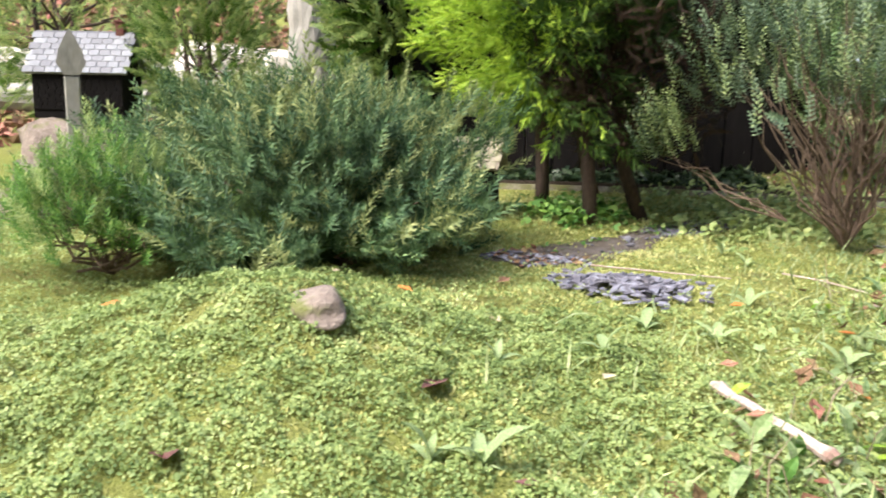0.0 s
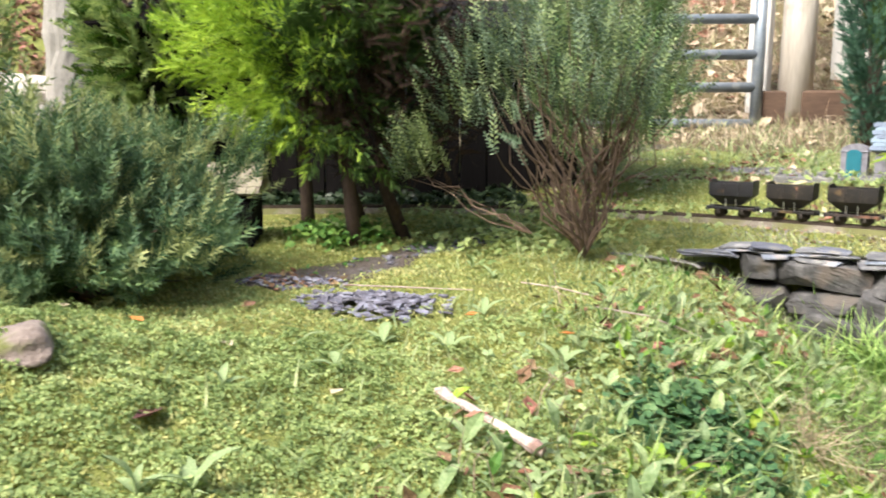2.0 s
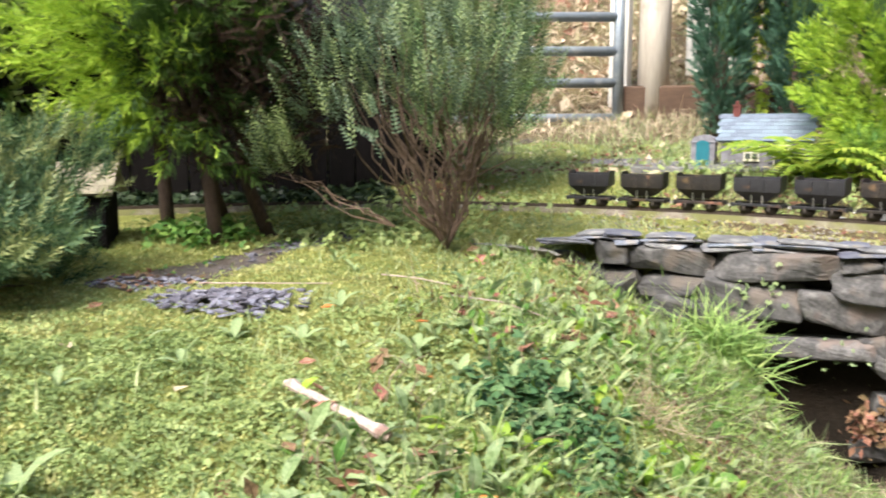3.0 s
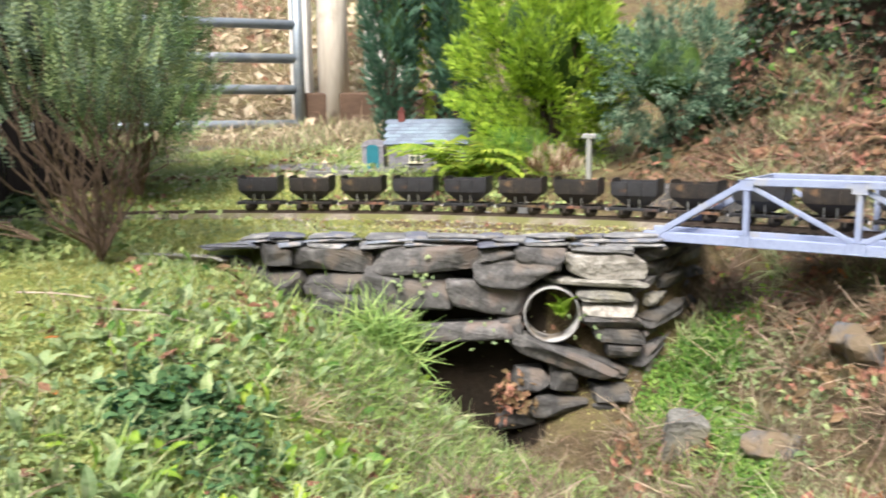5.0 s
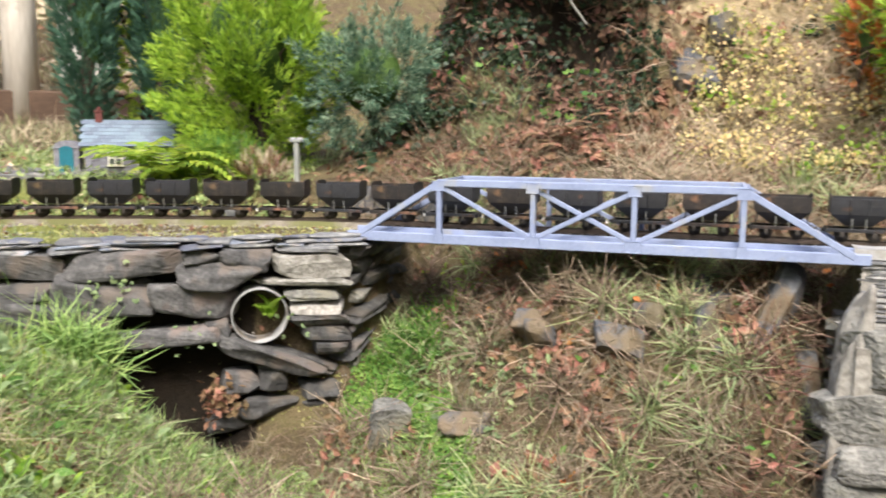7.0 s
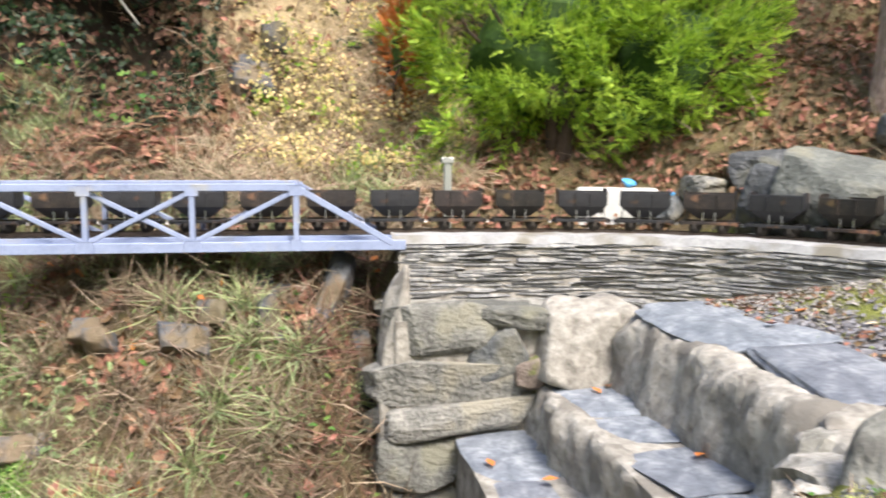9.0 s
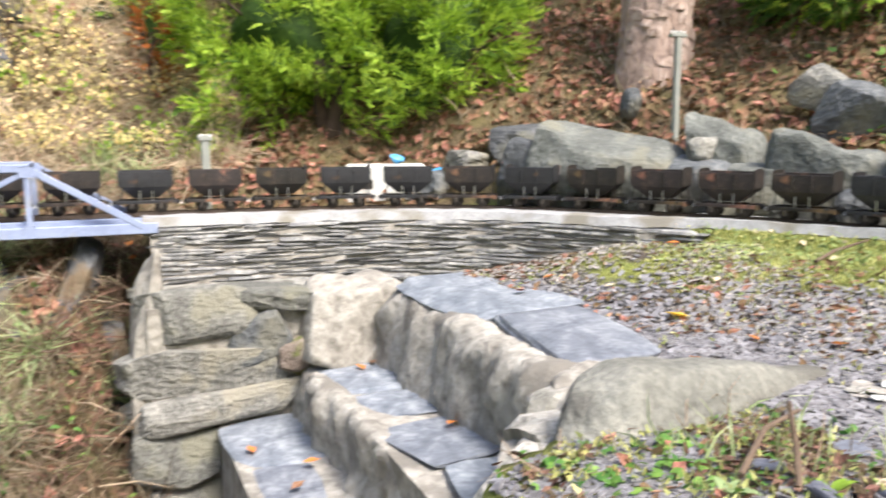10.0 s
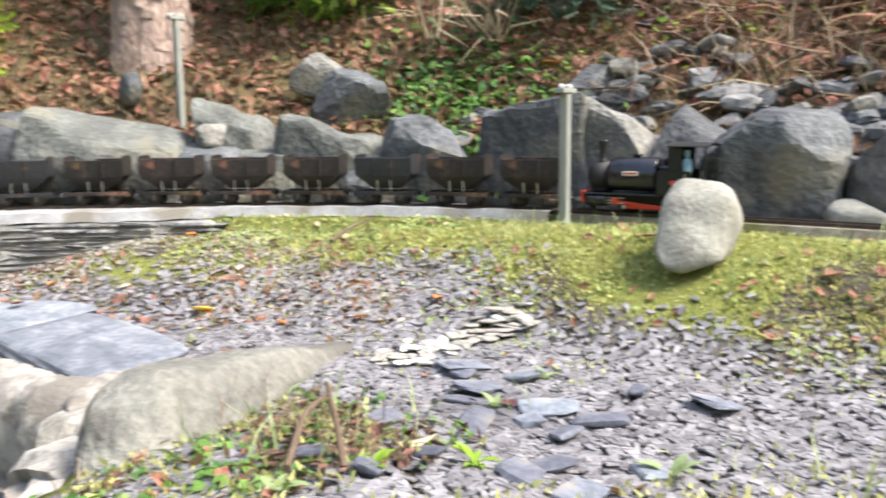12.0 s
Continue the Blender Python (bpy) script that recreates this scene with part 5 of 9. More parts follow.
for k, (x, y, a_, h_) in enumerate(((0.72, 0.075, 0.055, 0.15), (0.76, 0.06, 0.045, 0.13), (0.735, 0.015, 0.05, 0.10), (0.86, 0.055, 0.055, 0.19), (0.91, 0.06, 0.045, 0.20), (0.39, 0.01, 0.07, 0.06), (0.42, -0.03, 0.06, 0.05), (0.58, -0.055, 0.10, 0.06), (0.30, -0.16, 0.10, 0.05), (0.62, -0.01, 0.06, 0.05))):
    ob = stone("boulder", (x, y, ground_z(x, y) + (0.012 if y < 0.012 else -0.004)), (a_, 0.08, h_), OUTCROP, (-30 + random.uniform(-8, 8), random.uniform(-16, 16), random.uniform(-25, 25)), 5, None, 9, 0.06, 401 + k, corner=0.35)
    tagged(ob, "dark slate outcrop in the grassy bank", "boulder")
boulder("dark rock beside the track under the juniper", -0.09, 0.36, (0.17, 0.1, 0.10), STONE_DARK, (0, 0, 10), 0.3, 5)
boulder("dark rock beside the track under the juniper", 0.05, 0.38, (0.13, 0.1, 0.08), STONE_DARK, (0, 0, -10), 0.3, 5)
# ---- leaves, grass, moss ----
def grid_strip(profile):
    """A bent strip: rows of (half width, along, up)."""
    v = []
    for w, y, z in profile:
        v += [(-w, y, z), (w, y, z)]
    f = [(2 * i, 2 * i + 1, 2 * i + 3, 2 * i + 2) for i in range(len(profile) - 1)]
    return np.array(v), np.array(f)


T_BLADE = grid_strip([(0.032, 0, 0), (0.028, 0.18, 0.58), (0.003, 0.58, 0.92)])
T_STRAND = grid_strip([(0.014, 0, 0), (0.013, 0.45, 0.25), (0.002, 1.0, 0.06)])
T_STALK = grid_strip([(0.0075, 0, 0), (0.0075, 0.45, 0.18), (0.002, 1.0, 0.08)])
T_MOSS = grid_strip([(0.20, 0, 0), (0.06, 0.40, 0.55)])
T_ROUND = (np.array([(0, 0, 0.05), (0.42, -0.28, 0), (0.5, 0.22, 0), (0.05, 0.55, 0.06), (-0.46, 0.26, 0), (-0.40, -0.30, 0)]), np.array([(0, 1, 2, 3), (0, 3, 4, 5)]))
T_DOT = (np.array([(0, -0.42, 0.02), (0.46, 0.02, 0.0), (0.02, 0.5, 0.05), (-0.46, 0.0, 0.0)]), np.array([(0, 1, 2, 3)]))
T_CURL = (np.array([(0, -0.55, 0.06), (0.33, 0.0, 0.16), (0, 0.62, 0.10), (-0.33, 0.02, 0.14), (0.02, 0.02, 0.0)]), np.array([(0, 1, 2, 4), (0, 4, 2, 3)]))
T_BROAD = (np.concatenate([[(-w, y, z + 0.05), (0, y, z), (w, y, z + 0.05)] for w, y, z in ((0.03, 0, 0), (0.17, 0.25, 0.16), (0.20, 0.55, 0.24), (0.12, 0.82, 0.20), (0.01, 1.0, 0.12))]),
           np.array([q for i in range(4) for q in ((3 * i, 3 * i + 1, 3 * i + 4, 3 * i + 3), (3 * i + 1, 3 * i + 2, 3 * i + 5, 3 * i + 4))]))


def spray_template(pairs=7, angle=42, leaflet=0.34, width=0.052, curl=0.25, up=0.0, seed=0):
    """A flat conifer spray: a stem with leaflets to either side that shorten to the tip."""
    r = np.random.default_rng(seed)
    v, f = [], []
    def dart(p, d, n, length, w):
        side = np.cross(n, d)
        i = len(v)
        v.extend([p + d * length * 0.12 + side * w, p + d * length, p + d * length * 0.12 - side * w])
        f.append((i, i + 1, i + 2))
    z = np.array([0.0, 0.0, 1.0])
    for k in range(pairs):
        t = (k + 0.6) / pairs
        p = np.array([0, t * 0.92, curl * t * t])
        for s in (-1, 1):
            a = math.radians(angle + r.uniform(-9, 9)) * s
            d = np.array([math.sin(a), math.cos(a), up + r.uniform(-0.12, 0.25)])
            d /= np.linalg.norm(d)
            dart(p, d, z, leaflet * (1.15 - 0.75 * t) * r.uniform(0.85, 1.15), width)
    dart(np.array([0, 0, 0.0]), np.array([0, 1, 0.05]), z, 0.6, width * 0.7)
    dart(np.array([0, 0.5, curl * 0.25]), np.array([0, 0.94, 0.33]), z, 0.55, width)
    return np.array(v), np.array(f)


def bottle_template(n=34, needle=0.34, width=0.026, lean=0.9, seed=1):
    """A shoot clothed in short needles all round."""
    r = np.random.default_rng(seed)
    v, f = [], []
    for k in range(n):
        t = (k + 0.5) / n
        a = k * 2.4
        p = np.array([0, 0, t])
        d = np.array([math.cos(a), math.sin(a), lean + r.uniform(-0.2, 0.3)])
        d /= np.linalg.norm(d)
        side = np.cross(d, [0, 0, 1.0])
        side /= np.linalg.norm(side)
        ln = needle * (1.1 - 0.6 * t)
        i = len(v)
        v.extend([p + d * ln * 0.15 + side * width, p + d * ln, p + d * ln * 0.15 - side * width])
        f.append((i, i + 1, i + 2))
    return np.array(v), np.array(f)


def paired_template(n=12, leaf=0.19, width=0.034, seed=2):
    """A shoot with opposite pairs of small oval leaves, each pair turned across the last."""
    r = np.random.default_rng(seed)
    v, f = [], []
    for k in range(n):
        t = (k + 0.4) / n
        for s in (0, math.pi):
            a = (k % 2) * math.pi / 2 + s + r.uniform(-0.2, 0.2)
            p = np.array([0, 0, t])
            d = np.array([math.cos(a), math.sin(a), 0.45 + 0.5 * t])
            d /= np.linalg.norm(d)
            side = np.cross(d, [0, 0, 1.0])
            side /= np.linalg.norm(side)
            ln = leaf * (1.05 - 0.35 * t)
            drop = np.array([0, 0, -0.02])
            i = len(v)
            v.extend([p, p + d * ln * 0.55 + side * width * 1.1, p + d * ln + drop, p + d * ln * 0.55 - side * width * 1.1])
            f.append((i, i + 1, i + 2, i + 3))
    return np.array(v), np.array(f)


SPRAY = [spray_template(seed=k) for k in range(3)]
FINE_SPRAY = [spray_template(9, 34, 0.26, 0.03, 0.35, 0.1, seed=k + 9) for k in range(2)]
BOTTLE = bottle_template()
PAIRED = paired_template()


def ground_points(n, x0, x1, y0, y1, keep=None, lift=0.0):
    """Random places on the ground in a rectangle of the plan, thinned by keep(x, y) in 0..1."""
    x, y = rng.uniform(x0, x1, n), rng.uniform(y0, y1, n)
    if keep is not None:
        k = rng.random(n) < keep(x, y)
        x, y = x[k], y[k]
    z = land(x, y)
    e = 0.012
    nx, ny = (land(x - e, y) - land(x + e, y)) / (2 * e), (land(x, y - e) - land(x, y + e)) / (2 * e)
    nrm = np.stack([nx, ny, np.ones_like(nx)], 1)
    return np.stack([x, y, z + lift], 1), nrm


def jitter_normals(nrm, amount):
    return nrm / np.linalg.norm(nrm, axis=1, keepdims=True) + rng.normal(0, amount, nrm.shape)


def cover(name, template, pts, nrm, size, material, label, category, spread=0.3, flat=False, tilt=None):
    k = len(pts)
    sc = rng.uniform(size[0], size[1], k)
    n = jitter_normals(nrm, spread) if not flat else nrm
    fr = turn_frames(n, rng.uniform(0, 6.28, k), sc, tilt)
    ob = sheet(name, strew(template, pts, fr), material)
    return tagged(ob, label, category, kind="stuff")


def lawn_u(x, y):
    return (x + 0.62) * 0.72 + (y + 0.70) * 0.69


def on_lawn(x, y):
    """Where the lawn's mat grows: between the bushes and the crest, not on the beaten strip or the slate heap."""
    d = off_track(x, y)
    k = smooth01(-0.10, -0.16, d) * smooth01(0.5, 0.25, lawn_u(x, y))
    strip = beaten(x, y)
    heap = np.exp(-((x + 0.60) ** 2 / 0.008 + (y + 1.29) ** 2 / 0.008))
    return k * (1 - 0.97 * strip) * (1 - np.clip(heap * 1.4, 0, 1))


def creeping(x, y):
    return on_lawn(x, y) * (0.25 + 0.75 * smooth01(-1.25, -1.6, y + 0.15 * wobble(x, y, 6, 21)))


def mossy(x, y):
    return on_lawn(x, y) * (0.35 + 0.65 * smooth01(-0.2, 0.3, wobble(x, y, 9, 22)))


p, n = ground_points(85000, -1.35, -0.45, -2.35, -0.45, creeping, 0.003)
p2, n2 = ground_points(190000, -0.45, 0.12, -2.1, -0.6, lambda x, y: np.clip(creeping(x, y) * 1.5, 0, 1), 0.003)
p, n = np.concatenate([p, p2]), np.concatenate([n, n2])
p[:, 2] += 0.011 * np.clip(wobble(p[:, 0], p[:, 1], 60, 23) + 0.2, -0.5, 1) + 0.006 * wobble(p[:, 0], p[:, 1], 150, 24) + rng.uniform(-0.002, 0.003, len(p))
cover("creeping_mat", T_DOT, p, n, (0.0027, 0.0056), LEAF_CREEP, "dense mat of tiny creeping green leaves on the lawn", "ground cover", 0.6)
p, n = ground_points(90000, -1.5, 0.15, -1.9, -0.30, mossy, 0.001)
cover("moss", T_MOSS, p, n, (0.005, 0.011), LEAF_MOSS, "yellow-green moss on the lawn", "moss", 0.5)


def mossy_verge(x, y):
    d = off_track(x, y)
    left = smooth01(-0.30, -0.12, d) * smooth01(-0.045, -0.06, d) * (x < 0.0)
    right = smooth01(-0.44, -0.22, d + 0.06 * wobble(x, y, 9, 31)) * smooth01(-0.05, -0.07, d) * smooth01(-0.30, -0.55, y) * (0.22 + 0.78 * smooth01(1.72, 1.95, x + 0.05 * wobble(x, y, 17, 36))) * (x > 1.4)
    outer = smooth01(0.06, 0.08, d) * smooth01(0.5, 0.2, d) * smooth01(-0.25, -0.5, x)
    return np.clip((left + right + outer * 0.8) * (0.65 + 0.5 * wobble(x, y, 13, 32)), 0, 1)


p, n = ground_points(90000, -1.6, 0.0, -1.2, 0.45, mossy_verge, 0.001)
p2, n2 = ground_points(100000, 1.5, 2.25, -1.9, -0.1, mossy_verge, 0.001)
p, n = np.concatenate([p, p2]), np.concatenate([n, n2])
cover("moss", T_MOSS, p, n, (0.005, 0.012), LEAF_MOSS, "yellow-green moss along the railway verge", "moss", 0.6)
for count, template, size, m_, lab, cat in ((26000, T_ROUND, (0.004, 0.009), LEAF_CREEP, "tiny creeping leaves in the mossy verge", "ground cover"), (3600, T_CURL, (0.007, 0.018), LEAF_BROWN, "small brown leaf scraps on the mossy verge", "leaf litter"), (500, T_CURL, (0.008, 0.016), LEAF_CREAM, "pale leaf scraps on the mossy verge", "leaf litter"), (5000, T_BLADE, (0.012, 0.03), LEAF_GRASS, "short grass in the mossy verge", "grass")):
    p, n = ground_points(count, 1.5, 2.25, -1.9, -0.1, lambda x, y: mossy_verge(x, y) * smooth01(-0.5, 0.4, wobble(x, y, 12, count % 71)), 0.005)
    cover("verge_cover", template, p, n, size, m_, lab, cat, 0.5)


def grassy(x, y):
    u = lawn_u(x, y)
    return smooth01(-0.12, 0.1, u) * smooth01(0.85, 0.5, u) * smooth01(0.25, 0.05, x) * (off_track(x, y) < -0.25) * (0.4 + 0.6 * wobble(x, y, 8, 24)) * smooth01(-1.9, -1.2, y)


p, n = ground_points(34000, -0.9, 0.6, -1.7, -0.15, grassy)
below = (p[:, 0] - WALL_A[0]) * WALL_OUT[0] + (p[:, 1] - WALL_A[1]) * WALL_OUT[1] > 0.11 * smooth01(0.30, 0.42, (p[:, 0] - WALL_A[0]) * WALL_DIR[0] + (p[:, 1] - WALL_A[1]) * WALL_DIR[1])
p, n = p[below], n[below]
k = rng.random(len(p)) < 0.5
cover("grass", T_BLADE, p[k], n[k], (0.016, 0.055), LEAF_FRESH, "fresh green grass on the slope to the ravine", "grass", 0.55)
p, n = p[~k], n[~k]
cover("grass", T_BLADE, p, n, (0.016, 0.05), LEAF_GRASS, "rough green grass on the slope to the ravine", "grass", 0.55)
for count, template, size, m_, lab, cat, lift in ((26000, T_ROUND, (0.006, 0.013), LEAF_CREEP, "small creeping leaves among the slope's grass", "ground cover", 0.006), (4500, T_ROUND, (0.008, 0.016), LEAF_BROAD, "pale green seedlings among the slope's grass", "ground cover", 0.012),
                                                 (1700, T_STRAND, (0.025, 0.07), LEAF_DRY, "bleached dry stalks among the slope's grass", "dry grass", 0.004), (1300, T_CURL, (0.012, 0.03), LEAF_BROWN, "brown fallen leaves among the slope's grass", "leaf litter", 0.012), (12000, T_BLADE, (0.008, 0.016), LEAF_MOSS, "yellow moss among the slope's grass", "moss", 0.002)):
    p, n = ground_points(count, -0.8, 0.5, -1.65, -0.25, lambda x, y: smooth01(-0.22, -0.05, lawn_u(x, y)) * smooth01(0.75, 0.5, lawn_u(x, y)) * smooth01(0.3, 0.1, x) * smooth01(-0.5, 0.5, wobble(x, y, 13, count % 89)) * (off_track(x, y) < -0.25), lift)
    below = (p[:, 0] - WALL_A[0]) * WALL_OUT[0] + (p[:, 1] - WALL_A[1]) * WALL_OUT[1] > 0.11 * smooth01(0.30, 0.42, (p[:, 0] - WALL_A[0]) * WALL_DIR[0] + (p[:, 1] - WALL_A[1]) * WALL_DIR[1])
    cover("grass" if template is T_BLADE else "slope_cover", template, p[below], n[below], size, m_, lab, cat, 0.55, tilt=rng.uniform(0, 0.8, below.sum()) if template is T_STRAND else None)
p, n = ground_points(5200, -0.75, 0.35, -1.55, -0.30, lambda x, y: grassy(x, y) * smooth01(-0.2, 0.4, wobble(x, y, 14, 47)))
below = (p[:, 0] - WALL_A[0]) * WALL_OUT[0] + (p[:, 1] - WALL_A[1]) * WALL_OUT[1] > 0.13
cover("grass", T_STRAND, p[below], n[below], (0.05, 0.10), LEAF_GRASS, "long arching grass blades on the slope", "grass", 0.5, tilt=rng.uniform(0.3, 1.2, below.sum()))
p, n = ground_points(9000, -1.0, 0.4, -2.0, -0.2, lambda x, y: on_lawn(x, y) * smooth01(-0.5, 0.1, lawn_u(x, y)) * 0.5)
cover("grass", T_BLADE, p, n, (0.02, 0.05), LEAF_GRASS, "thin grass coming up through the moss", "grass", 0.5)
# a long drooping tussock at the wall's hollow
r = rng.normal(0, 0.03, (500, 2)) * (1.2, 0.8)
at = np.stack([-0.42 + r[:, 0], -0.385 + r[:, 1], land(-0.42 + r[:, 0], -0.385 + r[:, 1])], 1)
cover("grass_tussock", T_STRAND, at, np.tile([0.25, -0.1, 1.0], (500, 1)), (0.08, 0.15), LEAF_FRESH, "drooping grass tussock in front of the wall's hollow", "grass", 0.4, tilt=rng.uniform(0.5, 1.1, 500))

# grass at the ravine's head, below the wall's hollow
for count, template, size, m_, lab, cat in ((9000, T_BLADE, (0.014, 0.042), LEAF_FRESH, "green grass at the head of the ravine", "grass"), (4500, T_STRAND, (0.025, 0.07), LEAF_DRY, "dry grass at the head of the ravine", "dry grass"), (2500, T_ROUND, (0.007, 0.016), LEAF_BROAD, "small weeds at the head of the ravine", "ground cover"), (700, T_CURL, (0.010, 0.025), LEAF_BROWN, "brown leaves at the head of the ravine", "leaf litter")):
    p, n = ground_points(int(count * 1.5), -0.35, 0.34, -0.75, -0.15, lambda x, y: smooth01(0.10, 0.16, (x - WALL_A[0]) * WALL_OUT[0] + (y - WALL_A[1]) * WALL_OUT[1]) * smooth01(-0.6, 0.2, wobble(x, y, 15, count % 53)) * smooth01(0.34, 0.15, x), 0.003)
    cover("ravine_cover", template, p, n, size, m_, lab, cat, 0.55)

# dry grass and leaf litter on the bank and in the ravine
def creeper(x, y):
    """The green weed that runs down the bank from the corner of the old wall."""
    out = 0.0 * x
    for (ax, ay), (bx, by), r in (((0.03, -0.02), (0.09, -0.06), 0.05), ((0.09, -0.06), (0.20, -0.11), 0.055), ((0.20, -0.11), (0.29, -0.21), 0.04), ((0.29, -0.21), (0.36, -0.36), 0.032), ((0.05, -0.04), (0.06, -0.12), 0.04)):
        t = np.clip(((x - ax) * (bx - ax) + (y - ay) * (by - ay)) / ((bx - ax) ** 2 + (by - ay) ** 2), 0, 1)
        q = np.hypot(x - ax - t * (bx - ax), y - ay - t * (by - ay)) + 0.014 * wobble(x, y, 30, 58)
        out = np.maximum(out, smooth01(1.25 * r, 0.75 * r, q))
    return out


def bank_keep(x, y):
    out_w = (x - WALL_A[0]) * WALL_OUT[0] + (y - WALL_A[1]) * WALL_OUT[1]
    clear = np.maximum(smooth01(0.05, 0.085, out_w) * (y < -0.05), smooth01(0.035, 0.075, x))
    return clear * (1 - np.clip(1.4 * creeper(x, y), 0, 0.97)) * smooth01(0.3, 0.55, lawn_u(x, y)) * smooth01(-0.28, -0.2, x) * smooth01(1.0, 0.95, x) * (0.55 + 0.45 * wobble(x, y, 7, 25)) * (off_track(x, y) < 0.4)


p, n = ground_points(110000, -0.3, 1.0, -1.0, 0.48, lambda x, y: bank_keep(x, y) * (0.45 + 0.55 * smooth01(-0.45, 0.1, wobble(x, y, 16, 51))))
p[:, 2] += 0.02 * np.clip(wobble(p[:, 0], p[:, 1], 22, 52), 0, 1)
cover("dry_grass", T_STRAND, p, n + [0, -0.35, 0], (0.018, 0.055), LEAF_DRY, "matted dry straw-coloured grass on the ravine bank", "dry grass", 0.6, tilt=rng.uniform(-0.5, 0.7, len(p)))
p, n = ground_points(22000, -0.3, 1.0, -1.0, 0.48, lambda x, y: bank_keep(x, y) * smooth01(-0.1, 0.45, wobble(x, y, 12, 53)))
cover("dead_grass", T_STRAND, p, n + [0, -0.5, 0], (0.03, 0.075), DEAD_GRASS, "grey-brown dead grass on the ravine bank", "dry grass", 0.6, tilt=rng.uniform(-0.5, 0.5, len(p)))
p, n = ground_points(40000, -0.3, 1.0, -1.0, 0.5, lambda x, y: bank_keep(x, y) * smooth01(-0.15, 0.3, wobble(x, y, 10, 26)))
cover("grass", T_BLADE, p, n, (0.015, 0.042), LEAF_GRASS, "green grass tufts on the ravine bank", "grass", 0.5)
p, n = ground_points(13000, 0.0, 1.0, -0.9, 0.5, lambda x, y: bank_keep(x, y) * smooth01(-0.1, 0.4, wobble(x, y, 16, 27)), 0.03)
cover("leaf_litter", T_CURL, p, n, (0.010, 0.032), LEAF_BROWN, "fallen brown leaves caught on the ravine bank", "leaf litter", 0.5)


# dead bracken that hangs beside the abutment and in the middle of the bank, and loose bleached stalks
for count, x0, x1, y0, y1, size, m_, lab, lo in ((3600, 0.80, 0.99, -0.45, 0.30, (0.05, 0.11), LEAF_RUST, "rust-brown dead bracken hanging beside the abutment", -0.9), (2600, 0.30, 0.95, -0.8, 0.35, (0.03, 0.08), LEAF_RUST, "rust-brown dead bracken on the ravine bank", -0.1), (3200, 0.0, 0.97, -0.8, 0.40, (0.05, 0.13), LEAF_STRAW, "long bleached stalks fallen down the ravine bank", -0.5)):
    p, n = ground_points(count, x0, x1, y0, y1, lambda x, y: bank_keep(x, y) ** 0.5 * smooth01(lo, lo + 0.5, wobble(x, y, 9, 74)), 0.012)
    cover("dead_bracken" if m_ is LEAF_RUST else "stalks", T_STRAND if m_ is LEAF_RUST else T_STALK, p, n + [0, -0.9, 0], size, m_, lab, "dead bracken" if m_ is LEAF_RUST else "dry grass", 0.5, tilt=rng.uniform(-1.5, 0.5, len(p)))
# drooping tufts that hang down the bank
for count, m_, lab, seed_ in ((85, LEAF_DRY, "drooping tufts of straw-coloured grass on the ravine bank", 71), (80, LEAF_GRASS, "drooping tufts of green grass on the ravine bank", 72), (70, DEAD_GRASS, "drooping tufts of dead grass on the ravine bank", 73)):
    c, n = ground_points(count * 3, -0.02, 1.0, -0.95, 0.45, bank_keep)
    c, n = c[:count], n[:count]
    k = np.repeat(np.arange(len(c)), 60)
    spot = c[k] + rng.normal(0, 0.011, (len(k), 3)) * [1, 1, 0.3]
    cover("grass_tuft", T_STRAND, spot, n[k] + [0, -0.7, 0.2] + rng.normal(0, 0.25, (len(k), 3)), (0.045, 0.12), m_, lab, "dry grass", 0.3, tilt=rng.uniform(0.0, 1.0, len(k)))


p, n = ground_points(330, 0.0, 1.0, -0.8, 0.45, lambda x, y: bank_keep(x, y) * smooth01(0.0, 0.4, wobble(x, y, 8, 77)), 0.022)
cover("leaf_litter", T_CURL, p, n, (0.014, 0.03), LEAF_ORANGE, "fallen orange leaves caught on the ravine bank", "leaf litter", 0.5)


def wood_keep(x, y):
    d = off_track(x, y)
    return smooth01(0.14, 0.26, d) * smooth01(-0.45, -0.1, x) * (d < 2.2)


p, n = ground_points(70000, -0.5, 4.0, -2.6, 2.0, lambda x, y: wood_keep(x, y) * (1 - 0.8 * hollow(x, y)) * (0.35 + 0.65 * smooth01(1.0, 1.25, x)) * (0.35 + 0.65 * smooth01(-0.5, 0.3, wobble(x, y, 5, 28))), 0.008)
p[:, 2] += rng.uniform(0, 0.02, len(p))
cover("leaf_litter", T_CURL, p, n, (0.012, 0.031), LEAF_BROWN, "deep brown leaf litter on the wooded bank", "leaf litter", 0.6)
p, n = ground_points(60000, -0.3, 2.9, -1.9, 1.0, lambda x, y: wood_keep(x, y) * (1 - 0.8 * hollow(x, y)) * (0.35 + 0.65 * smooth01(1.0, 1.25, x)) * (off_track(x, y) < 0.9) * (0.4 + 0.6 * smooth01(-0.5, 0.3, wobble(x, y, 8, 38))), 0.006)
cover("leaf_litter", T_CURL, p, n, (0.009, 0.024), LEAF_BROWN, "fine brown leaf litter on the wooded bank", "leaf litter", 0.7)
p, n = ground_points(15000, -0.4, 3.4, -2.4, 1.6, lambda x, y: wood_keep(x, y) * 0.6, 0.004)
cover("dry_grass", T_STRAND, p, n, (0.04, 0.11), LEAF_DRY, "dry stalks and pine needles on the wooded bank", "dry grass", 0.5, tilt=rng.uniform(-0.1, 0.9, len(p)))
p, n = ground_points(3200, -0.5, 1.05, 0.2, 1.5, lambda x, y: wood_keep(x, y) * smooth01(0.0, 0.4, wobble(x, y, 6, 29)), 0.02)
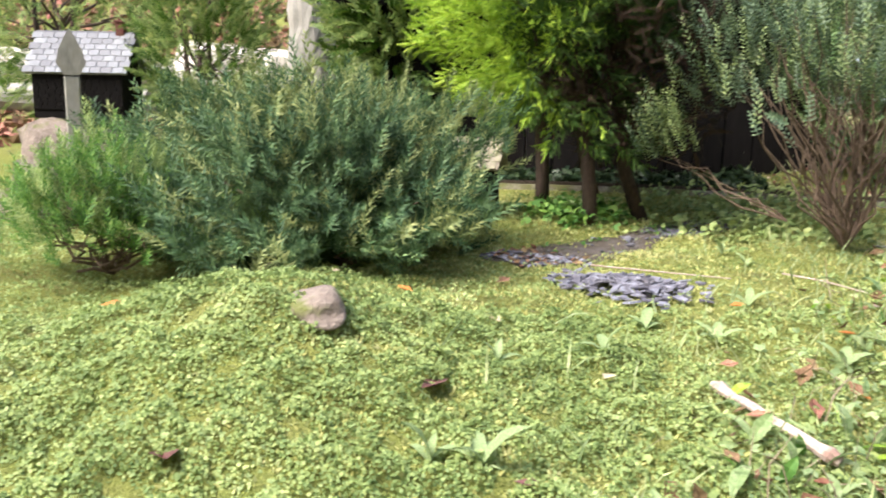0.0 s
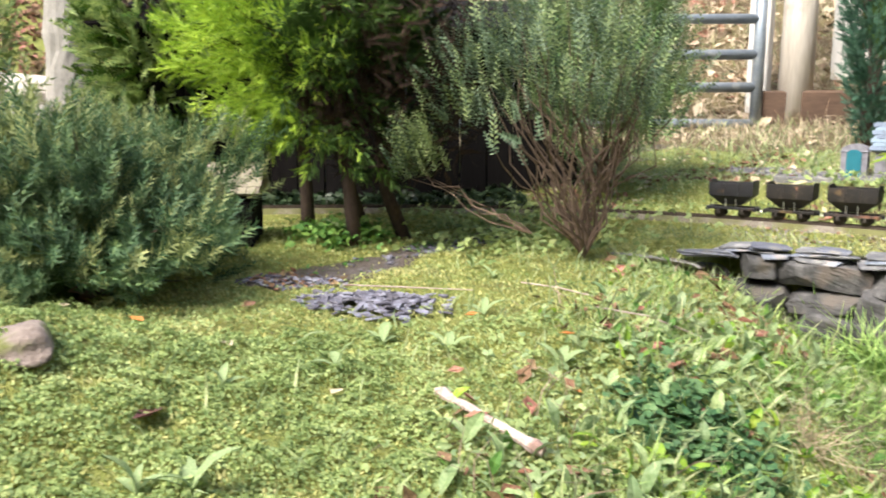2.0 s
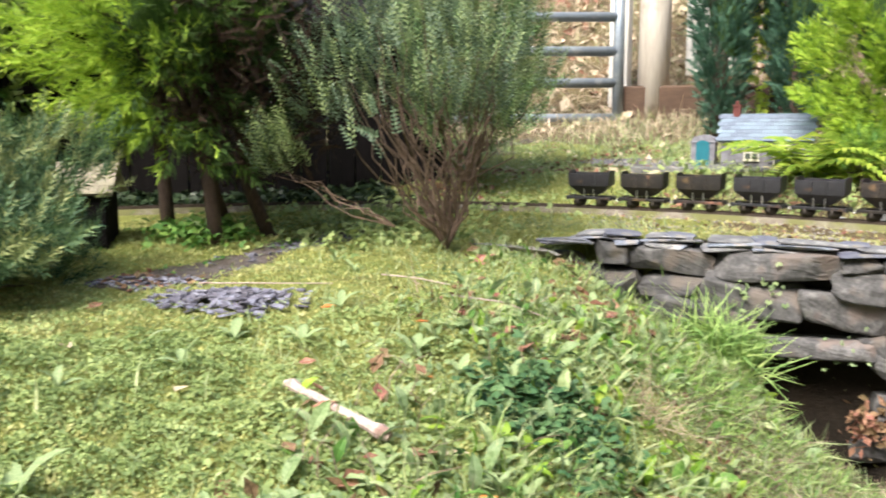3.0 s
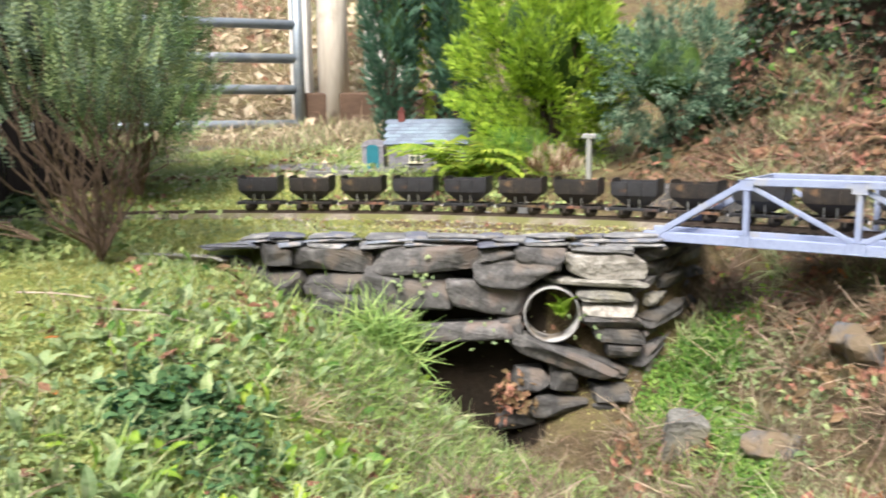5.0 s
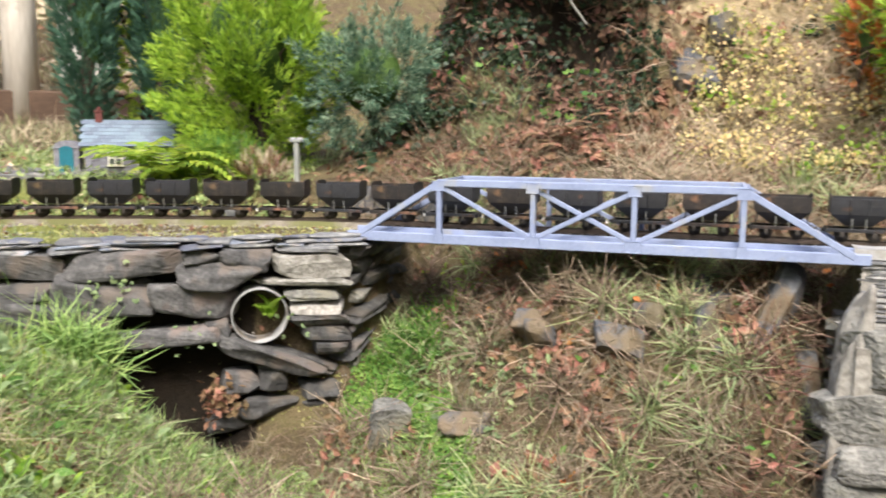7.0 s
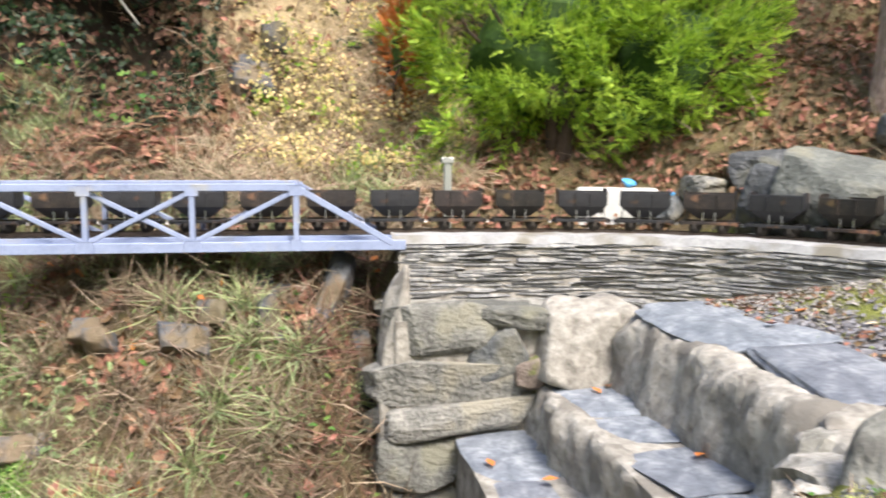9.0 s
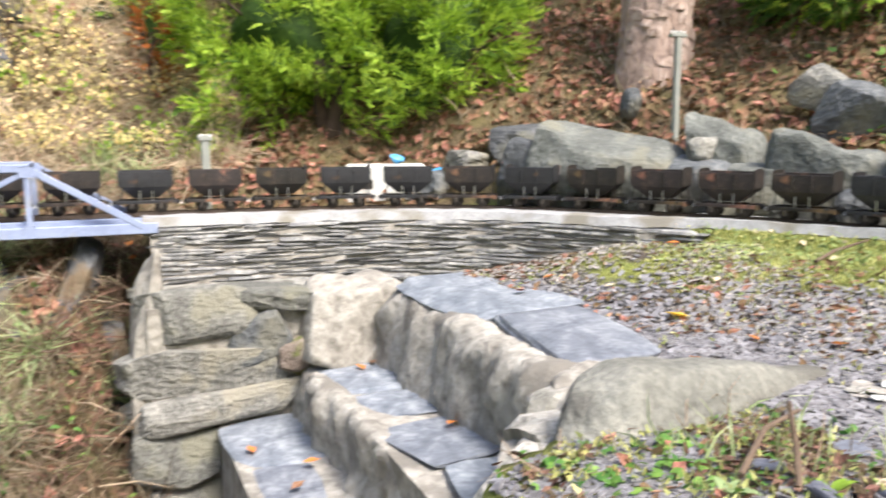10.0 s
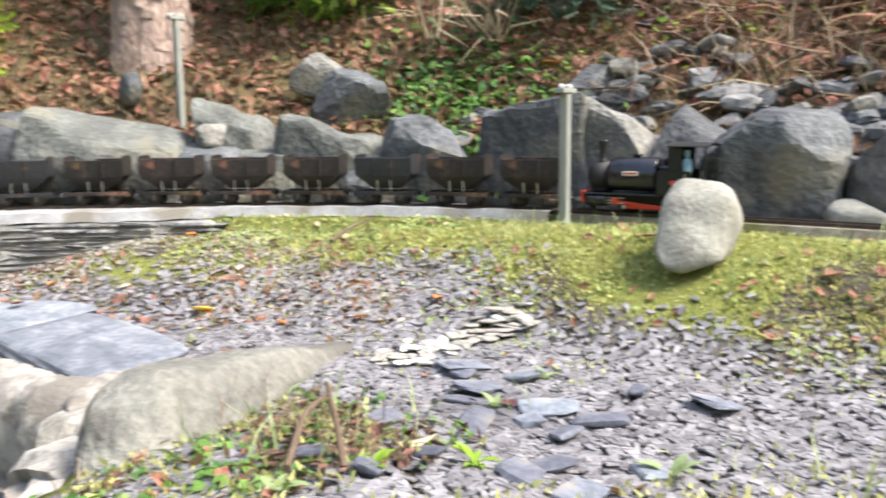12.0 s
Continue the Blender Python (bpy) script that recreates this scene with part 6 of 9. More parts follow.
cover("ivy", T_ROUND, p, n + [0, -0.8, 0], (0.02, 0.042), LEAF_DARK, "dark ivy leaves on the wooded bank", "ivy", 0.6)
# open ground towards the gate
p, n = ground_points(2200, -3.2, -0.4, -0.6, 2.4, lambda x, y: smooth01(0.2, 0.45, off_track(x, y)) * smooth01(-0.1, 0.5, wobble(x, y, 5, 33)), 0.004)
cover("leaf_litter", T_CURL, p, n, (0.02, 0.045), LEAF_CREAM, "pale fallen leaves on the ground by the gate", "leaf litter", 0.5)
p, n = ground_points(16000, -3.4, -0.3, -0.8, 2.6, lambda x, y: smooth01(0.15, 0.35, off_track(x, y)) * (0.3 + 0.5 * wobble(x, y, 4, 34)))
cover("grass", T_BLADE, p, n, (0.03, 0.075), LEAF_GRASS, "rough grass by the gate", "grass", 0.5)
p, n = ground_points(16000, -4.4, -1.4, -0.5, 3.0, lambda x, y: smooth01(0.8, 1.3, off_track(x, y)))
cover("bank_grass", T_BLADE, p, n, (0.025, 0.06), LEAF_CREAM, "bleached grass on the bank beyond the gate", "dry grass", 0.6)
p, n = ground_points(16000, -4.4, -1.4, -0.5, 3.0, lambda x, y: smooth01(0.8, 1.3, off_track(x, y)))
cover("dry_grass", T_STRAND, p, n, (0.03, 0.075), LEAF_DRY, "short dry grass beyond the gate", "dry grass", 0.5, tilt=rng.uniform(0.2, 1.2, len(p)))
for count, template, size, m_, lab, cat in ((9000, T_STRAND, (0.06, 0.15), LEAF_STRAW, "bleached straw on the far bank", "dry grass"), (3500, T_CURL, (0.03, 0.08), LEAF_CREAM, "pale leaves on the far bank", "leaf litter"), (3000, T_CURL, (0.03, 0.07), LEAF_BROWN, "brown leaves on the far bank", "leaf litter")):
    p, n = ground_points(count, -5.0, -1.6, -0.6, 3.4, lambda x, y: smooth01(1.5, 1.8, off_track(x, y)) * smooth01(-0.6, 0.2, wobble(x, y, 3, count % 23)), 0.01)
    cover("far_bank_cover", template, p, n + [0.4, -0.4, 0], size, m_, lab, cat, 0.6)
p, n = ground_points(9000, -4.4, -1.7, -3.4, -0.6, lambda x, y: smooth01(0.3, 0.6, off_track(x, y)) * 0.8, 0.006)
cover("leaf_litter", T_CURL, p, n, (0.03, 0.06), LEAF_BROWN, "brown leaf litter behind the bushes", "leaf litter", 0.6)


# Near-black leaves added to stand for shade before the shed.
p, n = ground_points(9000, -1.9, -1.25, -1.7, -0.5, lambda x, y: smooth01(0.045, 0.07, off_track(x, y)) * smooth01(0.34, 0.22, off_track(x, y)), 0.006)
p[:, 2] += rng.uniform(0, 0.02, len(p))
cover("shade_ivy", T_ROUND, p, n, (0.014, 0.03), LEAF_DARK, "near-black leaf cover that stands for shade before the shed", "ivy", 0.6)


for count, template, size, m_, lab, cat, lo in ((26000, T_DOT, (0.006, 0.013), LEAF_CREEP, "low creeping cover beyond the track", "ground cover", -0.5), (9000, T_BLADE, (0.014, 0.035), LEAF_GRASS, "short grass beyond the track", "grass", -0.3), (4200, T_CURL, (0.012, 0.028), LEAF_BROWN, "brown leaves on the ground beyond the track", "leaf litter", -0.1), (1600, T_CURL, (0.010, 0.022), LEAF_CREAM, "pale leaves on the ground beyond the track", "leaf litter", 0.0), (2500, T_STALK, (0.03, 0.07), LEAF_STRAW, "dry stalks on the ground beyond the track", "dry grass", -0.2)):
    p, n = ground_points(count, -2.2, -0.4, -0.55, 1.0, lambda x, y: smooth01(0.055, 0.08, off_track(x, y)) * smooth01(1.1, 0.7, off_track(x, y)) * smooth01(lo, lo + 0.5, wobble(x, y, 9, count % 37)), 0.004)
    cover("outer_verge_cover", template, p, n, size, m_, lab, cat, 0.5, tilt=rng.uniform(-0.2, 0.8, len(p)) if template is T_STALK else None)

# ---- trees and bushes ----
def limbs(base, tips, r0, r1, wander=0.03, seed=0, steps=6):
    r = random.Random(seed)
    out = []
    b = Vector(base)
    for t in tips:
        t = Vector(t)
        pts, rad = [], []
        for k in range(steps + 1):
            q = k / steps
            p = b.lerp(t, q) + Vector((r.uniform(-1, 1), r.uniform(-1, 1), r.uniform(-0.5, 0.5))) * wander * math.sin(q * math.pi)
            pts.append(p)
            rad.append(r0 + (r1 - r0) * q)
        out.append(tube(pts, rad, 7))
    return tubes_bm(out)


def crown_points(n, centre, radii, seed, lumps=0.18, inner=0.72, low=-1.0):
    """Places and outward directions on the uneven shell of a crown."""
    r = np.random.default_rng(seed)
    d = r.normal(0, 1, (n, 3))
    d /= np.linalg.norm(d, axis=1, keepdims=True)
    d = d[d[:, 2] > low]
    bump = 1 + lumps * (np.sin(d[:, 0] * 5 + seed) * np.sin(d[:, 1] * 4.3 + 1) + 0.8 * np.sin(d[:, 2] * 6 + seed * 2 + d[:, 0] * 4) + 0.5 * np.sin(d[:, 1] * 11 + d[:, 2] * 9))
    q = inner + (1 - inner) * r.random(len(d)) ** 0.6
    return np.array(centre) + d * np.array(radii) * (bump * q)[:, None], d


def conifer(label, base, centre, radii, count, size, material, second=None, seed=1, trunk_r=0.02, up=0.5, stems=3, templates=None, share=0.3, split=None, bark=None, low=-1.0, lumps=0.18, plumes=0, plume=0.34, cut=0.12, dense=True, third=None, feet=None):
    """A tree with stems and a crown of flat sprays that point out and up."""
    t = tagged(empty("conifer_tree", base), label, "tree")
    inv = t.matrix_basis.inverted()
    c, b = Vector(centre), Vector(base)
    r = random.Random(seed)
    tips = [c + Vector((r.uniform(-0.5, 0.5) * radii[0], r.uniform(-0.5, 0.5) * radii[1], r.uniform(0.2, 0.8) * radii[2])) for _ in range(stems)]
    for k, tip in enumerate(tips):
        off = Vector((r.uniform(-1, 1), r.uniform(-1, 1), 0)) * (0.055 if stems > 3 else 1.6 * trunk_r if stems > 1 else 0)
        if feet:
            off = Vector((*feet[k], 0)) - Vector((b.x, b.y, 0))
        bm = limbs(b + off - Vector((0, 0, 0.02)), [tip], trunk_r, trunk_r * 0.35, 0.02, seed + k)
        bm.transform(inv)
        part("trunk", bm, bark or BARK_DARK, t, smooth=True)
    twigs = [c + Vector((r.gauss(0, 1), r.gauss(0, 1), r.gauss(0, 1))).normalized() * 0.8 * min(radii) for _ in range(14)]
    bm = limbs(c - Vector((0, 0, radii[2] * 0.3)), twigs, trunk_r * 0.4, trunk_r * 0.12, 0.03, seed + 50)
    bm.transform(inv)
    part("branch", bm, bark or BARK_DARK, t)
    # A dark solid core gives the crown its inner shade by colour.
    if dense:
        core = stone_mesh("inner_foliage", [2 * q * 0.52 for q in radii], CONIFER_SHADE, seed, 8, 2.0, 0.10)
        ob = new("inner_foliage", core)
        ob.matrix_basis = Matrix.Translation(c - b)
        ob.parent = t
    p, d = crown_points(count, centre, radii, seed, lumps, 0.66, low)
    rr = np.random.default_rng(seed + 5)
    way = d + [0, 0, up] + rr.normal(0, 0.35, d.shape)
    if plumes:
        # foliage gathered in tapering plumes, with shade between them
        c0, d0 = crown_points(plumes, centre, radii, seed + 7, lumps, 0.72, low)
        a0 = d0 + [0, 0, up] + rr.normal(0, 0.15, d0.shape)
        a0 /= np.linalg.norm(a0, axis=1, keepdims=True)
        k = rr.integers(0, len(c0), len(p))
        t_ = rr.random(len(p))[:, None]
        side = rr.normal(0, 1, p.shape)
        side -= a0[k] * (side * a0[k]).sum(1, keepdims=True)
        side /= np.linalg.norm(side, axis=1, keepdims=True)
        ln = plume * min(radii)
        p = c0[k] + a0[k] * ln * (t_ - 0.55) + side * ln * 0.42 * (1 - 0.75 * t_) * rr.random((len(p), 1))
        d = d0[k] * 0.7 + side * 0.3
        way = a0[k] + side * (0.75 - 0.4 * t_) + rr.normal(0, 0.2, p.shape)
    way /= np.linalg.norm(way, axis=1, keepdims=True)
    flat = np.cross(way, rr.normal(0, 1, d.shape))
    flat /= np.linalg.norm(flat, axis=1, keepdims=True)
    x = np.cross(way, flat)
    sc = rr.uniform(size[0], size[1], len(p))[:, None]
    fr = np.stack([x * sc, way * sc, flat * sc], 2)
    pick = rr.random(len(p))
    # split paints a shaded side: sprays facing that way take darker materials.
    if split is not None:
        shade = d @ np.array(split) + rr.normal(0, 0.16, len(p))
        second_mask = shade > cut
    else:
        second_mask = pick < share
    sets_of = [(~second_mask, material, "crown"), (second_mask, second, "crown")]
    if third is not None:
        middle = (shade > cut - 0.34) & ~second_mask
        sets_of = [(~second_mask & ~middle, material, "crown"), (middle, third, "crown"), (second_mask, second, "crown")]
    for mask, m, name in sets_of:
        if m is None or not mask.any():
            if m is None:
                mask = np.ones(len(p), bool)
                m = material
            else:
                continue
        local = p[mask] - np.array(b)
        sets = templates or SPRAY
        which = rr.integers(0, len(sets), mask.sum())
        sheet(name, join(*[strew(sets[k], local[which == k], fr[mask][which == k]) for k in range(len(sets)) if (which == k).any()]), m, t)
        if second is None:
            break
    return t


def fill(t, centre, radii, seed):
    """A dark solid core that paints the shade inside a shrub."""
    ob = new("inner_foliage", stone_mesh("inner_foliage", [2 * q for q in radii], CONIFER_SHADE, seed, 8, 2.0, 0.12))
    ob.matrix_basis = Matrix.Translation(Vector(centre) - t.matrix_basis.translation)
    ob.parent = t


def bush(label, base, centre, radii, count, size, template, material, tip_material, seed=1, up=1.0, stems=26, stem_r=0.004, spread=0.35, tip_share=0.25, low=-0.3, name="bush", inner=0.5):
    """A shrub of many thin stems that fan from the base, clothed in leafy shoots."""
    t = tagged(empty(name, base), label, "shrub")
    inv = t.matrix_basis.inverted()
    b = np.array(base)
    p, d = crown_points(count, centre, radii, seed, 0.2, inner, low)
    rr = np.random.default_rng(seed + 3)
    pick = rr.choice(len(p), stems, replace=False)
    bm = limbs(Vector(b), [Vector(q) for q in p[pick]], stem_r, stem_r * 0.35, 0.03, seed, 7)
    bm.transform(inv)
    part("stem", bm, TWIG, t)
    way = (p - b) / np.linalg.norm(p - b, axis=1, keepdims=True) + [0, 0, up] + rr.normal(0, spread, p.shape)
    fr = turn_frames(way, rr.uniform(0, 6.28, len(p)), rr.uniform(size[0], size[1], len(p)))
    high = (p[:, 2] - b[2]) / max(p[:, 2].max() - b[2], 0.01)
    tip = rr.random(len(p)) < tip_share * (0.4 + 1.2 * high)
    sheet("foliage", strew(template, p[~tip] - b, fr[~tip]), material, t)
    if tip.any():
        sheet("new_growth", strew(template, p[tip] - b, fr[tip]), tip_material, t)
    return t


# the golden conifer beside the cutting, bare inside, its shaded side painted dark
conifer("golden-green conifer with bare inner branches and a side coloured as shaded", (-1.17, -1.12, 0.0), (-1.265, -1.17, 0.50), (0.28, 0.28, 0.345), 30000, (0.018, 0.034), CONIFER_GOLD, CONIFER_SHADE, 11, 0.017, 0.35, 4, templates=FINE_SPRAY, split=(0.36, 0.92, 0.06), low=-0.95, plumes=520, plume=0.30, cut=0.16, third=CONIFER_GREEN, feet=((-1.13, -1.135), (-1.17, -1.0), (-1.26, -1.20), (-1.30, -1.05)))
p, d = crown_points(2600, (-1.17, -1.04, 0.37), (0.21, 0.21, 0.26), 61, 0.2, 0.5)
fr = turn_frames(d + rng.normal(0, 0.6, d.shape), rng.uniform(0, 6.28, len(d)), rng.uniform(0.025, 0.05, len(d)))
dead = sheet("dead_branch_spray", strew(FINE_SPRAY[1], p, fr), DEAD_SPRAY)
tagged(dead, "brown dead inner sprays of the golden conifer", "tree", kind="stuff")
conifer("light green feathery conifer behind the bushes", (-1.98, -1.42, 0.1), (-1.98, -1.42, 0.55), (0.2, 0.19, 0.36), 1900, (0.06, 0.10), CONIFER_PALE, CONIFER_GREEN, 12, 0.02, 0.6, 2, share=0.3, dense=False)
conifer("light green feathery conifer behind the bushes", (-1.66, -1.95, 0.06), (-1.66, -1.95, 0.36), (0.13, 0.13, 0.25), 1100, (0.05, 0.085), CONIFER_PALE, CONIFER_GREEN, 13, 0.010, 0.7, 2, templates=FINE_SPRAY, share=0.3, dense=False)
conifer("light green feathery conifer behind the bushes", (-2.0, -2.35, 0.1), (-2.0, -2.35, 0.5), (0.25, 0.25, 0.34), 800, (0.06, 0.10), CONIFER_PALE, CONIFER_GREEN, 14, 0.012, 0.7, 2, templates=FINE_SPRAY, share=0.3, dense=False)
# beyond the cottage
z = float(land(np.array([-1.42]), np.array([0.80]))[0])
for x, y, h, s in ((-1.40, 0.80, 0.62, 21), (-1.22, 0.98, 0.62, 22)):
    z = float(land(np.array([x]), np.array([y]))[0])
    conifer("tall narrow dark green cypress behind the cottage", (x, y, z), (x, y, z + h * 0.92), (0.10, 0.10, h), 5000, (0.030, 0.050), CONIFER_DARK, None, s, 0.03, 1.5, 1, low=-0.97, lumps=0.08)
conifer("yellow-green conifer between the cypresses", (-1.36, 1.05, 0.25), (-1.36, 1.05, 0.75), (0.12, 0.12, 0.45), 1300, (0.04, 0.07), CONIFER_GOLD, DEAD_SPRAY, 23, 0.02, 0.8, 1, share=0.25)
conifer("golden feathery conifer behind the track", (-0.62, 0.62, 0.12), (-0.63, 0.62, 0.44), (0.26, 0.24, 0.32), 15000, (0.022, 0.042), CONIFER_GOLD, CONIFER_GREEN, 24, 0.018, 0.9, 3, templates=FINE_SPRAY + SPRAY[:1], share=0.15, plumes=330, plume=0.40)
conifer("blue-green spreading juniper on the bank", (-0.20, 0.62, 0.17), (-0.24, 0.62, 0.37), (0.20, 0.18, 0.17), 15000, (0.009, 0.018), CONIFER_BLUE, CONIFER_DARK, 25, 0.015, 0.3, 3, share=0.38, plumes=300, plume=0.30)
# the large bright conifer beyond the bridge
conifer("large bright green conifer on the bank above the track", (1.45, 0.50, 0.14), (1.43, 0.62, 0.46), (0.37, 0.30, 0.38), 21000, (0.022, 0.044), CONIFER_GOLD, CONIFER_GREEN, 26, 0.026, 0.3, 2, templates=FINE_SPRAY + SPRAY[:1], share=0.2, lumps=0.26, plumes=420, plume=0.36)
conifer("bright green conifer on the bank above the track", (1.75, 0.54, 0.20), (1.78, 0.50, 0.43), (0.25, 0.25, 0.32), 13000, (0.022, 0.042), CONIFER_GOLD, CONIFER_GREEN, 27, 0.02, 0.3, 2, templates=FINE_SPRAY + SPRAY[:1], share=0.2, lumps=0.26, plumes=260, plume=0.40)
conifer("green conifer high on the bank", (2.62, -0.12, 0.45), (2.60, -0.14, 0.62), (0.22, 0.22, 0.26), 1700, (0.05, 0.08), CONIFER_GREEN, CONIFER_GOLD, 28, 0.02, 0.3, 1, share=0.35)
conifer("orange dead conifer branch beside the bright tree", (1.04, 0.62, 0.22), (1.06, 0.64, 0.44), (0.04, 0.05, 0.17), 420, (0.03, 0.05), ORANGE_SPRAY, None, 29, 0.008, 0.4, 1)

heather = bush("spreading dark grey-green heather bush", (-0.88, -1.70, -0.04), (-0.90, -1.75, 0.075), (0.32, 0.30, 0.17), 3100, (0.045, 0.085), BOTTLE, HEATHER, HEATHER_TIP, 31, 0.7, 40, 0.003, 0.75, 0.24, -0.6, inner=0.5)
bush("wispy upright heather sprigs with yellow tips", (-0.98, -1.62, 0.0), (-1.02, -1.64, 0.16), (0.22, 0.20, 0.12), 600, (0.03, 0.05), BOTTLE, HEATHER, HEATHER_TIP, 131, 1.3, 40, 0.002, 0.35, 0.5, -0.2, inner=0.4)
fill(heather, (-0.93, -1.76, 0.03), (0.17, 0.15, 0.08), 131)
bush("low bright green shrub beside the heather", (-0.73, -2.03, -0.01), (-0.755, -2.04, 0.055), (0.12, 0.13, 0.10), 800, (0.035, 0.06), BOTTLE, LEAF_IVY, LEAF_CREEP, 32, 0.9, 18, 0.003, 0.5, 0.3, -0.4)
bush("open twiggy hebe with small grey-green leaves", (-0.82, -0.755, -0.02), (-0.89, -0.78, 0.315), (0.24, 0.25, 0.21), 1150, (0.042, 0.078), PAIRED, HEBE, HEBE_TIP, 33, 0.7, 52, 0.0026, 0.5, 0.22, -0.5, inner=0.45)
bush("small sprig of grey-green hebe on a bent stem", (-0.85, -0.86, 0.03), (-0.985, -1.04, 0.165), (0.05, 0.05, 0.065), 90, (0.05, 0.08), PAIRED, HEBE, HEBE_TIP, 34, 1.3, 4, 0.002, 0.25, 0.5, -0.8)
bush("dense dark green shrub behind the hebe", (-1.37, -0.31, 0.05), (-1.37, -0.31, 0.42), (0.20, 0.20, 0.30), 2000, (0.055, 0.09), PAIRED, SHRUB, HEBE_TIP, 35, 1.0, 12, 0.005, 0.6, 0.5, -0.9, inner=0.55)
bush("low dark shrub beside the track", (-0.55, 0.33, 0.07), (-0.55, 0.33, 0.13), (0.12, 0.09, 0.075), 420, (0.03, 0.05), PAIRED, LEAF_IVY, LEAF_BRIGHT, 36, 0.8, 14, 0.002, 0.6, 0.3, -0.4)
bush("pinkish dried heather clump beside the track", (-0.42, 0.32, 0.07), (-0.42, 0.32, 0.115), (0.07, 0.06, 0.05), 260, (0.025, 0.04), BOTTLE, LEAF_CREAM, LEAF_BROWN, 37, 0.9, 10, 0.0015, 0.5, 0.4, -0.3)
bush("dark blue-green holly shrub on the bank", (2.74, -0.74, ground_z(2.74, -0.74)), (2.72, -0.73, ground_z(2.74, -0.74) + 0.07), (0.17, 0.16, 0.15), 900, (0.04, 0.075), PAIRED, HOLLY, LEAF_DARK, 38, 0.5, 14, 0.003, 0.7, 0.3, -0.7, inner=0.3)


def cliff_cover(name, template, count, x0, x1, y0, y1, size, material, label, category, keep=None, lift=0.012, out=0.6, tilt=None, spread=0.5):
    """Growth that stands out from the steep bank."""
    p, n = ground_points(count, x0, x1, y0, y1, keep, 0.0)
    n = n / np.linalg.norm(n, axis=1, keepdims=True)
    p = p + n * rng.uniform(0.1, 1.0, (len(p), 1)) * lift
    cover(name, template, p, n + [0, -out, 0], size, material, label, category, spread, tilt=None if tilt is None else rng.uniform(tilt[0], tilt[1], len(p)))


def patchy(scale, seed, lo=-0.2, hi=0.35):
    return lambda x, y: smooth01(lo, hi, wobble(x, y + 2.0 * land(x, y), scale, seed))


tan_face = lambda x, y: smooth01(0.49, 0.53, x) * smooth01(0.68, 0.62, x) * smooth01(0.66, 0.70, y)
left_keep = lambda x, y: patchy(9, 81, -0.5, 0.2)(x, y) * (1 - 0.85 * hollow(x, y))
cliff_cover("ivy", T_ROUND, 17000, -0.15, 0.58, 0.62, 1.15, (0.008, 0.020), LEAF_DARK, "dark ivy clothing the steep bank", "ivy", left_keep, 0.05)
cliff_cover("ivy", T_ROUND, 420, -0.15, 0.40, 0.60, 1.15, (0.012, 0.028), LEAF_IVY, "green ivy and bramble leaves on the steep bank", "ivy", patchy(12, 82), 0.06)
cliff_cover("leaf_litter", T_CURL, 1500, -0.15, 0.60, 0.45, 1.10, (0.014, 0.030), LEAF_BROWN, "brown leaves caught on the steep bank", "leaf litter", lambda x, y: patchy(11, 83, 0.0, 0.4)(x, y) * (1 - 0.9 * hollow(x, y)), 0.04)
cliff_cover("leaf_litter", T_CURL, 2400, -0.15, 0.60, 0.60, 1.15, (0.014, 0.034), LEAF_RUST, "dark rotted leaves on the steep bank", "leaf litter", patchy(10, 97, -0.6, 0.1), 0.04)
cliff_cover("dead_bracken", T_STRAND, 3800, -0.15, 0.62, 0.40, 1.10, (0.05, 0.13), LEAF_RUST, "dead brown stems hanging on the steep bank", "dead bracken", patchy(8, 84, -0.4, 0.3), 0.02, 0.8, (-1.2, 0.4))
cliff_cover("oak_litter", T_CURL, 3000, 0.40, 0.72, 0.50, 0.86, (0.018, 0.036), LEAF_BROWN, "thick drift of curled brown leaves below the tan face", "leaf litter", lambda x, y: (1 - 0.9 * tan_face(x, y)) * smooth01(0.13, 0.05, np.abs(x - 0.55 - 0.35 * (y - 0.66))) * patchy(13, 85, -0.7, 0.0)(x, y), 0.04, 0.9)
cliff_cover("oak_litter", T_CURL, 700, 0.20, 0.46, 0.46, 0.70, (0.018, 0.034), LEAF_BROWN, "drift of curled brown leaves at the foot of the recess", "leaf litter", patchy(14, 86, 0.1, 0.4), 0.03, 0.9)
# Pale leaf colour stands for sun on this stretch of the bank.
sunny = lambda x, y: (1 - tan_face(x, y)) * smooth01(0.60, 0.72, x) * patchy(10, 87, -0.45, 0.25)(x, y)
cliff_cover("bramble_leaves", T_DOT, 16000, 0.58, 1.22, 0.50, 1.20, (0.005, 0.014), LEAF_SUN, "bramble leaves coloured sun-bright on the steep bank", "bramble", sunny, 0.07, 0.8)
cliff_cover("bramble_leaves", T_ROUND, 4500, 0.58, 1.22, 0.45, 1.20, (0.008, 0.018), LEAF_BRIGHT, "fresh green bramble leaves on the steep bank", "bramble", lambda x, y: smooth01(0.60, 0.72, x) * patchy(13, 88, 0.1, 0.5)(x, y), 0.05, 0.8)
cliff_cover("straw", T_STALK, 22000, 0.50, 1.25, 0.40, 1.20, (0.05, 0.14), LEAF_STRAW, "bleached straw hanging on the sunlit bank", "dry grass", lambda x, y: (1 - 0.93 * tan_face(x, y)) * patchy(9, 89, -0.5, 0.2)(x, y), 0.02, 0.9, (-1.3, 0.4))
cliff_cover("straw", T_STALK, 9000, -0.15, 1.05, 0.24, 0.66, (0.04, 0.11), LEAF_DRY, "dry grass on the slope below the steep bank", "dry grass", patchy(9, 90, -0.4, 0.3), 0.02, 0.8, (-1.0, 0.5))
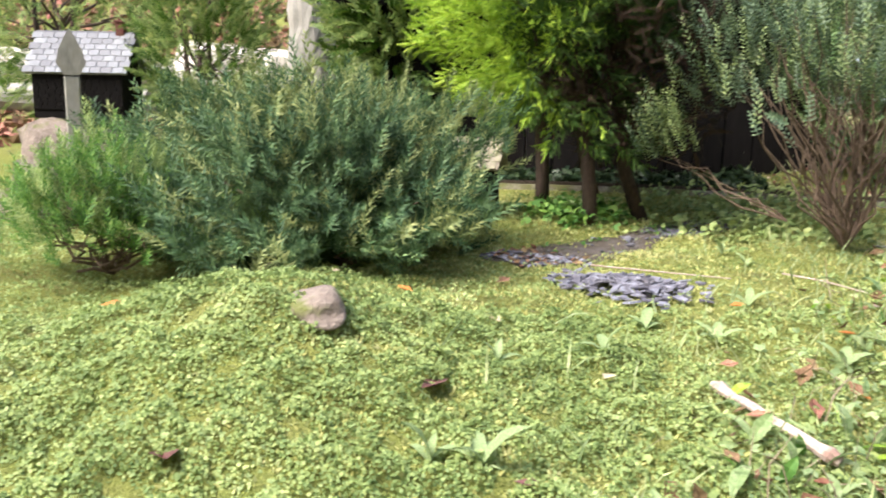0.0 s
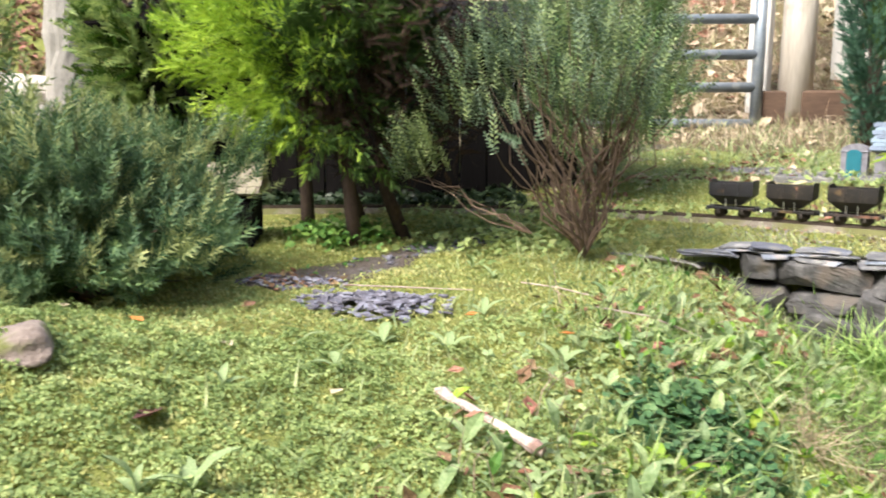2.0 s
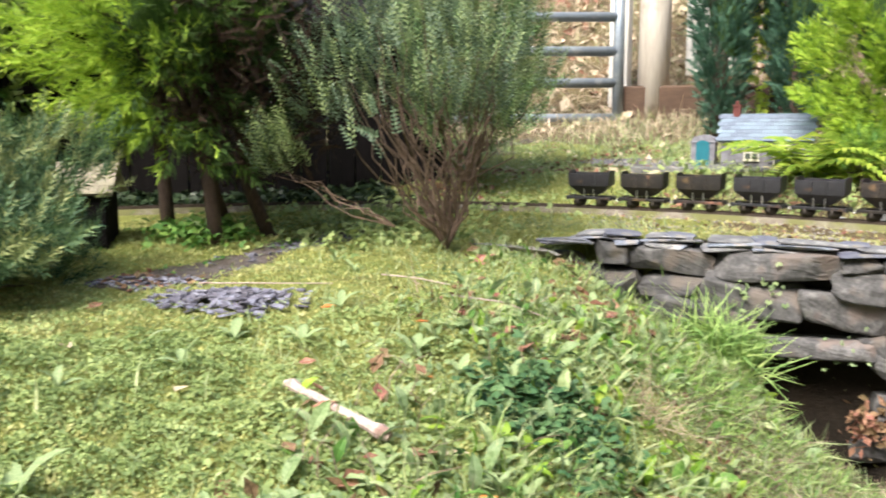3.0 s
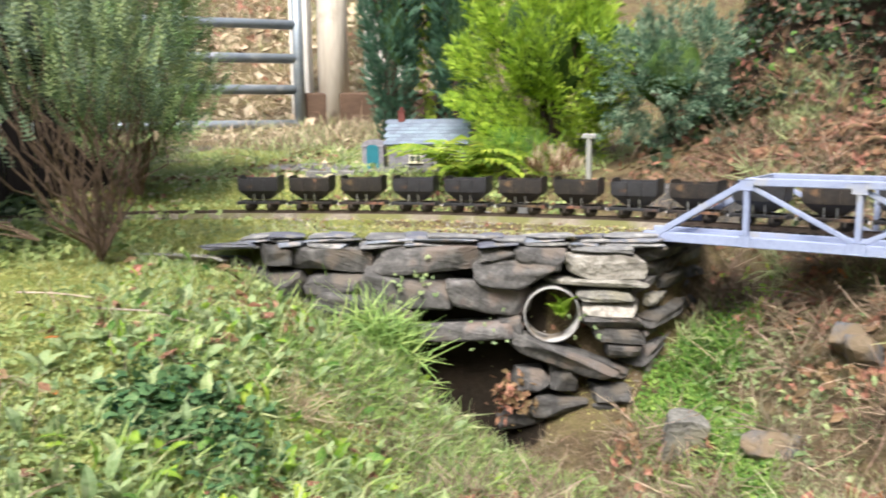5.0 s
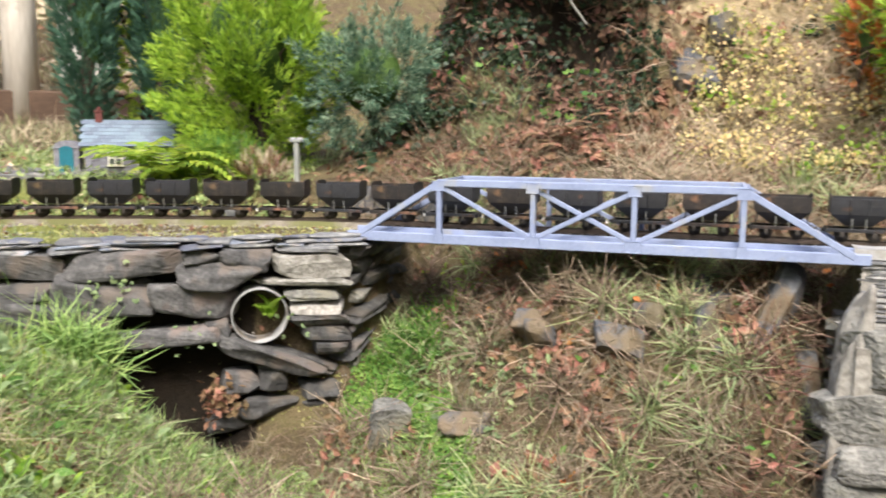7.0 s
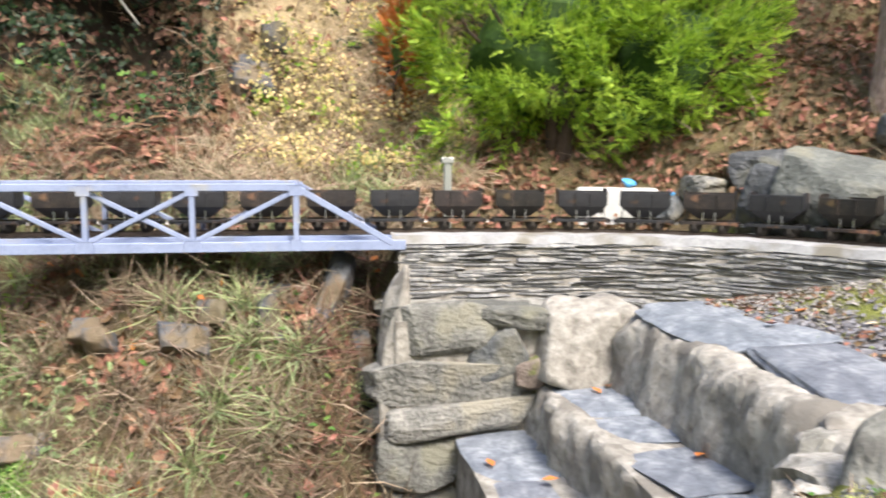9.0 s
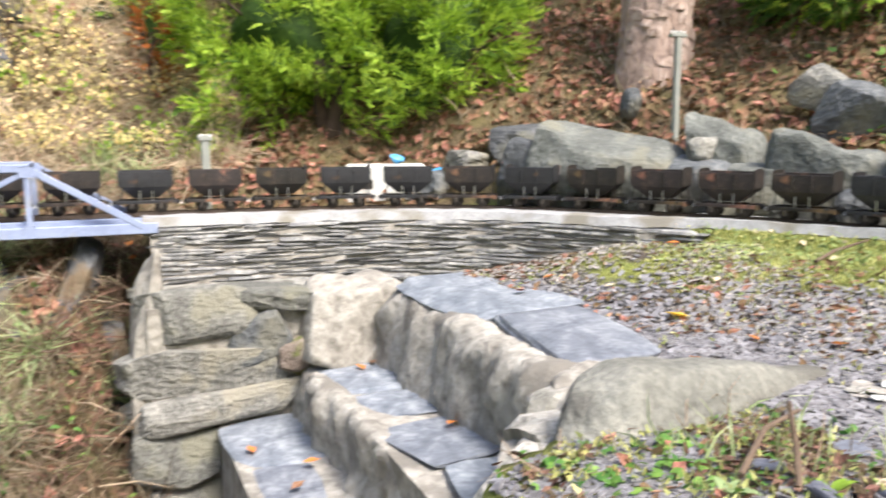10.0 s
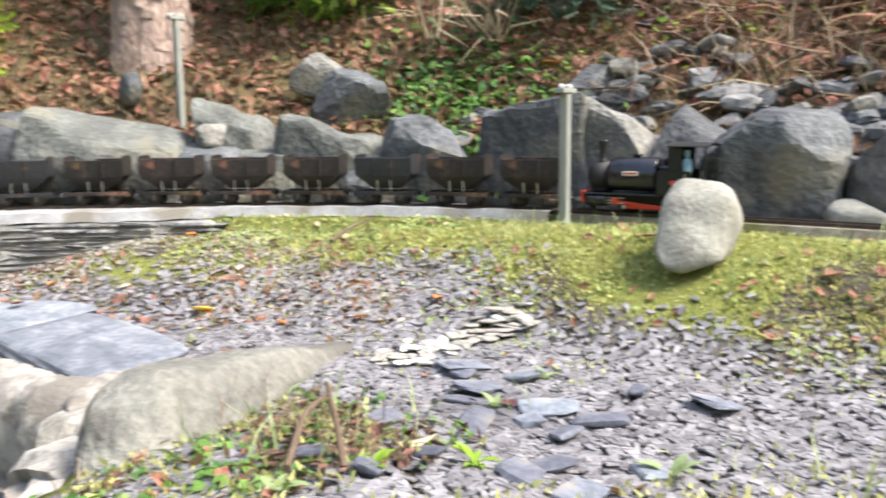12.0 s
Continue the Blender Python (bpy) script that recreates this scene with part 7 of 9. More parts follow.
cliff_cover("dead_bracken", T_STRAND, 2500, 0.45, 1.20, 0.36, 0.80, (0.05, 0.12), LEAF_RUST, "dead rust-brown stems on the sunlit bank", "dead bracken", patchy(9, 91, 0.0, 0.4), 0.02, 0.8, (-1.2, 0.4))
for x, y, k in ((0.13, 0.56, 92), (0.17, 0.60, 93), (0.10, 0.62, 94), (0.92, 0.47, 95), (0.98, 0.52, 96)):
    q = rng.normal(0, 0.02, (170, 2))
    at = np.stack([x + q[:, 0], y + q[:, 1], land(x + q[:, 0], y + q[:, 1])], 1)
    cover("grass_tuft", T_BLADE, at, np.tile([0, -0.3, 1.0], (170, 1)), (0.03, 0.075), LEAF_GRASS, "tall green grass tuft on the wooded bank", "grass", 0.35)
# Added overhang that keeps light off the recess below.
for x, y, z_, w_ in ((0.27, 0.70, 0.70, 0.20), (0.40, 0.73, 0.74, 0.22), (0.14, 0.72, 0.68, 0.16)):
    bush("dark ivy added over the recess to shade it", (x, y + 0.08, z_), (x, y, z_ + 0.05), (w_, 0.10, 0.14), 420, (0.04, 0.07), PAIRED, LEAF_DARK, LEAF_RUST, int(x * 1000), -0.6, 16, 0.003, 0.8, 0.2, -0.95, inner=0.2)
for x, y, w_, h_, k in ((0.66, 0.66, 0.11, 0.12, 301), (0.72, 0.70, 0.08, 0.10, 302), (0.36, 0.93, 0.22, 0.16, 303), (0.14, 0.95, 0.18, 0.14, 304), (0.88, 0.92, 0.06, 0.16, 305)):
    ob = stone("boulder", (x, y, ground_z(x, y)), (w_, 0.09, h_), OUTCROP, (-20, 8, 10), 8, None, 7, 0.1, k, False, 0.3)
    tagged(ob, "dark slate crag showing through the steep bank", "boulder")

# ---- the train ----
def spun(name, profile, material, parent, m, sides=20, label="", smooth=True):
    """A turned part, its axis along local z, set by m."""
    vs, fs = lathe(profile, sides)
    bm = bmesh.new()
    at = [bm.verts.new(v) for v in vs]
    for f in fs:
        bm.faces.new([at[i] for i in f])
    bm.transform(m)
    bmesh.ops.recalc_face_normals(bm, faces=bm.faces)
    ob = part(name, bm, material, parent, label, smooth=False)
    me = ob.data
    if smooth:
        me.polygons.foreach_set("use_smooth", np.array([len(p.vertices) == 4 for p in me.polygons]))
    return ob


def wheel_pair(x, r, parent, name="wheelset"):
    prof = [(r * 0.3, -0.023), (r * 0.3, -0.0195), (r, -0.0195), (r * 0.97, -0.0165), (r * 1.12, -0.0155), (r * 1.12, -0.0140), (0.002, -0.0140), (0.002, 0.0140), (r * 1.12, 0.0140), (r * 1.12, 0.0155), (r * 0.97, 0.0165), (r, 0.0195), (r * 0.3, 0.0195), (r * 0.3, 0.023)]
    return spun(name, prof, WHEEL, parent, pose(x, 0, r, 90, 0, 0), 18)


def wagon(material, label):
    """A slate-railway hopper wagon, its origin on the rails under its middle, heading along x."""
    w = tagged(empty("hopper_wagon"), label, "wagon", "wagons of the train")
    for x in (-0.028, 0.028):
        wheel_pair(x, 0.0112, w)
    for y in (-0.024, 0.024):
        part("sole_bar", box_bm(-0.056, 0.056, y - 0.003, y + 0.003, 0.0182, 0.0248, 0.0007), material, w)
        for x in (-0.028, 0.028):
            part("axle_box", box_bm(x - 0.0040, x + 0.0040, y - 0.0040, y + 0.0040, 0.0085, 0.0182, 0.001), WHEEL, w)
    for x in (-0.055, 0.055):
        part("headstock", box_bm(x - 0.0025, x + 0.0025, -0.0275, 0.0275, 0.0160, 0.0250, 0.0007), material, w)
        part("buffer_block", box_bm(x + (0.0027 if x > 0 else -0.0085), x + (0.0085 if x > 0 else -0.0027), -0.006, 0.006, 0.0165, 0.0235, 0.001), SMOKE_BLACK, w)
    # body: a flared tub that tapers to the frame
    bm = bmesh.new()
    prof = [(0.0495, 0.0290, 0.082), (0.0500, 0.0295, 0.066), (0.0495, 0.0290, 0.0515), (0.0225, 0.015, 0.0290)]
    inner = [(0.0480, 0.0275, 0.082), (0.0485, 0.0280, 0.066), (0.0475, 0.0275, 0.0525), (0.0215, 0.014, 0.0320)]
    loops = []
    for hx, hy, z in prof[::-1] + inner:
        loops.append([bm.verts.new((sx * hx, sy * hy, z + (0.0012 if sy > 0 and z > 0.07 else 0))) for sx, sy in ((-1, -1), (1, -1), (1, 1), (-1, 1))])
    bm.faces.new(loops[0][::-1])
    for a, b in zip(loops, loops[1:]):
        for i in range(4):
            bm.faces.new((a[i], a[(i + 1) % 4], b[(i + 1) % 4], b[i]))
    bm.faces.new(loops[-1])
    bmesh.ops.recalc_face_normals(bm, faces=bm.faces)
    bmesh.ops.bevel(bm, geom=bm.edges[:], offset=0.0006, segments=1, affect="EDGES")
    part("tub", bm, material, w)
    # raised curved end plates
    for x in (-0.0506, 0.0506):
        bm = bmesh.new()
        pts = [(-0.0292, 0.054), (-0.0302, 0.067), (-0.0304, 0.084), (-0.025, 0.0885), (0.0, 0.0895), (0.025, 0.0885), (0.0304, 0.084), (0.0302, 0.067), (0.0292, 0.054)]
        f = bm.faces.new([bm.verts.new((x - 0.0011, y, z)) for y, z in pts])
        ex = bmesh.ops.extrude_face_region(bm, geom=[f])
        bmesh.ops.translate(bm, verts=[v for v in ex["geom"] if isinstance(v, bmesh.types.BMVert)], vec=(0.0022, 0, 0))
        bmesh.ops.recalc_face_normals(bm, faces=bm.faces)
        part("end_plate", bm, material, w)
    for y in (-0.0300, 0.0300):
        for x in (-0.016, 0.016):
            part("strap", box_bm(x - 0.0016, x + 0.0016, y - 0.0013, y + 0.0013, 0.051, 0.081, 0.0004), material, w)
        for x in (-0.012, 0.012):
            part("door_rod", beam_bm((x, y * 0.72, 0.0245), (x, y * 0.80, 0.044), 0.0018, 0.0022), STEEL, w)
    for sx in (-1, 1):
        for sy in (-1, 1):
            part("stay", beam_bm((sx * 0.049, sy * 0.0235, 0.0235), (sx * 0.044, sy * 0.026, 0.048), 0.0016, 0.0016), material, w)
    return w


def coupling(s, gap):
    """Three bright links hung between two vehicles."""
    c = tagged(empty("coupling_chain"), "short bright steel coupling chain between wagons", "coupling chain", "couplings of the train")
    for k in range(3):
        x, y, a = along(s + (k - 1) * gap / 3)
        t, bm = [], bmesh.new()
        ring = [Vector((0.0042 * math.cos(q), 0.0022 * math.sin(q), 0)) for q in np.linspace(0, 2 * math.pi, 12)]
        vs, fs = tube(ring, [0.0008] * 12, 5, False)
        bm = tubes_bm([(vs, fs)])
        bm.transform(pose(x, y, RAIL_TOP + 0.0195 - 0.002 * (k == 1), 90 * (k % 2), 0, a))
        part("link", bm, STEEL, c)


def locomotive():
    """A saddle-tank quarry engine, its chimney at -x, its cab at +x."""
    e = tagged(empty("steam_locomotive"), "black saddle-tank model steam locomotive with red coupling rods", "locomotive")
    def at(x, y, z, rx=0, ry=0, rz=0):
        return pose(x, y, z, rx, ry, rz)
    # frame and running gear
    for y in (-0.020, 0.020):
        part("main_frame", box_bm(-0.098, 0.092, y - 0.0015, y + 0.0015, 0.014, 0.032), SMOKE_BLACK, e)
    part("footplate", box_bm(-0.100, 0.098, -0.041, 0.041, 0.0315, 0.0355, 0.0008), LOCO_BLACK, e)
    part("buffer_beam", box_bm(-0.1035, -0.0995, -0.040, 0.040, 0.017, 0.0375, 0.0008), LOCO_RED, e, "red front buffer beam")
    part("buffer_beam", box_bm(0.0975, 0.1015, -0.040, 0.040, 0.017, 0.0375, 0.0008), LOCO_RED, e, "red rear buffer beam")
    for x, d in ((-0.1035, -1), (0.1015, 1)):
        spun("buffer", [(0.004, 0), (0.004, 0.006), (0.0075, 0.007), (0.0075, 0.010)], SMOKE_BLACK, e, at(x, 0, 0.0245, 0, 90 * d, 0), 14)
    for x in (-0.032, 0.032):
        wheel_pair(x, 0.0155, e, "driving_wheels")
    for y in (-0.0335, 0.0335):
        spun("cylinder", [(0.0098, -0.016), (0.0105, -0.015), (0.0105, 0.015), (0.0098, 0.016)], LOCO_BLACK, e, at(-0.078, y, 0.022, 0, 90, 0), 18)
        part("coupling_rod", beam_bm((-0.036, y * 0.87, 0.0115), (0.036, y * 0.87, 0.0115), 0.0028, 0.0062, 0.0006), LOCO_RED, e, "red coupling rod")
        part("crosshead", box_bm(-0.052, -0.043, y - 0.004, y + 0.004, 0.016, 0.0265, 0.0008), LOCO_RED, e)
        part("connecting_rod", beam_bm((-0.048, y, 0.021), (0.030, y * 0.95, 0.0125), 0.0022, 0.0045), LOCO_RED, e, "red connecting rod")
        for z in (0.0175, 0.0265):
            part("slide_bar", beam_bm((-0.064, y, z), (-0.032, y, z), 0.0018, 0.0018), STEEL, e)
        part("piston_rod", beam_bm((-0.062, y, 0.022), (-0.047, y, 0.022), 0.0025, 0.0025), STEEL, e)
        part("lubricator_pipe", beam_bm((-0.055, y * 1.12, 0.0335), (0.02, y * 1.12, 0.0335), 0.0015, 0.0015), BRASS, e)
        for x in (-0.032, 0.032):
            spun("crank_pin", [(0.0035, 0), (0.0035, 0.006), (0.002, 0.007)], STEEL, e, at(x, y * 0.90, 0.0115, -90 if y > 0 else 90, 0, 0), 10)
    # boiler, smokebox, saddle tank
    spun("smokebox", [(0.0255, 0), (0.0268, 0.001), (0.0268, 0.030)], SMOKE_BLACK, e, at(-0.095, 0, 0.062, 0, 90, 0), 28)
    spun("smokebox_door", [(0.0215, 0.0), (0.019, 0.004), (0.008, 0.0065)], SMOKE_BLACK, e, at(-0.095, 0, 0.062, 0, -90, 0), 24)
    part("door_dart", beam_bm((-0.1015, -0.004, 0.062), (-0.1015, 0.004, 0.062), 0.002, 0.002), STEEL, e)
    part("smokebox_saddle", box_bm(-0.094, -0.068, -0.018, 0.018, 0.0355, 0.048, 0.002), SMOKE_BLACK, e)
    spun("boiler", [(0.0225, 0), (0.0225, 0.095)], LOCO_BLACK, e, at(-0.066, 0, 0.060, 0, 90, 0), 28)
    bm = bmesh.new()
    rings = []
    for x, k in ((-0.062, 0.90), (-0.0605, 0.97), (-0.0585, 1.0), (0.0135, 1.0), (0.0155, 0.97), (0.017, 0.90)):
        ring = []
        for q in np.linspace(-42, 222, 25):
            a = math.radians(q)
            ring.append((x, 0.0345 * k * math.cos(a), 0.0625 + 0.0345 * k * math.sin(a)))
        ring += [(x, -0.0225, 0.046), (x, 0.0225, 0.046)]
        rings.append([bm.verts.new(p) for p in ring])
    for a, b in zip(rings, rings[1:]):
        for i in range(len(a)):
            bm.faces.new((a[i], a[(i + 1) % len(a)], b[(i + 1) % len(a)], b[i]))
    bm.faces.new(rings[0])
    bm.faces.new(rings[-1][::-1])
    bmesh.ops.recalc_face_normals(bm, faces=bm.faces)
    ob = part("saddle_tank", bm, LOCO_BLACK, e)
    ob.data.polygons.foreach_set("use_smooth", np.array([len(p.vertices) == 4 for p in ob.data.polygons]))
    for y, r in ((-0.0352, 90), (0.0352, -90)):
        pl = part("name_plate", box_bm(-0.035, -0.010, y - 0.0008, y + 0.0008, 0.0660, 0.0735, 0.0003), PLATE, e, "cream and red name plate")
        part("plate_bar", box_bm(-0.032, -0.013, y * 1.03 - 0.0004, y * 1.03 + 0.0004, 0.0688, 0.0708), LOCO_RED, pl)
    spun("tank_filler", [(0.007, 0), (0.007, 0.003), (0.0085, 0.0035), (0.0085, 0.0055), (0.003, 0.0065)], LOCO_BLACK, e, at(-0.022, 0, 0.0965), 18)
    for x in (-0.052, 0.008):
        part("tank_band", box_bm(x - 0.001, x + 0.001, -0.0352, 0.0352, 0.060, 0.0610), SMOKE_BLACK, e)
    spun("chimney", [(0.0105, 0), (0.0070, 0.004), (0.0060, 0.008), (0.0063, 0.032), (0.0080, 0.0345), (0.0085, 0.038), (0.0074, 0.0395), (0.0050, 0.0395), (0.0050, 0.032)], SMOKE_BLACK, e, at(-0.081, 0, 0.0865), 22)
    spun("dome", [(0.006, 0), (0.006, 0.010), (0.004, 0.0135)], SMOKE_BLACK, e, at(0.026, 0, 0.0820), 16)
    for y in (-0.006, 0.006):
        spun("safety_valve", [(0.0025, 0), (0.0025, 0.010), (0.0015, 0.012)], BRASS, e, at(0.0325, y, 0.0870), 10)
    part("firebox", box_bm(0.017, 0.046, -0.022, 0.022, 0.0355, 0.084, 0.004), LOCO_BLACK, e)
    # cab
    for y in (-0.0405, 0.0405):
        part("cab_side", box_bm(0.022, 0.075, y - 0.0010, y + 0.0010, 0.0355, 0.076, 0.0004), LOCO_BLACK, e)
        part("cab_side", box_bm(0.0395, 0.060, y - 0.0010, y + 0.0010, 0.0762, 0.115, 0.0004), LOCO_BLACK, e)
        spun("works_plate", [(0.0042, 0), (0.0042, 0.0012), (0.0030, 0.0016)], LOCO_RED, e, at(0.048, y * 1.02, 0.056, 90 if y < 0 else -90, 0, 0) @ Matrix.Diagonal((1.5, 1, 1, 1)), 16, "oval red works plate")
        part("cab_post", box_bm(0.0935, 0.0965, y - 0.0016, y + 0.0016, 0.0355, 0.117), SMOKE_BLACK, e)
        part("hand_rail", beam_bm((0.066, y * 1.02, 0.050), (0.066, y * 1.02, 0.072), 0.0012, 0.0012), STEEL, e)
    part("cab_front", box_bm(0.038, 0.040, -0.0395, 0.0395, 0.086, 0.116, 0.0004), LOCO_BLACK, e)
    part("cab_rear", box_bm(0.0945, 0.0962, -0.039, 0.039, 0.0355, 0.060, 0.0004), LOCO_BLACK, e)
    part("cab_floor", box_bm(0.047, 0.094, -0.039, 0.039, 0.0357, 0.038), SMOKE_BLACK, e)
    bm = bmesh.new()
    a = [bm.verts.new((0.035, y, 0.1155 + 0.006 * math.cos(y / 0.045 * 1.5))) for y in np.linspace(-0.045, 0.045, 11)]
    b = [bm.verts.new((0.100, v.co.y, v.co.z)) for v in a]
    for i in range(10):
        bm.faces.new((a[i], a[i + 1], b[i + 1], b[i]))
    ex = bmesh.ops.extrude_face_region(bm, geom=bm.faces[:])
    bmesh.ops.translate(bm, verts=[v for v in ex["geom"] if isinstance(v, bmesh.types.BMVert)], vec=(0, 0, 0.0016))
    bmesh.ops.recalc_face_normals(bm, faces=bm.faces)
    part("cab_roof", bm, SMOKE_BLACK, e)
    part("coal_bunker", box_bm(0.076, 0.093, -0.038, -0.020, 0.0385, 0.058, 0.001), SMOKE_BLACK, e)
    part("brake_stand", beam_bm((0.074, 0.026, 0.038), (0.074, 0.026, 0.074), 0.002, 0.002), STEEL, e)
    return e


S_LOCO = run_at(2.205, -1.142)
engine = locomotive()
x, y, a = along(S_LOCO)
engine.matrix_basis = pose(x, y, RAIL_TOP, 0, 0, a) @ Matrix.Diagonal((0.98, 0.9, 0.9, 1))

# the driver, a plain painted figure
vs, fs = lathe([(0.0045, 0.0), (0.0065, 0.002), (0.0075, 0.022), (0.0085, 0.034), (0.0092, 0.050), (0.0075, 0.0555), (0.0030, 0.058), (0.0048, 0.061), (0.0055, 0.066), (0.0060, 0.0675), (0.0035, 0.0715)], 14)
bm = bmesh.new()
vv = [bm.verts.new((p[0] * 0.8, p[1] * 1.1, p[2])) for p in vs]
for f in fs:
    bm.faces.new([vv[i] for i in f])
doll = part("driver_figure", bm, DOLL, None, "", True)
o = math.radians(a)
doll.matrix_basis = pose(x + 0.065 * math.cos(o) + 0.028 * math.sin(o), y + 0.065 * math.sin(o) - 0.028 * math.cos(o), RAIL_TOP + 0.0344, 0, 0, a) @ Matrix.Diagonal((0.92, 0.92, 0.92, 1))
tagged(doll, "small blue-grey painted driver figurine standing in the cab", "figurine")

PITCH, FIRST, WAGONS = 0.1345, 0.196, 29
kinds = [wagon(WAGON_RUST, "brown rusty model hopper wagon, empty, on the track"), wagon(WAGON_BLACK, "black model hopper wagon, empty, on the track")]
order = [0, 0, 1, 0, 0, 0, 0, 1, 0, 1, 1, 0, 0, 1, 0, 0, 1, 1, 0, 1, 0, 1, 0, 0, 1, 1, 0, 0, 1, 0, 1]
for k in range(WAGONS):
    s = S_LOCO - FIRST - PITCH * k
    x, y, a = along(s)
    m = pose(x, y, RAIL_TOP, 0, 0, a + (180 if k % 5 == 2 else 0))
    if k in (0, 2):
        kinds[order[k]].matrix_basis = m
    else:
        copy_thing(kinds[order[k]], m)
    coupling(s + PITCH / 2 + (0.009 if k == 0 else 0), 0.034 if k == 0 else 0.019)

FIGURE_AT = (-0.390, 0.118)
# ---- buildings, posts, gate ----
def model_house(name, label, at, turn, w, d, h, roof_h, wall_m, roof_m, chimney=True, over=0.012, rows=7, door_x=None, window_x=None, side_chimney=-0.38):
    t = tagged(empty(name, at, turn), label, "model house")
    bm = bmesh.new()
    gable = [(-d / 2, -0.02), (d / 2, -0.02), (d / 2, h), (0, h + roof_h * 0.93), (-d / 2, h)]
    a = [bm.verts.new((-w / 2, y, z)) for y, z in gable]
    b = [bm.verts.new((w / 2, y, z)) for y, z in gable]
    bm.faces.new(a[::-1])
    bm.faces.new(b)
    for i in range(5):
        bm.faces.new((a[i], a[(i + 1) % 5], b[(i + 1) % 5], b[i]))
    bmesh.ops.recalc_face_normals(bm, faces=bm.faces)
    walls = part("wall", bm, wall_m, t)
    # stone courses on the front
    r = random.Random(len(name) * 7 + int(w * 1000))
    n = max(3, int(h / 0.0085))
    sm = box_bm(-0.5, 0.5, -0.5, 0.5, -0.5, 0.5, 0.06)
    sme = bpy.data.meshes.new("wall_stone")
    sm.to_mesh(sme)
    sm.free()
    sme.materials.append(wall_m)
    for k in range(n):
        x = -w / 2
        z = (k + 0.5) * h / n
        while x < w / 2 - 0.004:
            a_ = min(r.uniform(0.012, 0.026), w / 2 - x)
            mid = x + a_ / 2
            blocked = (window_x is not None and abs(mid - window_x) < 0.024 and 0.28 * h < z < 0.86 * h) or (door_x is not None and abs(mid - door_x) < 0.024 and z < 0.86 * h)
            if not blocked:
                ob = new("wall_stone", sme)
                ob.matrix_basis = pose(mid, -d / 2 - 0.0005, z) @ Matrix.Diagonal((a_ * 0.93, 0.005, h / n * 0.9, 1))
                ob.parent = walls
            x += a_
    slope = math.atan2(roof_h, d / 2)
    run = math.hypot(roof_h, d / 2) + over
    for side in (-1, 1):
        bm = box_bm(-w / 2 - over, w / 2 + over, -run, 0.001, -0.003, 0.003)
        m = pose(0, 0, h + roof_h + 0.003, math.degrees(slope), 0, 0) if side < 0 else pose(0, 0, h + roof_h + 0.003, 0, 0, 180) @ pose(0, 0, 0, math.degrees(slope), 0, 0)
        bm.transform(m)
        roof = part("roof", bm, roof_m, t)
        if side < 0:
            cm = box_bm(-0.5, 0.5, -0.5, 0.5, -0.5, 0.5)
            cme = bpy.data.meshes.new("roof_slate")
            cm.to_mesh(cme)
            cm.free()
            cme.materials.append(roof_m)
            cols = max(6, int(w / 0.022))
            for i in range(rows):
                for j in range(cols):
                    ob = new("roof_slate", cme)
                    x = -w / 2 - over + (j + 0.5 + (0.25 if i % 2 else -0.25)) * (w + 2 * over) / cols
                    x = max(-w / 2 - over * 0.6, min(w / 2 + over * 0.6, x))
                    ob.matrix_basis = m @ pose(x, -run + (i + 0.5) * run / rows, 0.0042, -3 + r.uniform(-1, 1), 0, r.uniform(-1, 1)) @ Matrix.Diagonal(((w + 2 * over) / cols * 0.93, run / rows * 1.12, 0.0022, 1))
                    ob.parent = roof
    part("ridge", beam_bm((-w / 2 - over, 0, h + roof_h + 0.006), (w / 2 + over, 0, h + roof_h + 0.006), 0.008, 0.006, 0.001), roof_m, t)
    if chimney:
        cx = side_chimney * w
        c = part("chimney", box_bm(cx - 0.010, cx + 0.010, -0.010, 0.010, h + roof_h * 0.4, h + roof_h + 0.030, 0.001), CHIMNEY, t, "dark red brick chimney")
        part("chimney_cap", box_bm(cx - 0.0125, cx + 0.0125, -0.0125, 0.0125, h + roof_h + 0.0302, h + roof_h + 0.035, 0.001), CHIMNEY, c)
        part("chimney_pot", box_bm(cx - 0.005, cx + 0.005, -0.005, 0.005, h + roof_h + 0.0352, h + roof_h + 0.046, 0.001), CHIMNEY, c)
    y = -d / 2 - 0.003
    if window_x is not None:
        wz0, wz1 = 0.32 * h, 0.82 * h
        win = part("window", box_bm(window_x - 0.020, window_x + 0.020, y - 0.0025, y + 0.0005, wz0, wz1, 0.0006), CREAM, t, "cream painted window frame")
        part("window_sill", box_bm(window_x - 0.023, window_x + 0.023, y - 0.006, y + 0.001, wz0 - 0.004, wz0 - 0.0005, 0.0006), CREAM, win)
        for i in (-1, 1):
            for k in (0, 1):
                hh = (wz1 - wz0 - 0.009) / 2
                z0 = wz0 + 0.003 + k * (hh + 0.003)
                part("pane", box_bm(window_x + (0.0015 if i > 0 else -0.0165), window_x + (0.0165 if i > 0 else -0.0015), y - 0.0032, y - 0.0024, z0, z0 + hh), GLASS_DARK, win)
    if door_x is not None:
        fr = part("door_frame", box_bm(door_x - 0.021, door_x + 0.021, y - 0.002, y + 0.0005, 0.0, 0.86 * h, 0.0006), CREAM, t, "cream painted door frame")
        part("door_leaf", box_bm(door_x - 0.017, door_x + 0.017, y - 0.0035, y - 0.0021, 0.001, 0.82 * h, 0.0006), GLASS_DARK, fr)
    return t


HZ = ground_z(-0.98, 0.36)
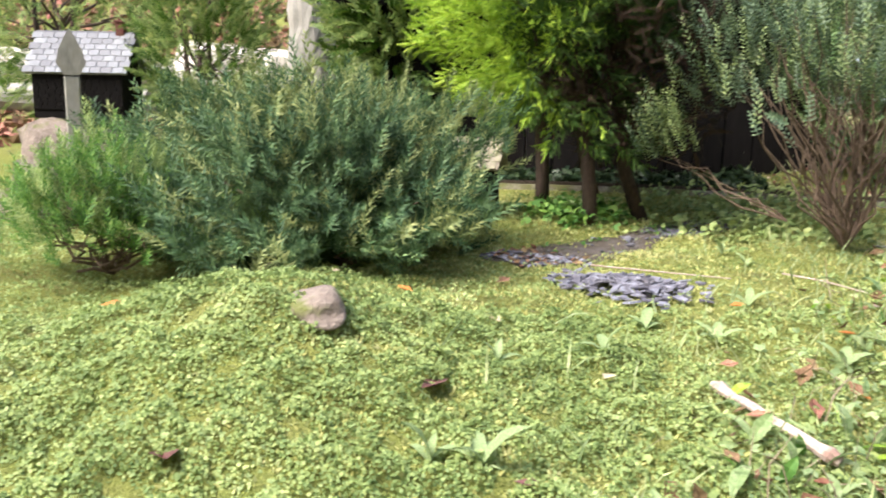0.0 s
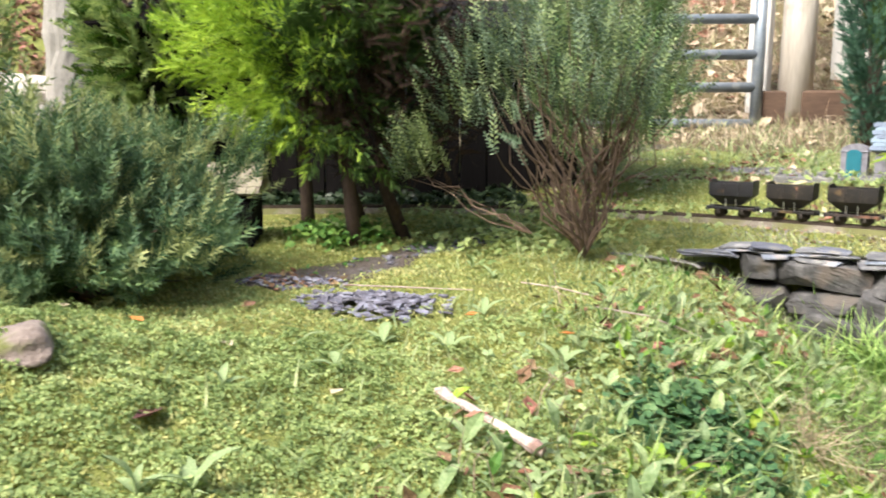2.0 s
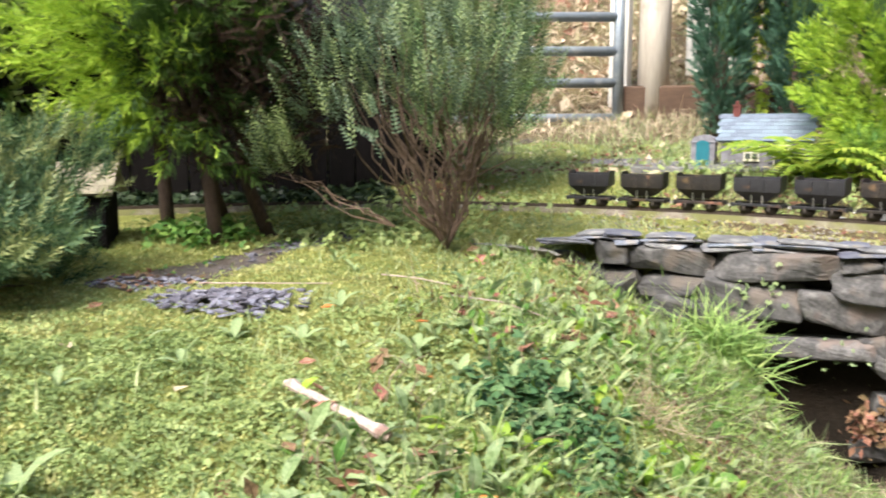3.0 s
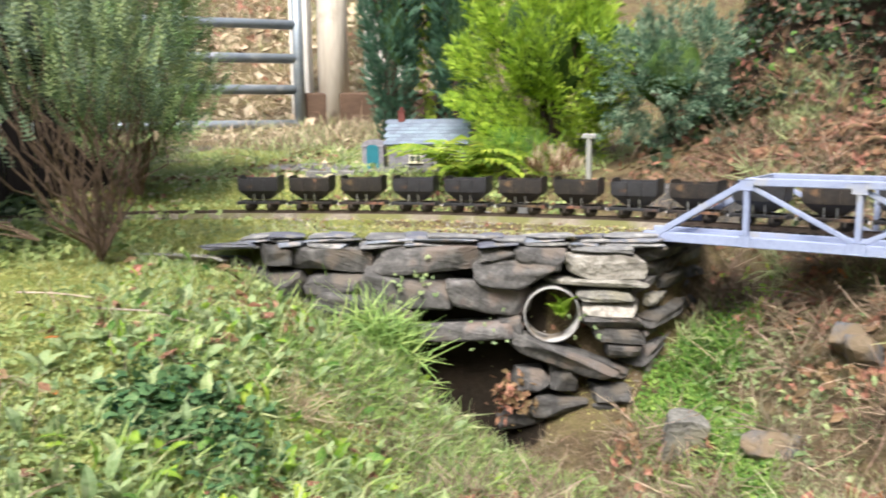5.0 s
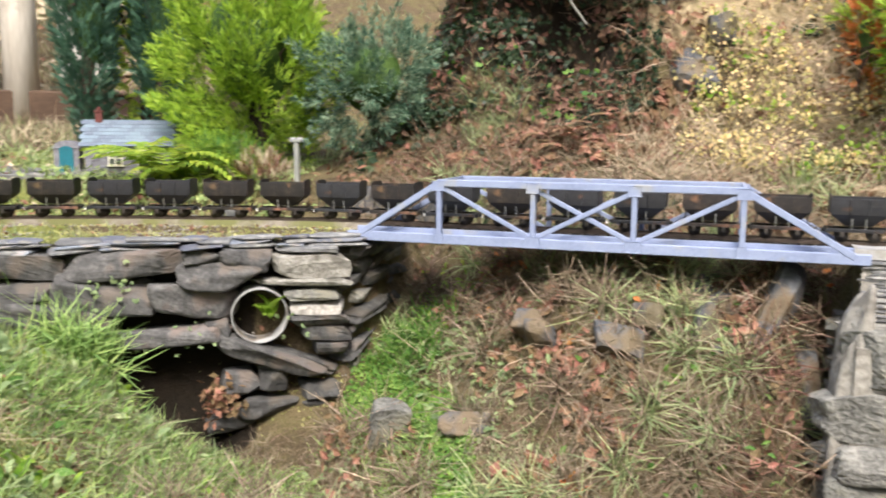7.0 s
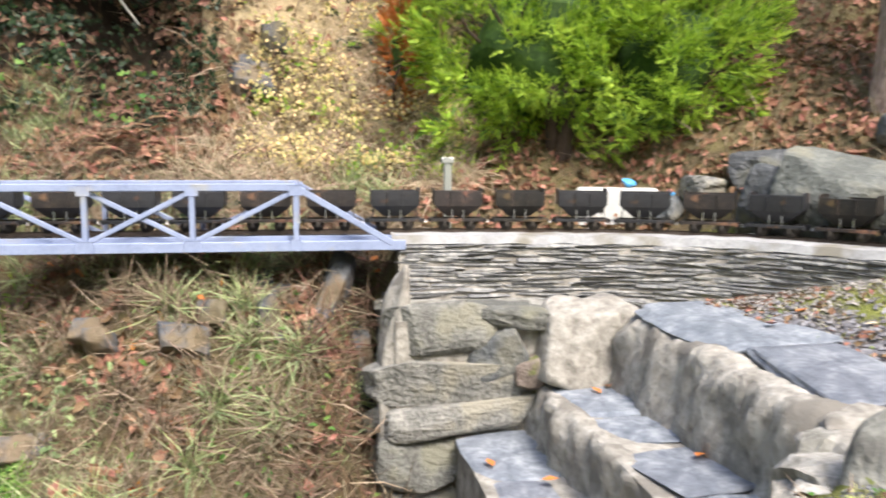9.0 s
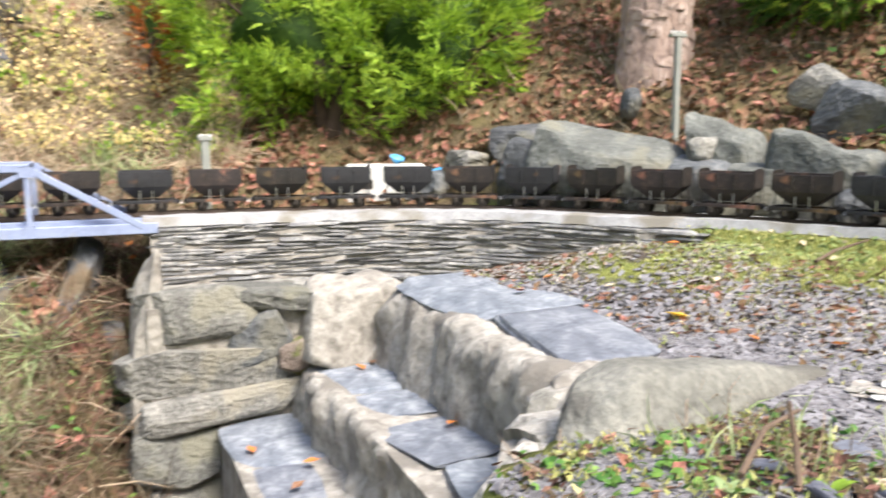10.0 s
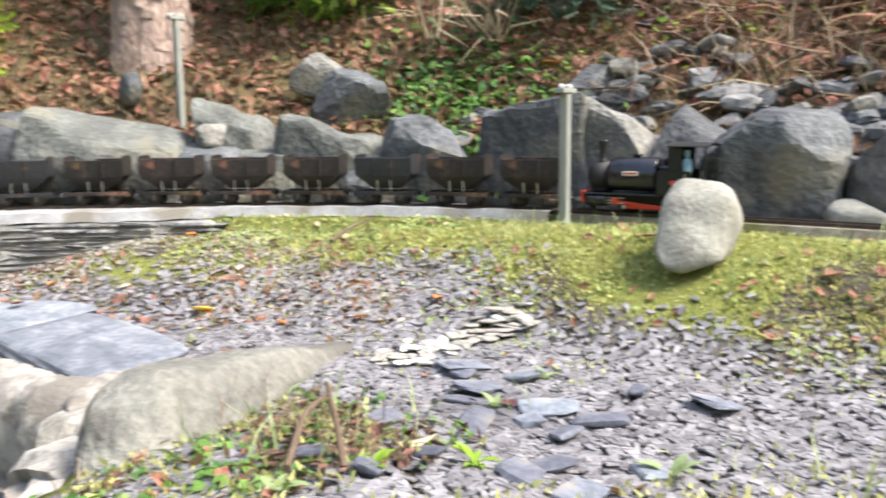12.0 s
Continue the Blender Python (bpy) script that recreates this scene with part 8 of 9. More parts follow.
model_house("model_cottage", "grey stone model cottage with slate roof and red chimney", (-0.93, 0.43, HZ), 32, 0.235, 0.13, 0.082, 0.066, HOUSE_WALL, HOUSE_ROOF, True, 0.010, 7, 0.045, -0.035, -0.36)
# the little closet beside it
privy = tagged(empty("model_closet", (-1.075, 0.335, ground_z(-1.075, 0.335)), 32), "small grey stone model closet with an arched teal door", "model house")
bm = bmesh.new()
arch = [(-0.034, -0.02), (-0.034, 0.074)] + [(0.034 * math.cos(a), 0.074 + 0.020 * math.sin(a)) for a in np.linspace(math.pi, 0, 9)[1:-1]] + [(0.034, 0.074), (0.034, -0.02)]
f0 = bm.faces.new([bm.verts.new((x, -0.03, z)) for x, z in arch])
ex = bmesh.ops.extrude_face_region(bm, geom=[f0])
bmesh.ops.translate(bm, verts=[v for v in ex["geom"] if isinstance(v, bmesh.types.BMVert)], vec=(0, 0.06, 0))
bmesh.ops.recalc_face_normals(bm, faces=bm.faces)
part("wall", bm, HOUSE_WALL, privy)
bm = bmesh.new()
arch = [(-0.019, 0.0), (-0.019, 0.066)] + [(0.019 * math.cos(a), 0.066 + 0.012 * math.sin(a)) for a in np.linspace(math.pi, 0, 9)[1:-1]] + [(0.019, 0.066), (0.019, 0.0)]
f0 = bm.faces.new([bm.verts.new((x, -0.0345, z)) for x, z in arch])
ex = bmesh.ops.extrude_face_region(bm, geom=[f0])
bmesh.ops.translate(bm, verts=[v for v in ex["geom"] if isinstance(v, bmesh.types.BMVert)], vec=(0, 0.0042, 0))
bmesh.ops.recalc_face_normals(bm, faces=bm.faces)
door = part("door", bm, TEAL, privy, "teal painted arched door")
for k in (-0.010, 0.0, 0.010):
    part("door_batten", box_bm(k - 0.0006, k + 0.0006, -0.0354, -0.0346, 0.003, 0.070), TEAL, door)
part("coping", box_bm(-0.038, 0.038, -0.033, 0.033, 0.0715, 0.0745, 0.001), HOUSE_WALL, privy)
tagged(part("garden_slab", box_bm(-1.30, -0.82, 0.16, 0.185, HZ - 0.02, HZ + 0.004, 0.002), SLATE_GREY), "low slate kerb in front of the model cottage", "kerb")
bpy.data.objects["garden_slab"].matrix_basis = Matrix.Translation((-1.0, 0.30, 0)) @ pose(0, 0, 0, 0, 0, 32) @ Matrix.Translation((1.06, -0.20, 0))

# the lichened hut in the bushes and the pale-roofed house on the lawn's far side
model_house("model_hut", "small dark model hut with a lichened wooden roof", (-1.225, -1.365, ground_z(-1.225, -1.365)), 62, 0.085, 0.085, 0.115, 0.045, DARK_BOARD, ROOF_LICHEN, False, 0.018, 4)
model_house("model_house", "dark model house with a pale slate roof", (-1.66, -2.22, 0.20), 78, 0.21, 0.13, 0.09, 0.085, DARK_BOARD, ROOF_PALE, True, 0.012, 7, None, None, 0.40)
boulder("brown rock that carries the model house", -1.68, -2.20, (0.30, 0.30, 0.24), STONE_BROWN, (0, 0, 10), 0.42, 5, z=0.06)

# a guessed shed; its black boards stand for deep shade behind the conifer
sx, sy = -1.74, -0.93
shed = tagged(empty("dark_shed", (sx, sy, 0.0), 69), "guessed low shed, coloured black for deep shade behind the track", "shed")
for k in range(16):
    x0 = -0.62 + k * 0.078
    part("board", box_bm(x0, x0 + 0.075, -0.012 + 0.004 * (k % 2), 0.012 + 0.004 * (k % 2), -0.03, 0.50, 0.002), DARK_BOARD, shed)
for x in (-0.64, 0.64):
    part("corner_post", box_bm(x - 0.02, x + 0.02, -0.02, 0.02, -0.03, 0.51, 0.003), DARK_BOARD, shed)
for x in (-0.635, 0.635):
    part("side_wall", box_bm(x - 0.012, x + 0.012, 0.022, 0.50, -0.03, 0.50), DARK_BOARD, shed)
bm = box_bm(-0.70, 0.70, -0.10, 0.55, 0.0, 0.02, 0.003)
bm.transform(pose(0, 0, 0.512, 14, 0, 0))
part("roof", bm, DARK_BOARD, shed, "black roof of the guessed shed")


def line_post(label, x, y, z0, h, w, arms):
    t = tagged(empty("telegraph_post", (x, y, z0)), label, "telegraph post", "telegraph posts beside the track")
    part("pole", box_bm(-w / 2, w / 2, -w / 2, w / 2, -0.04, h, 0.0015), POST_GREY, t)
    part("crossarm", box_bm(-arms, arms, -w * 0.62, w * 0.62, h - 0.012, h - 0.005, 0.0008), POST_GREY, t)
    for s in (-0.8, -0.35, 0.35, 0.8):
        spun("insulator", [(0.0024, 0), (0.0032, 0.003), (0.0018, 0.0065)], BLOCK_WHITE, t, pose(s * arms, 0, h - 0.005), 8)


line_post("pale painted model telegraph post on the bank", -0.335, 0.355, ground_z(-0.335, 0.355), 0.135, 0.013, 0.018)
line_post("pale painted model telegraph post beside the bridge", 1.126, 0.187, ground_z(1.126, 0.187), 0.178, 0.017, 0.014)
line_post("pale painted model telegraph post beside the track", 2.135, -1.03, ground_z(2.135, -1.03), 0.218, 0.014, 0.022)
line_post("tall pale painted model telegraph post on the bank", 2.11, -0.13, 0.10, 0.30, 0.013, 0.020)

# the plain white figurine and white stones on the far side of the track
fx, fy = FIGURE_AT
fz = ground_z(fx, fy)
vs, fs = lathe([(0.011, 0.0), (0.012, 0.003), (0.010, 0.010), (0.0125, 0.024), (0.0135, 0.034), (0.012, 0.042), (0.0055, 0.047), (0.0065, 0.051), (0.0068, 0.055), (0.0045, 0.060), (0.002, 0.0615)], 18)
bm = bmesh.new()
at = [bm.verts.new((x * 1.15, y * 0.8, z)) for x, y, z in vs]
for f in fs:
    bm.faces.new([at[i] for i in f])
bmesh.ops.recalc_face_normals(bm, faces=bm.faces)
fig = part("garden_figurine", bm, BLOCK_WHITE, None, "", True)
fig.matrix_basis = pose(fx, fy, fz - 0.002, 0, 0, 25)
tagged(fig, "small plain white painted figurine beside the track", "figurine")
for dx, dy, a_ in ((-0.016, -0.010, 0.026), (0.012, -0.012, 0.018), (-0.085, -0.030, 0.028)):
    ob = stone("white_pebble", (fx + dx, fy + dy, ground_z(fx + dx, fy + dy) + 0.004), (a_ * 1.2, a_, a_ * 0.8), BLOCK_WHITE, (0, 0, 30), 5, None, 2.6, 0.15, smooth=True)
    tagged(ob, "white stone beside the track", "pebble")

# white block with blue plastic beside the track
wb = tagged(empty("white_block", (1.565, 0.285, ground_z(1.565, 0.285) - 0.045), -16), "white concrete block with two holes beside the track", "block")
part("body", box_bm(-0.098, 0.098, -0.045, 0.045, -0.01, 0.098, 0.006), BLOCK_WHITE, wb)
# Thin black plates stand for the shaded holes; nothing is cut.
for x in (-0.045, 0.040):
    part("hole", box_bm(x - 0.013, x + 0.013, -0.0462, -0.044, 0.040, 0.062, 0.0), CORE, wb)
for x, y, z, s in ((1.60, 0.29, 0.062, 0.045), (1.67, 0.235, 0.018, 0.045)):
    ob = stone("blue_plastic", (x, y, z + ground_z(1.565, 0.285)), (s, s * 0.7, s * (0.5 if z > 0.05 else 1.4)), BLUE_SHEET, (10, 20, 30), 5, None, 2.2, 0.3)
    tagged(ob, "crumpled blue plastic sheet by the white block", "plastic sheet")
tagged(stone("insulator_bottle", (2.06, -0.03, 0.245), (0.045, 0.045, 0.075), ROCK_BLUE, (0, 0, 0), 5, None, 2.4, 0.08), "small blue-grey ornament at the trunk's foot", "ornament")

# the gate and what stands by it
gate = tagged(empty("field_gate", (-2.06, 0.95, 0.26)), "galvanised tubular steel field gate", "gate")
gdir = Vector((-0.50, -0.86, 0.0)).normalized()
for z in (0.245, 0.396, 0.529, 0.672, 0.83):
    a = Vector((0, 0, z - 0.26))
    bm = tubes_bm([tube([a, a + gdir * 0.6, a + gdir * 1.5], [0.021] * 3, 10)])
    part("bar", bm, GALV, gate, smooth=True)
for q in (0.0, 1.48):
    bm = tubes_bm([tube([gdir * q + Vector((0, 0, -0.06)), gdir * q + Vector((0, 0, 0.66))], [0.024] * 2, 10)])
    part("upright", bm, GALV, gate, smooth=True)
def timber_post(label, x, y, r, h, material, flat=False):
    z = ground_z(x, y)
    if flat:
        ob = part("fence_post", box_bm(-r, r, -0.03, 0.03, -0.06, h, 0.006), material)
    else:
        ob = part("fence_post", tubes_bm([tube([(0, 0, -0.08), (0.004, 0, h * 0.4), (0, 0.006, h)], [r * 1.06, r, r * 0.96], 14)]), material, smooth=True)
    ob.matrix_basis = pose(x, y, z, 0, 0, 25)
    tagged(ob, label, "fence post")
timber_post("thick weathered round timber gate post", -2.0, 1.10, 0.066, 1.3, WOOD_PALE)
timber_post("white painted gate stop post", -2.22, 1.12, 0.045, 1.2, WOOD_WHITE, True)
timber_post("pale board leaning behind the gate post", -2.08, 1.48, 0.05, 0.72, WOOD_WHITE, True)
timber_post("pale board leaning behind the gate post", -1.98, 1.56, 0.045, 0.70, WOOD_WHITE, True)
sl = part("sleeper_beam", box_bm(-0.5, 0.5, -0.05, 0.05, -0.04, 0.13, 0.008), WOOD_BROWN)
sl.matrix_basis = pose(-1.72, 1.32, ground_z(-1.72, 1.32), 0, 0, 40)
tagged(sl, "dark brown railway sleeper edging the bank", "sleeper")
marker = tagged(empty("stone_marker", (-1.45, -2.215, ground_z(-1.45, -2.215)), 100), "weathered grey stone marker with a pointed head", "marker")
part("shaft", box_bm(-0.016, 0.016, -0.009, 0.009, -0.04, 0.235, 0.003), BARK_GREY, marker)
bm = bmesh.new()
head = [(-0.016, 0.236), (-0.030, 0.262), (-0.024, 0.288), (-0.010, 0.318), (0.0, 0.334), (0.010, 0.318), (0.024, 0.288), (0.030, 0.262), (0.016, 0.236)]
f0 = bm.faces.new([bm.verts.new((x, -0.010, z)) for x, z in head])
ex = bmesh.ops.extrude_face_region(bm, geom=[f0])
bmesh.ops.translate(bm, verts=[v for v in ex["geom"] if isinstance(v, bmesh.types.BMVert)], vec=(0, 0.020, 0))
bmesh.ops.recalc_face_normals(bm, faces=bm.faces)
part("head", bm, BARK_GREY, marker)

# trunks
def trunk(label, x, y, r, h, material, lean=(0, 0), z=None):
    z = ground_z(x, y) if z is None else z
    n = 40
    vs, fs = tube([(lean[0] * k / n, lean[1] * k / n, h * k / n - 0.1) for k in range(n + 1)], [r * (1 + 0.35 * math.exp(-k * 0.25) + 0.03 * math.sin(k * 1.7)) for k in range(n + 1)], 26)
    rr = np.random.default_rng(int(abs(x) * 100))
    vs = [Vector(v) * 1.0 + Vector(rr.normal(0, r * 0.03, 3)) for v in vs]
    t = tagged(empty("tree_trunk", (x, y, z)), label, "tree trunk")
    part("bark", tubes_bm([(vs, fs)]), material, t)
    return t


big = trunk("pine trunk with flaking pinkish bark on the bank", 2.22, 0.10, 0.075, 2.6, BARK)
pl_me = []
for k in range(150):
    a, z = random.uniform(0, 6.28), random.uniform(0.0, 0.75)
    r_ = 0.075 * (1 + 0.35 * math.exp(-(z + 0.1) / 2.7 * 40 * 0.25))
    s = random.uniform(0.018, 0.04)
    fl = new("bark_flake", stone_mesh("bark_flake", (s * 1.2, 0.003, s * 0.8), BARK, 900 + k, 2, 6, 0.1)) if k < 12 else new("bark_flake", pl_me[k % 12])
    if k < 12:
        pl_me.append(fl.data)
    fl.matrix_basis = pose((r_ + 0.001) * math.cos(a), (r_ + 0.001) * math.sin(a), z, random.uniform(-8, 8), random.uniform(-10, 10), math.degrees(a) + 90)
    fl.parent = big
trunk("grey tree trunk behind the bushes", -2.75, -1.62, 0.085, 2.4, BARK_GREY)
trunk("dark slender tree trunk behind the bushes", -2.6, -1.33, 0.02, 2.0, BARK_DARK)
trunk("grey tree trunk beyond the gate", -3.3, 0.1, 0.06, 2.4, BARK_GREY)
for k in range(10):
    y = -2.7 + 0.16 * k
    lg = part("cut_log", tubes_bm([tube([(-0.25, 0, 0), (0.2, 0.03, 0.0), (0.55, 0.0, 0.02)], [0.055 + 0.02 * (k % 3)] * 3, 12)]), WOOD_PALE if k % 2 else BARK_GREY, smooth=False)
    x = -2.75 - 0.2 * (k % 3)
    lg.matrix_basis = pose(x, y, ground_z(x, y) + 0.06 + 0.07 * (k % 2), 0, 4, 70 + 13 * (k % 4))
    tagged(lg, "cut pale log lying on the bank", "log", "logs on the bank")

# ---- weeds, fallen leaves, sticks ----
def rosette(label, x, y, leaves, size, material, name="weed", spread=0.9, z=None, tilt=(0.1, 0.7), width=1.0):
    z = ground_z(x, y) if z is None else z
    t = tagged(empty(name, (x, y, z)), label, "weed")
    r = random.Random(int((x + 3) * 1000) + int((y + 3) * 777))
    for k in range(leaves):
        me = fast_mesh("leaf", T_BROAD[0] * [width, 1, 1], T_BROAD[1], material, True)
        ob = new("leaf", me)
        s = size * r.uniform(0.65, 1.15)
        ob.matrix_basis = pose(0, 0, 0.002, math.degrees(r.uniform(*tilt)), 0, 360 * k / leaves * spread + r.uniform(-25, 25)) @ Matrix.Diagonal((s, s, s, 1))
        ob.parent = t
    return t


W = "broad-leaved green weed growing in the lawn"
for x, y, n_, s in ((-0.126, -1.634, 5, 0.048), (-0.325, -1.438, 3, 0.036), (-0.411, -1.351, 4, 0.04), (-0.291, -1.577, 3, 0.028), (-0.158, -1.356, 2, 0.042), (-0.115, -1.349, 3, 0.036), (-0.142, -1.678, 4, 0.04), (-0.36, -1.28, 4, 0.038), (-0.47, -1.17, 4, 0.036), (-0.72, -1.02, 4, 0.03), (-0.02, -1.22, 5, 0.04), (0.02, -1.10, 5, 0.045), (-0.80, -1.02, 5, 0.035), (-1.16, -1.14, 9, 0.05), (-1.20, -1.16, 8, 0.045), (-0.30, -1.15, 4, 0.04), (-0.22, -1.05, 4, 0.045), (0.08, -0.98, 5, 0.045), (-0.06, -1.50, 3, 0.03)):
    rosette(W, x, y, n_, s, LEAF_BROAD, tilt=(0.0, 1.1), width=0.85, spread=0.7)
for k in range(80):
    u_, v_ = rng.uniform(-0.12, 0.55), rng.uniform(-0.45, 0.50)
    x, y = -0.30 + 0.72 * u_ + 0.69 * v_, -1.0 + 0.69 * u_ - 0.72 * v_
    if off_track(np.array([x]), np.array([y]))[0] < -0.3 and (x - WALL_A[0]) * WALL_OUT[0] + (y - WALL_A[1]) * WALL_OUT[1] > 0.05:
        rosette("green weed among the slope's grass", x, y, int(rng.integers(3, 8)), float(rng.uniform(0.016, 0.034)), LEAF_BROAD if k % 4 else LEAF_BRIGHT, tilt=(0.0, 0.9))
# broad leaves of many small weeds over the whole slope
for count, size, m_, lab in ((1500, (0.018, 0.042), LEAF_BROAD, "pale broad weed leaves on the grassy slope"), (650, (0.016, 0.036), LEAF_BRIGHT, "yellow-green broad weed leaves on the grassy slope"), (500, (0.016, 0.034), LEAF_IVY, "green broad weed leaves on the grassy slope")):
    p, n = ground_points(count, -0.75, 0.30, -1.55, -0.35, lambda x, y: smooth01(-0.2, 0.05, lawn_u(x, y)) * smooth01(0.7, 0.5, lawn_u(x, y)) * smooth01(-0.4, 0.3, wobble(x, y, 12, count % 31)) * ((x - WALL_A[0]) * WALL_OUT[0] + (y - WALL_A[1]) * WALL_OUT[1] > 0.10), 0.006)
    cover("slope_weeds", T_BROAD, p, n, size, m_, lab, "weed", 0.4, tilt=rng.uniform(0.0, 0.9, len(p)))
TUFT = (-0.18, -0.84)
q = rng.normal(0, 0.018, (160, 2))
at = np.stack([TUFT[0] + q[:, 0], TUFT[1] + q[:, 1], land(TUFT[0] + q[:, 0], TUFT[1] + q[:, 1]) + 0.008], 1)
cover("dead_tuft", T_STALK, at, np.tile([0, 0, 1.0], (160, 1)), (0.04, 0.09), LEAF_STRAW, "bleached dead grass tuft on the slope", "dry grass", 0.9, tilt=rng.uniform(-0.5, 0.9, 160))
# a dark clover-like patch on the slope, seen from above
r = rng.normal(0, 1, (750, 2)) * (0.055, 0.05)
x, y = -0.155 + r[:, 0], -1.04 + r[:, 1]
cover("clover_patch", T_ROUND, np.stack([x, y, land(x, y) + rng.uniform(0.006, 0.03, 750)], 1), np.tile([0, 0, 1.0], (750, 1)), (0.010, 0.020), LEAF_CLOVER, "patch of dark green trefoil leaves on the slope", "ground cover", 0.4)
# bright creeping weed by the stone at the wall's foot
p, n = ground_points(42000, -0.05, 0.45, -0.45, 0.10, lambda x, y: creeper(x, y) * smooth01(0.0, 0.02, x) * (0.5 + 0.5 * smooth01(-0.5, 0.2, wobble(x, y, 34, 57))))
p[:, 2] += rng.uniform(0.002, 0.028, len(p)) * (0.5 + 0.5 * np.clip(wobble(p[:, 0], p[:, 1], 40, 59), 0, 1))
cover("bright_creeper", T_ROUND, p, n + [0.1, -0.3, 0.3], (0.0045, 0.010), LEAF_VIVID, "bright green creeping weed at the wall's foot", "ground cover", 0.6)
# leafy weeds on the bank below the bridge
for cx, cy, n_, sx_, sy_, size, template, m_, lab in ((0.125, 0.06, 420, 0.04, 0.05, (0.03, 0.07), T_BLADE, LEAF_IVY, "dark green leafy weeds beside the return of the old wall"), (0.20, 0.02, 130, 0.05, 0.04, (0.012, 0.024), T_BROAD, LEAF_BROAD, "green weed leaves on the bank below the bridge"), (0.33, -0.12, 160, 0.06, 0.08, (0.012, 0.026), T_BROAD, LEAF_BROAD, "green weed leaves on the bank below the bridge"), (0.16, 0.20, 160, 0.06, 0.05, (0.012, 0.028), T_BROAD, LEAF_BRIGHT, "yellow-green weed leaves under the bridge's end"), (0.55, 0.12, 150, 0.16, 0.08, (0.012, 0.024), T_BROAD, LEAF_BROAD, "green weed leaves on the bank below the bridge"), (0.70, -0.12, 130, 0.12, 0.10, (0.014, 0.026), T_BROAD, LEAF_IVY, "green weed leaves low on the ravine bank")):
    q = rng.normal(0, 1, (n_, 2)) * (sx_, sy_)
    x, y = np.clip(cx + q[:, 0], 0.04, 0.95), cy + q[:, 1]
    cover("bank_weeds", template, np.stack([x, y, land(x, y) + rng.uniform(0.004, 0.03, n_)], 1), np.tile([0.05, -0.6, 0.8], (n_, 1)), size, m_, lab, "weed", 0.5, tilt=rng.uniform(-0.2, 0.9, n_))
# green ground cover around the conifer's foot and on the right-hand bank
for cx, cy, n_, sx_, sy_, m_, lab in ((-1.20, -1.14, 700, 0.05, 0.06, LEAF_IVY, "green leafy weeds at the conifer's foot"), (-1.15, -0.72, 1500, 0.14, 0.16, LEAF_CREEP, "green creeping cover in the conifer's shade"), (2.47, -0.62, 950, 0.09, 0.12, LEAF_IVY, "fresh green ground cover on the leafy bank"), (2.86, -0.95, 300, 0.16, 0.2, LEAF_BRIGHT, "green bramble leaves on the leafy bank"),
                                      (2.50, -0.55, 320, 0.08, 0.12, LEAF_CLOVER, "dark green leaves on the leafy bank"), (-0.72, 0.22, 500, 0.25, 0.05, LEAF_CREEP, "green creeping cover beside the track")):
    r = rng.normal(0, 1, (n_, 2)) * (sx_, sy_)
    x, y = cx + r[:, 0], cy + r[:, 1]
    cover("leafy_cover", T_ROUND, np.stack([x, y, land(x, y) + rng.uniform(0.0, 0.035, n_)], 1), np.tile([-0.1, -0.3, 0.9], (n_, 1)), (0.010, 0.023), m_, lab, "ground cover", 0.5)
# ivy and toadflax on the old wall
wp = []
for s, z, n_ in ((0.47, -0.085, 9), (0.52, -0.075, 12), (0.43, -0.178, 14), (0.50, -0.188, 16), (0.56, -0.192, 14), (0.62, -0.188, 10), (0.66, -0.19, 8), (0.83, -0.17, 6)):
    q = rng.normal(0, 0.018, (n_, 2))
    wp += [wall_at(s + a, z + b, 0.022 + rng.uniform(0, 0.015)) for a, b in q]
wp = np.array(wp)
cover("wall_creeper", T_ROUND, wp, np.tile([WALL_OUT[0], WALL_OUT[1], 0.5], (len(wp), 1)), (0.007, 0.015), LEAF_BROAD, "small green leaves rooted in the old wall", "creeper", 0.5)
rosette("bright green seedling growing from the drain pipe", *wall_at(0.80, -0.165, 0.0)[:2], 9, 0.055, LEAF_BRIGHT, "seedling", z=wall_at(0.80, -0.165, 0.0)[2], tilt=(0.2, 1.0), width=1.4)
r = rng.normal(0, 0.02, (150, 3))
cp = np.array(wall_at(0.70, -0.318, 0.035)) + r
cover("dead_leaf_clump", T_CURL, cp, np.tile([0.3, -0.6, 0.6], (150, 1)), (0.010, 0.022), LEAF_BROWN, "clump of dead brown leaves in the wall's hollow", "leaf litter", 0.8)
# the broad yellow-green fern beside the cottage
def fern(label, x, y, fronds, size, material, seed, z=None):
    z = ground_z(x, y) if z is None else z
    t = tagged(empty("fern", (x, y, z)), label, "fern")
    r = random.Random(seed)
    for k in range(fronds):
        v, f = [], []
        n_ = 15
        for i in range(n_):
            q = (i + 1) / n_
            cy_, cz_ = q, 1.0 * q - 0.80 * q * q
            for s in (-1, 1):
                ln = 0.34 * math.sin(min(1, q * 1.25 + 0.15) * math.pi * 0.86) + 0.02
                j = len(v)
                v += [(0, cy_ - 0.03, cz_), (s * ln * 0.5, cy_ + 0.045, cz_ + 0.02), (s * ln, cy_ + 0.09, cz_ - 0.04), (s * ln * 0.5, cy_ - 0.045, cz_ + 0.02)]
                f.append((j, j + 1, j + 2, j + 3))
        me = fast_mesh("frond", np.array(v) * size * r.uniform(0.75, 1.1), np.array(f), material)
        ob = new("frond", me)
        ob.matrix_basis = pose(0, 0, 0, r.uniform(-8, 22), 0, 360 * k / fronds + r.uniform(-15, 15))
        ob.parent = t


